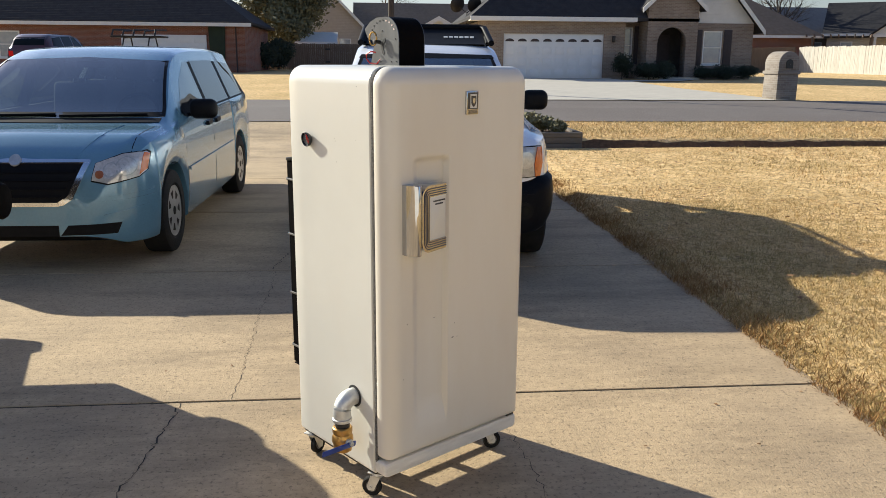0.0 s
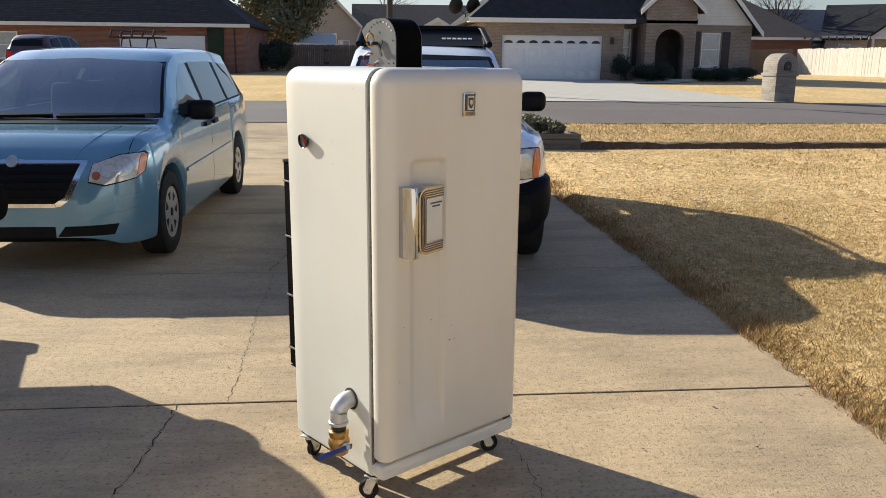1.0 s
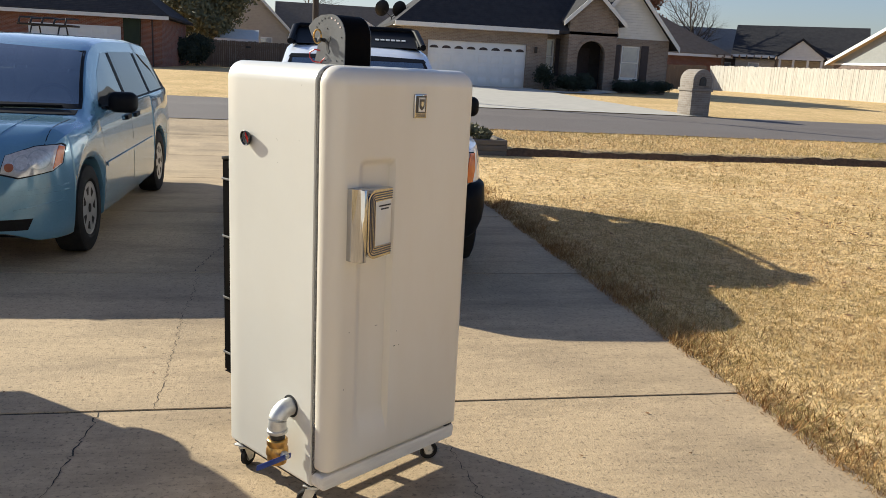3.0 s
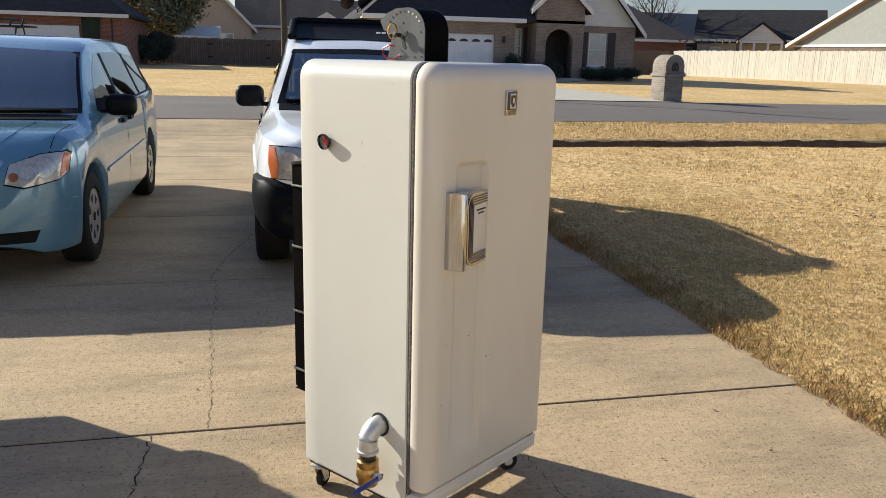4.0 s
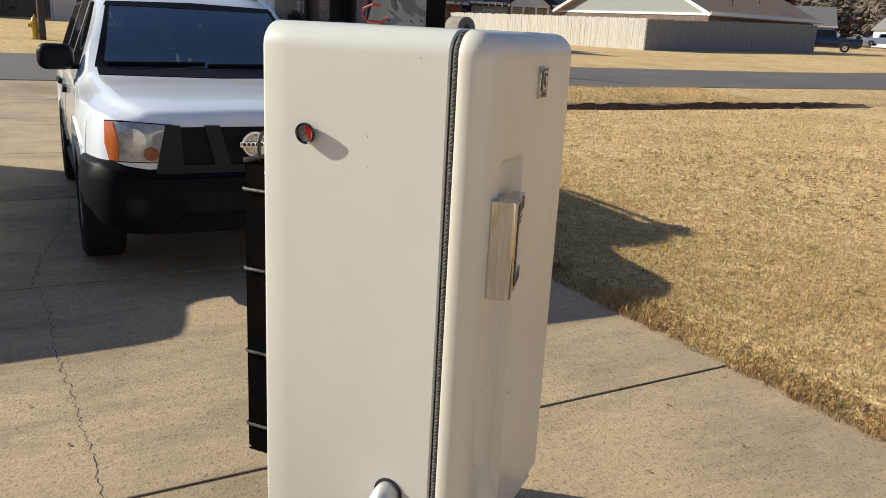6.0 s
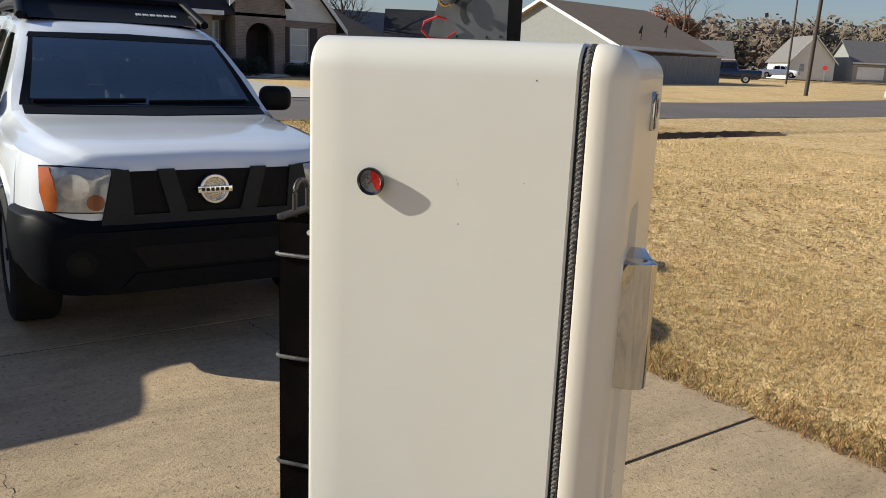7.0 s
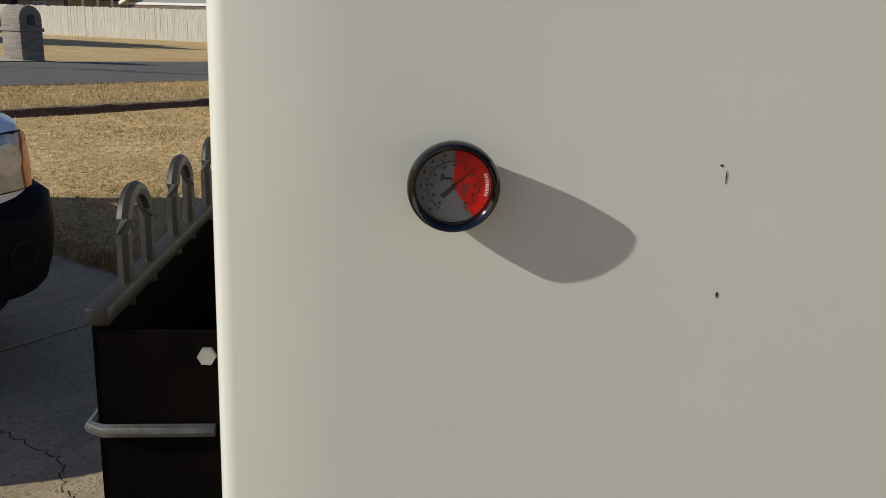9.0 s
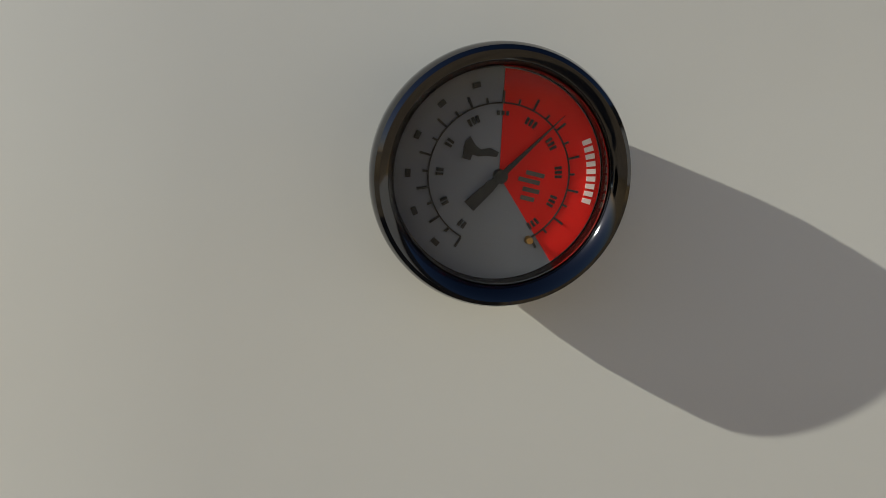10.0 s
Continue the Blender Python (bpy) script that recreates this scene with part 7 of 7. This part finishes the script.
pg = plain_house("low grey-roofed house beyond the fence", Matrix.Translation((36.5, 72.0, 1.0)), 12, 9, "tan_brick", "grey_shingle", 2.7, 2.6, "x", [(3, 0.9, 1, 1.3), (8, 0.9, 1, 1.3)])
perg = thing("pergola", "dark timber pergola behind the fence", "pergola", pose(32.9, 60.9, 0.75, 0, 0, -31))
for x in (0.0, 4.0):
    for y in (0.0, 3.0):
        part("post", box(x, y, 0, x + 0.15, y + 0.15, 2.6), "fence_brown", perg)
for k in range(9):
    part("rafter", box(-0.4 + 0.55 * k, -0.5, 2.6, -0.32 + 0.55 * k, 3.6, 2.78), "fence_brown", perg)
plain_house("beige gabled house behind the fence", Matrix.Translation((-9.5, 74.0, 0.8)), 9.0, 10, "beige_siding", "grey_shingle", 3.0, 4.6, "y", [(7.0, 1.2, 1.0, 1.2)])
plain_house("beige house with a brown roof", Matrix.Translation((-1.5, 78.0, 0.8)), 13, 9, "beige_siding", "brown_shingle", 3.2, 2.6, "x", [(8, 1.2, 1.0, 1.3)])
plain_house("white gabled cottage beyond the street", Matrix.Translation((4.2, 88.0, 0.9)), 5, 8, "white_siding", "grey_shingle", 3.4, 2.6, "y", [(1.5, 1.2, 0.8, 1.3), (3.5, 1.2, 0.8, 1.3)])
shed = plain_house("small pale garden shed behind the fence", Matrix.Translation((-5.5, 64.0, 0.7)), 2.3, 2.4, "beige_siding", "white_trim", 1.95, 0.65, "x")
part("door_frame", box(0.5, -0.04, 0.0, 1.9, -0.005, 1.8), "white_trim", shed)
plain_house("white metal shed beside the house", Matrix.Translation((2.6, 56.0, 0.7)), 3.2, 3.0, "white_siding", "white_trim", 2.5, 0.9, "y")
dish = thing("satellite_dish", "pair of dark satellite dishes on a mast", "antenna", pose(4.7, 44.0, 3.4))
for dx in (-0.45, 0.45):
    part("dish", moved(lathe([(0.0, 0.0), (0.3, 0.05), (0.42, 0.12), (0.41, 0.13), (0.0, 0.02)], 18, "y"), pose(dx, 0, 0.9, 15, 0, 25)), "iron", dish)
part("mast", tube([(-0.45, 0.1, 0.85), (0, 0.1, 0.5), (0, 0.1, -0.6)], 0.03, 6), "iron", dish)
part("mast_brace", tube([(0.45, 0.1, 0.85), (0, 0.1, 0.5)], 0.03, 6), "iron", dish)
plain_house("white house with a steep gable and grey roof down the street", pose(131.0, 86.0, 2.0, 0, 0, -33), 8, 9, "white_siding", "grey_shingle", 2.8, 4.2, "y", [(2.2, 0.9, 1, 1.4)], None)
hE = plain_house("long house with dormers and a porch down the street", pose(140.0, 79.5, 2.0, 0, 0, -33), 22, 9, "grey_siding", "grey_shingle", 2.8, 3.8, "x", [(9, 0.8, 1.1, 1.5), (13, 0.8, 1.1, 1.5), (17, 0.8, 1.1, 1.5)], None, (0.8, 5.6))
for x in (8.0, 14.0):
    dm = part("dormer", box(x, 1.2, 3.4, x + 1.5, 4.0, 5.0), "white_siding", hE, "white dormer")
    part("dormer_roof", moved(gable_roof(0, 1.5, 0, 2.8, 5.0, 5.7, "y", 0.15), Matrix.Translation((x, 1.2, 0))), "grey_shingle", hE)
    part("pane", box(x + 0.4, 1.17, 3.9, x + 1.1, 1.2, 4.8), "pane", dm)
plain_house("grey-roofed brick house with a garage", pose(112.0, 95.0, 1.7, 0, 0, -45), 9, 8, "tan_brick", "grey_shingle", 2.7, 3.0, "x", [(2, 0.9, 1, 1.2)], None, (5.0, 9.0))
plain_house("stone-fronted house with two steep gables", pose(95.0, 29.0, 1.6, 0, 0, -62), 7, 10, "tan_brick", "grey_shingle", 3.0, 4.6, "y", [(2.0, 0.9, 1.1, 1.6), (5.0, 0.9, 1.1, 1.6)])
plain_house("low pale house across the bend", pose(97.5, 22.0, 1.6, 0, 0, -68), 14, 9, "tan_brick", "grey_shingle", 2.8, 3.4, "x", [(4, 0.9, 1.1, 1.4), (9, 0.9, 1.1, 1.4)])
plain_house("white porch house at the end of the street", pose(118.0, 44.0, 1.8, 0, 0, -60), 14, 9, "white_siding", "grey_shingle", 2.8, 3.4, "x", [(3, 0.8, 1.1, 1.5), (7, 0.8, 1.1, 1.5), (11, 0.8, 1.1, 1.5)])
plain_house("white gabled house with a red brick base", pose(63.0, 12.0, 0.6, 0, 0, -78), 8, 9, "white_siding", "grey_shingle", 2.9, 3.0, "y", [(2.2, 0.9, 1, 1.4)])
far_vehicle("pickup_truck", "dark blue pickup truck parked on the lawn's edge", pose(58.9, 49.7, 1.02, 0, 0, -54 + 90 + 180), "pickup", "navy_paint", "pickup")
far_vehicle("pickup_truck", "white pickup truck parked down the street", pose(114.0, 73.5, 1.75, 0, 0, 20), "pickup", "white_paint", "pickup")
far_vehicle("parked_car", "slate grey car parked by the neighbouring lawn", pose(38.5, 5.4, 0.25, 0, 0, -8), "car", "slate_paint", "car")

# --- mailbox, poles, hydrants, planter
mail = thing("mailbox", "arched brick mailbox pillar at the roadside", "mailbox", pose(12.55, 25.6, gz(12.5, 25.6) - 0.02, 0, 0, 8))
part("plinth", box(-0.36, -0.36, 0, 0.36, 0.36, 0.82, 0.01), "mail_brick", mail)
part("ledge", box(-0.40, -0.40, 0.82, 0.40, 0.40, 0.92, 0.012), "mail_brick", mail)
part("arched_top", prism([(-0.36, 0.92), (0.36, 0.92), (0.36, 1.16)] + arc(0, 1.16, 0.36, 10, 170, 12) + [(-0.36, 1.16)], -0.36, 0.36, "y", 0.012), "mail_brick", mail)
mdoor = part("mail_door", prism(arc(0, 1.16, 0.12, 0, 180, 10) + [(-0.12, 1.0), (0.12, 1.0)], -0.385, -0.355, "y"), "ink", mail, "black arched letter door")
part("door_knob", moved(lathe([(0.0, 0.0), (0.02, 0.0), (0.015, -0.03), (0.0, -0.032)], 12, "y"), Matrix.Translation((0, -0.385, 1.12))), "chrome", mdoor)
part("flag", box(0.36, -0.16, 0.25, 0.385, 0.06, 0.62, 0.006), "ink", mail)


def utility_pole(x, y, h, lean=0.0, arm=False):
    p = thing("utility_pole", "dark wooden utility pole beside the street", "pole", pose(x, y, gz(x, y), 0, lean, 0), "utility poles")
    part("pole", tube([(0, 0, -0.4), (0.01, 0, h * 0.5), (0, 0, h)], [0.115, 0.105, 0.08], 12), "pole_wood", p)
    if arm:
        part("crossarm", box(-1.1, -0.06, h - 0.7, 1.1, 0.06, h - 0.56), "pole_wood", p)
        for u in (-0.95, 0.0, 0.95):
            part("insulator", moved(lathe([(0.0, 0), (0.04, 0), (0.05, 0.08), (0.02, 0.14), (0.0, 0.14)], 10), Matrix.Translation((u, 0, h - 0.56))), "steel", p)
    return p


utility_pole(0.42, 31.0, 8.5)
utility_pole(41.5, 28.2, 9.5, 2.5, True)
utility_pole(77.0, 52.0, 9.5, 0.5, True)
utility_pole(86.0, 33.0, 9.0, 1.0, True)
wires = thing("overhead_wire", "thin dark overhead wires between the poles", "wire")
for (a, b, sag) in (((41.9, 28.2, 9.6), (86.4, 33.0, 9.4), 0.9), ((42.0, 28.2, 9.0), (77.0, 52.0, 9.6), 0.6), ((0.42, 31, 8.7), (-14.0, 51.0, 5.2), 0.8), ((0.42, 31, 8.7), (41.5, 28.2, 9.7), 1.0)):
    part("wire", tube([tuple(Vector(a).lerp(Vector(b), t) - Vector((0, 0, sag * 4 * t * (1 - t)))) for t in [k / 14 for k in range(15)]], 0.018, 4), "ink", wires)


def hydrant(x, y):
    h = thing("fire_hydrant", "yellow fire hydrant on the grass", "hydrant", pose(x, y, gz(x, y)), "fire hydrants")
    part("barrel", lathe([(0.0, 0.0), (0.16, 0.0), (0.16, 0.05), (0.11, 0.07), (0.11, 0.48), (0.14, 0.50), (0.14, 0.54), (0.11, 0.56), (0.08, 0.66), (0.03, 0.70), (0.03, 0.75), (0.0, 0.76)], 20), "yellow_paint", h)
    part("nozzle", moved(lathe([(0.0, -0.2), (0.06, -0.2), (0.06, 0.2), (0.0, 0.2)], 14, "x"), Matrix.Translation((0, 0, 0.42))), "yellow_paint", h)


hydrant(0.24, 31.2)
hydrant(43.8, 19.0)
plant = thing("planter", "low weathered timber planter with grey-green plants", "planter", pose(1.95, 15.0, 0.02))
for k in range(3):
    part("timber", box(0, 0, 0.10 * k, 1.5, 0.09, 0.095 + 0.10 * k, 0.008), "timber", plant)
    part("timber", box(0, 1.2, 0.10 * k, 1.5, 1.29, 0.095 + 0.10 * k, 0.008), "timber", plant)
    part("timber", box(0, 0.09, 0.10 * k, 0.09, 1.2, 0.095 + 0.10 * k, 0.008), "timber", plant)
    part("timber", box(1.41, 0.09, 0.10 * k, 1.5, 1.2, 0.095 + 0.10 * k, 0.008), "timber", plant)
part("earth", box(0.09, 0.09, 0.05, 1.41, 1.2, 0.25), "soil", plant)
for (x, y, r, h) in ((2.4, 15.5, 0.36, 0.42), (2.85, 15.7, 0.32, 0.35), (3.1, 15.4, 0.22, 0.25)):
    bush("low grey-green planting in the timber planter", x, y, r, h, "olive_leaf", int(x * 10), 700, 0.04, 0.26)
stake = thing("stake", "short dark leaning stake in the lawn", "stake", pose(23.5, 14.5, 0.0, 0, -18, 0))
part("stake", box(-0.03, -0.03, -0.1, 0.03, 0.03, 0.6, 0.005), "iron", stake)
sign = thing("stop_sign", "red octagonal stop sign down the street", "sign", pose(126.0, 76.5, 1.15, 0, 0, -60))
part("post", tube([(0, 0, 0), (0, 0, 2.2)], 0.035, 6), "steel", sign)
part("plate", prism([(0.4 * cos(radians(22.5 + 45 * k)), 2.4 + 0.4 * sin(radians(22.5 + 45 * k))) for k in range(8)], -0.06, -0.04, "y"), "stop_red", sign)
cul = thing("culvert", "concrete culvert headwall at the ditch", "culvert", pose(49.0, 26.5, 0.75, 0, 0, -8))
part("headwall", box(-1.6, -0.15, -0.4, 1.6, 0.15, 0.35, 0.02), "walk_concrete", cul)
part("pipe", moved(lathe([(0.28, -0.3), (0.36, -0.3), (0.36, 0.3), (0.28, 0.3)], 18, "y"), Matrix.Translation((0.4, -0.1, -0.1))), "dark_opening", cul)

# --- trees
ot = tree("maple_tree", "young maple tree with orange autumn leaves on the lawn", 13.8, 5.5, 4.6, 0.10, "orange_leaf", 31, 26, 0.055, 4, 0.42, 0.30)
ringb = thing("edging", "ring of red brick edging round the young tree", "edging", pose(13.8, 5.5, gz(13.8, 5.5)))
brick_me = None
for k in range(20):
    a = 2 * pi * k / 20
    if brick_me is None:
        o = part("brick", box(-0.10, -0.05, -0.02, 0.10, 0.05, 0.07, 0.006, 1), "red_brick", ringb)
        brick_me = o.data
    else:
        o = new("brick", brick_me)
        o.parent = ringb
    o.matrix_local = pose(0.72 * cos(a), 0.72 * sin(a), 0, 0, 0, math.degrees(a) + 90)
tree("tree", "olive-leaved tree behind the red brick house", -6.4, 65.5, 6.6, 0.22, "olive_leaf", 12, 46, 0.15, 4, 1.15, 0.12)
tree("bare_tree", "bare winter tree behind the fence", 35.0, 70.0, 9.0, 0.20, None, 13, levels=5)
tree("bare_tree", "bare winter tree behind the fence", 37.0, 74.0, 7.5, 0.18, None, 14, levels=5)
tree("bare_tree", "bare winter tree far behind the houses", 1.2, 96.0, 9.5, 0.2, None, 15, levels=5)
tree("tree", "rust-leaved tree behind the brick houses", 33.0, 75.0, 6.5, 0.2, "rust_leaf", 16, 26, 0.16, 4, 0.8)
tree("bare_tree", "bare tree by the far houses", 77.0, 66.0, 12.0, 0.25, None, 17, levels=5)
tree("tree", "rust-leaved tree by the far houses", 100.0, 84.0, 7.5, 0.25, "rust_leaf", 18, 24, 0.2, 4, 1.0)
tree("bare_tree", "bare tree at the bend of the street", 104.0, 52.0, 11.0, 0.25, None, 19, levels=5)
bush("dark rounded shrub at the corner of the red brick house", -8.0, 57.5, 1.6, 2.4, "evergreen", 41, 5200, 0.09)
bush("dark rounded shrub at the corner of the red brick house", -6.7, 59.0, 1.3, 2.2, "evergreen", 42, 4200, 0.09)
bush("dark shrub at the end of the brown-roofed house", 48.0, 43.0, 1.3, 2.2, "evergreen", 43, 1800, 0.1)

# far woods on the rise behind everything
rw = random.Random(77)
wv, wf = [], []
for k in range(2400):
    a = radians(rw.uniform(-40, 112))
    d = rw.uniform(190, 330)
    x, y = d * sin(a), d * cos(a)
    h = rw.uniform(4.5, 8.5) + (d - 190) * 0.02 + 5.5 * smooth_step(40, 50, math.degrees(a))
    r = rw.uniform(2.5, 5.0)
    z0 = 1.0 + (d - 190) * 0.035
    for _ in range(3):
        clump_leaves(wv, wf, (x + rw.uniform(-2, 2), y + rw.uniform(-2, 2), z0 + h * rw.uniform(0.3, 0.85)), r * 0.85, 32, 0.85, rw, 1.1)
tagged(raw("far_woods", wv, wf, "wood_far"), "brown leafless woods along the horizon", "woods", kind="stuff")

# --- black barrel grill beside the driveway's edge: mostly unseen stand-in for a shadow's caster
grill = thing("grill_stand_in", "black grill-shaped stand-in, mostly unseen, that casts the near-left driveway shadow", "grill", pose(-3.10, 5.10, 0))
part("firebox", box(-0.55, -0.26, 0.55, 0.545, 0.22, 0.90, 0.02), "black_paint", grill)
lid = [(-0.26, 0.92), (0.22, 0.92), (0.24, 1.0)] + [(-0.02 + 0.26 * cos(radians(a)), 1.02 + 0.30 * sin(radians(a))) for a in range(10, 171, 16)] + [(-0.28, 1.0)]
part("lid", skin([[(x, u * k, 1.0 + (v - 1.0) * k) for u, v in lid] for x, k in ((-0.55, 0.9), (-0.50, 1.0), (0.42, 1.0), (0.50, 0.93), (0.535, 0.75))]), "black_paint", grill, "rounded black lid")
for x in (-0.5, 0.06):
    for y in (-0.22, 0.18):
        part("leg", tube([(x, y, 0.56), (x, y, 0.0)], 0.02, 8), "iron", grill)
# unseen plate added for its shadow, outline cut to the shape that falls
part("side_shelf", prism([(-0.50, 0.22), (0.03, 0.18), (-0.15, 0.76), (-0.11, 0.80), (-0.15, 0.93), (-0.36, 1.0), (-0.60, 0.92), (-0.62, 0.40)], 0.60, 0.625, "z"), "black_paint", grill, "unseen black plate cut to cast a shadow's outline")
part("side_vent", moved(lathe([(0.0, 0.0), (0.03, 0.0), (0.03, 0.20), (0.09, 0.205), (0.10, 0.22), (0.09, 0.235), (0.0, 0.24)], 24, "x"), Matrix.Translation((0.54, 0.0, 0.84))), "black_paint", grill, "round black air vent")

# --- unseen house with garage, added behind the camera to shape reflections and sky fill
home = thing("unseen_house", "unseen white and beige house with garage doors, added to shape reflections and fill light", "house", pose(-13.0, -3.8, 0))
part("wall", box(5.6, -0.25, 0, 22.0, 0, 3.0), "white_siding", home)
part("wall", box(0.0, -0.25, 0, 0.5, 0, 3.0), "beige_siding", home)
part("lintel", box(0.5, -0.25, 2.35, 5.6, 0, 3.0), "beige_siding", home)
# dark open garage, added where the dial's lens would mirror a bright wall
part("inner_wall", box(6.0, -8.75, 0, 6.1, -0.25, 3.0), "dark_opening", home)
part("inner_wall", box(0.25, -8.7, 0, 6.0, -8.6, 3.0), "dark_opening", home)
part("inner_ceiling", box(0.25, -8.7, 2.9, 6.0, -0.25, 2.98), "dark_opening", home)
part("wall", box(0, -9, 0, 0.25, -0.25, 3.0), "beige_siding", home)
part("wall", box(21.75, -9, 0, 22.0, -0.25, 3.0), "beige_siding", home)
part("wall", box(0.25, -9, 0, 21.75, -8.75, 3.0), "beige_siding", home)
part("roof", moved(hip_roof(0, 22.0, -9, 0, 3.0, 5.8, 0.3), Matrix.Identity(4)), "dark_shingle", home)
garage_door(home, 7.6, 12.5, 0.0, 2.3, 0.06, 0).matrix_basis = Matrix.Rotation(pi, 4, "Z") @ Matrix.Translation((-20.1, 0, 0))
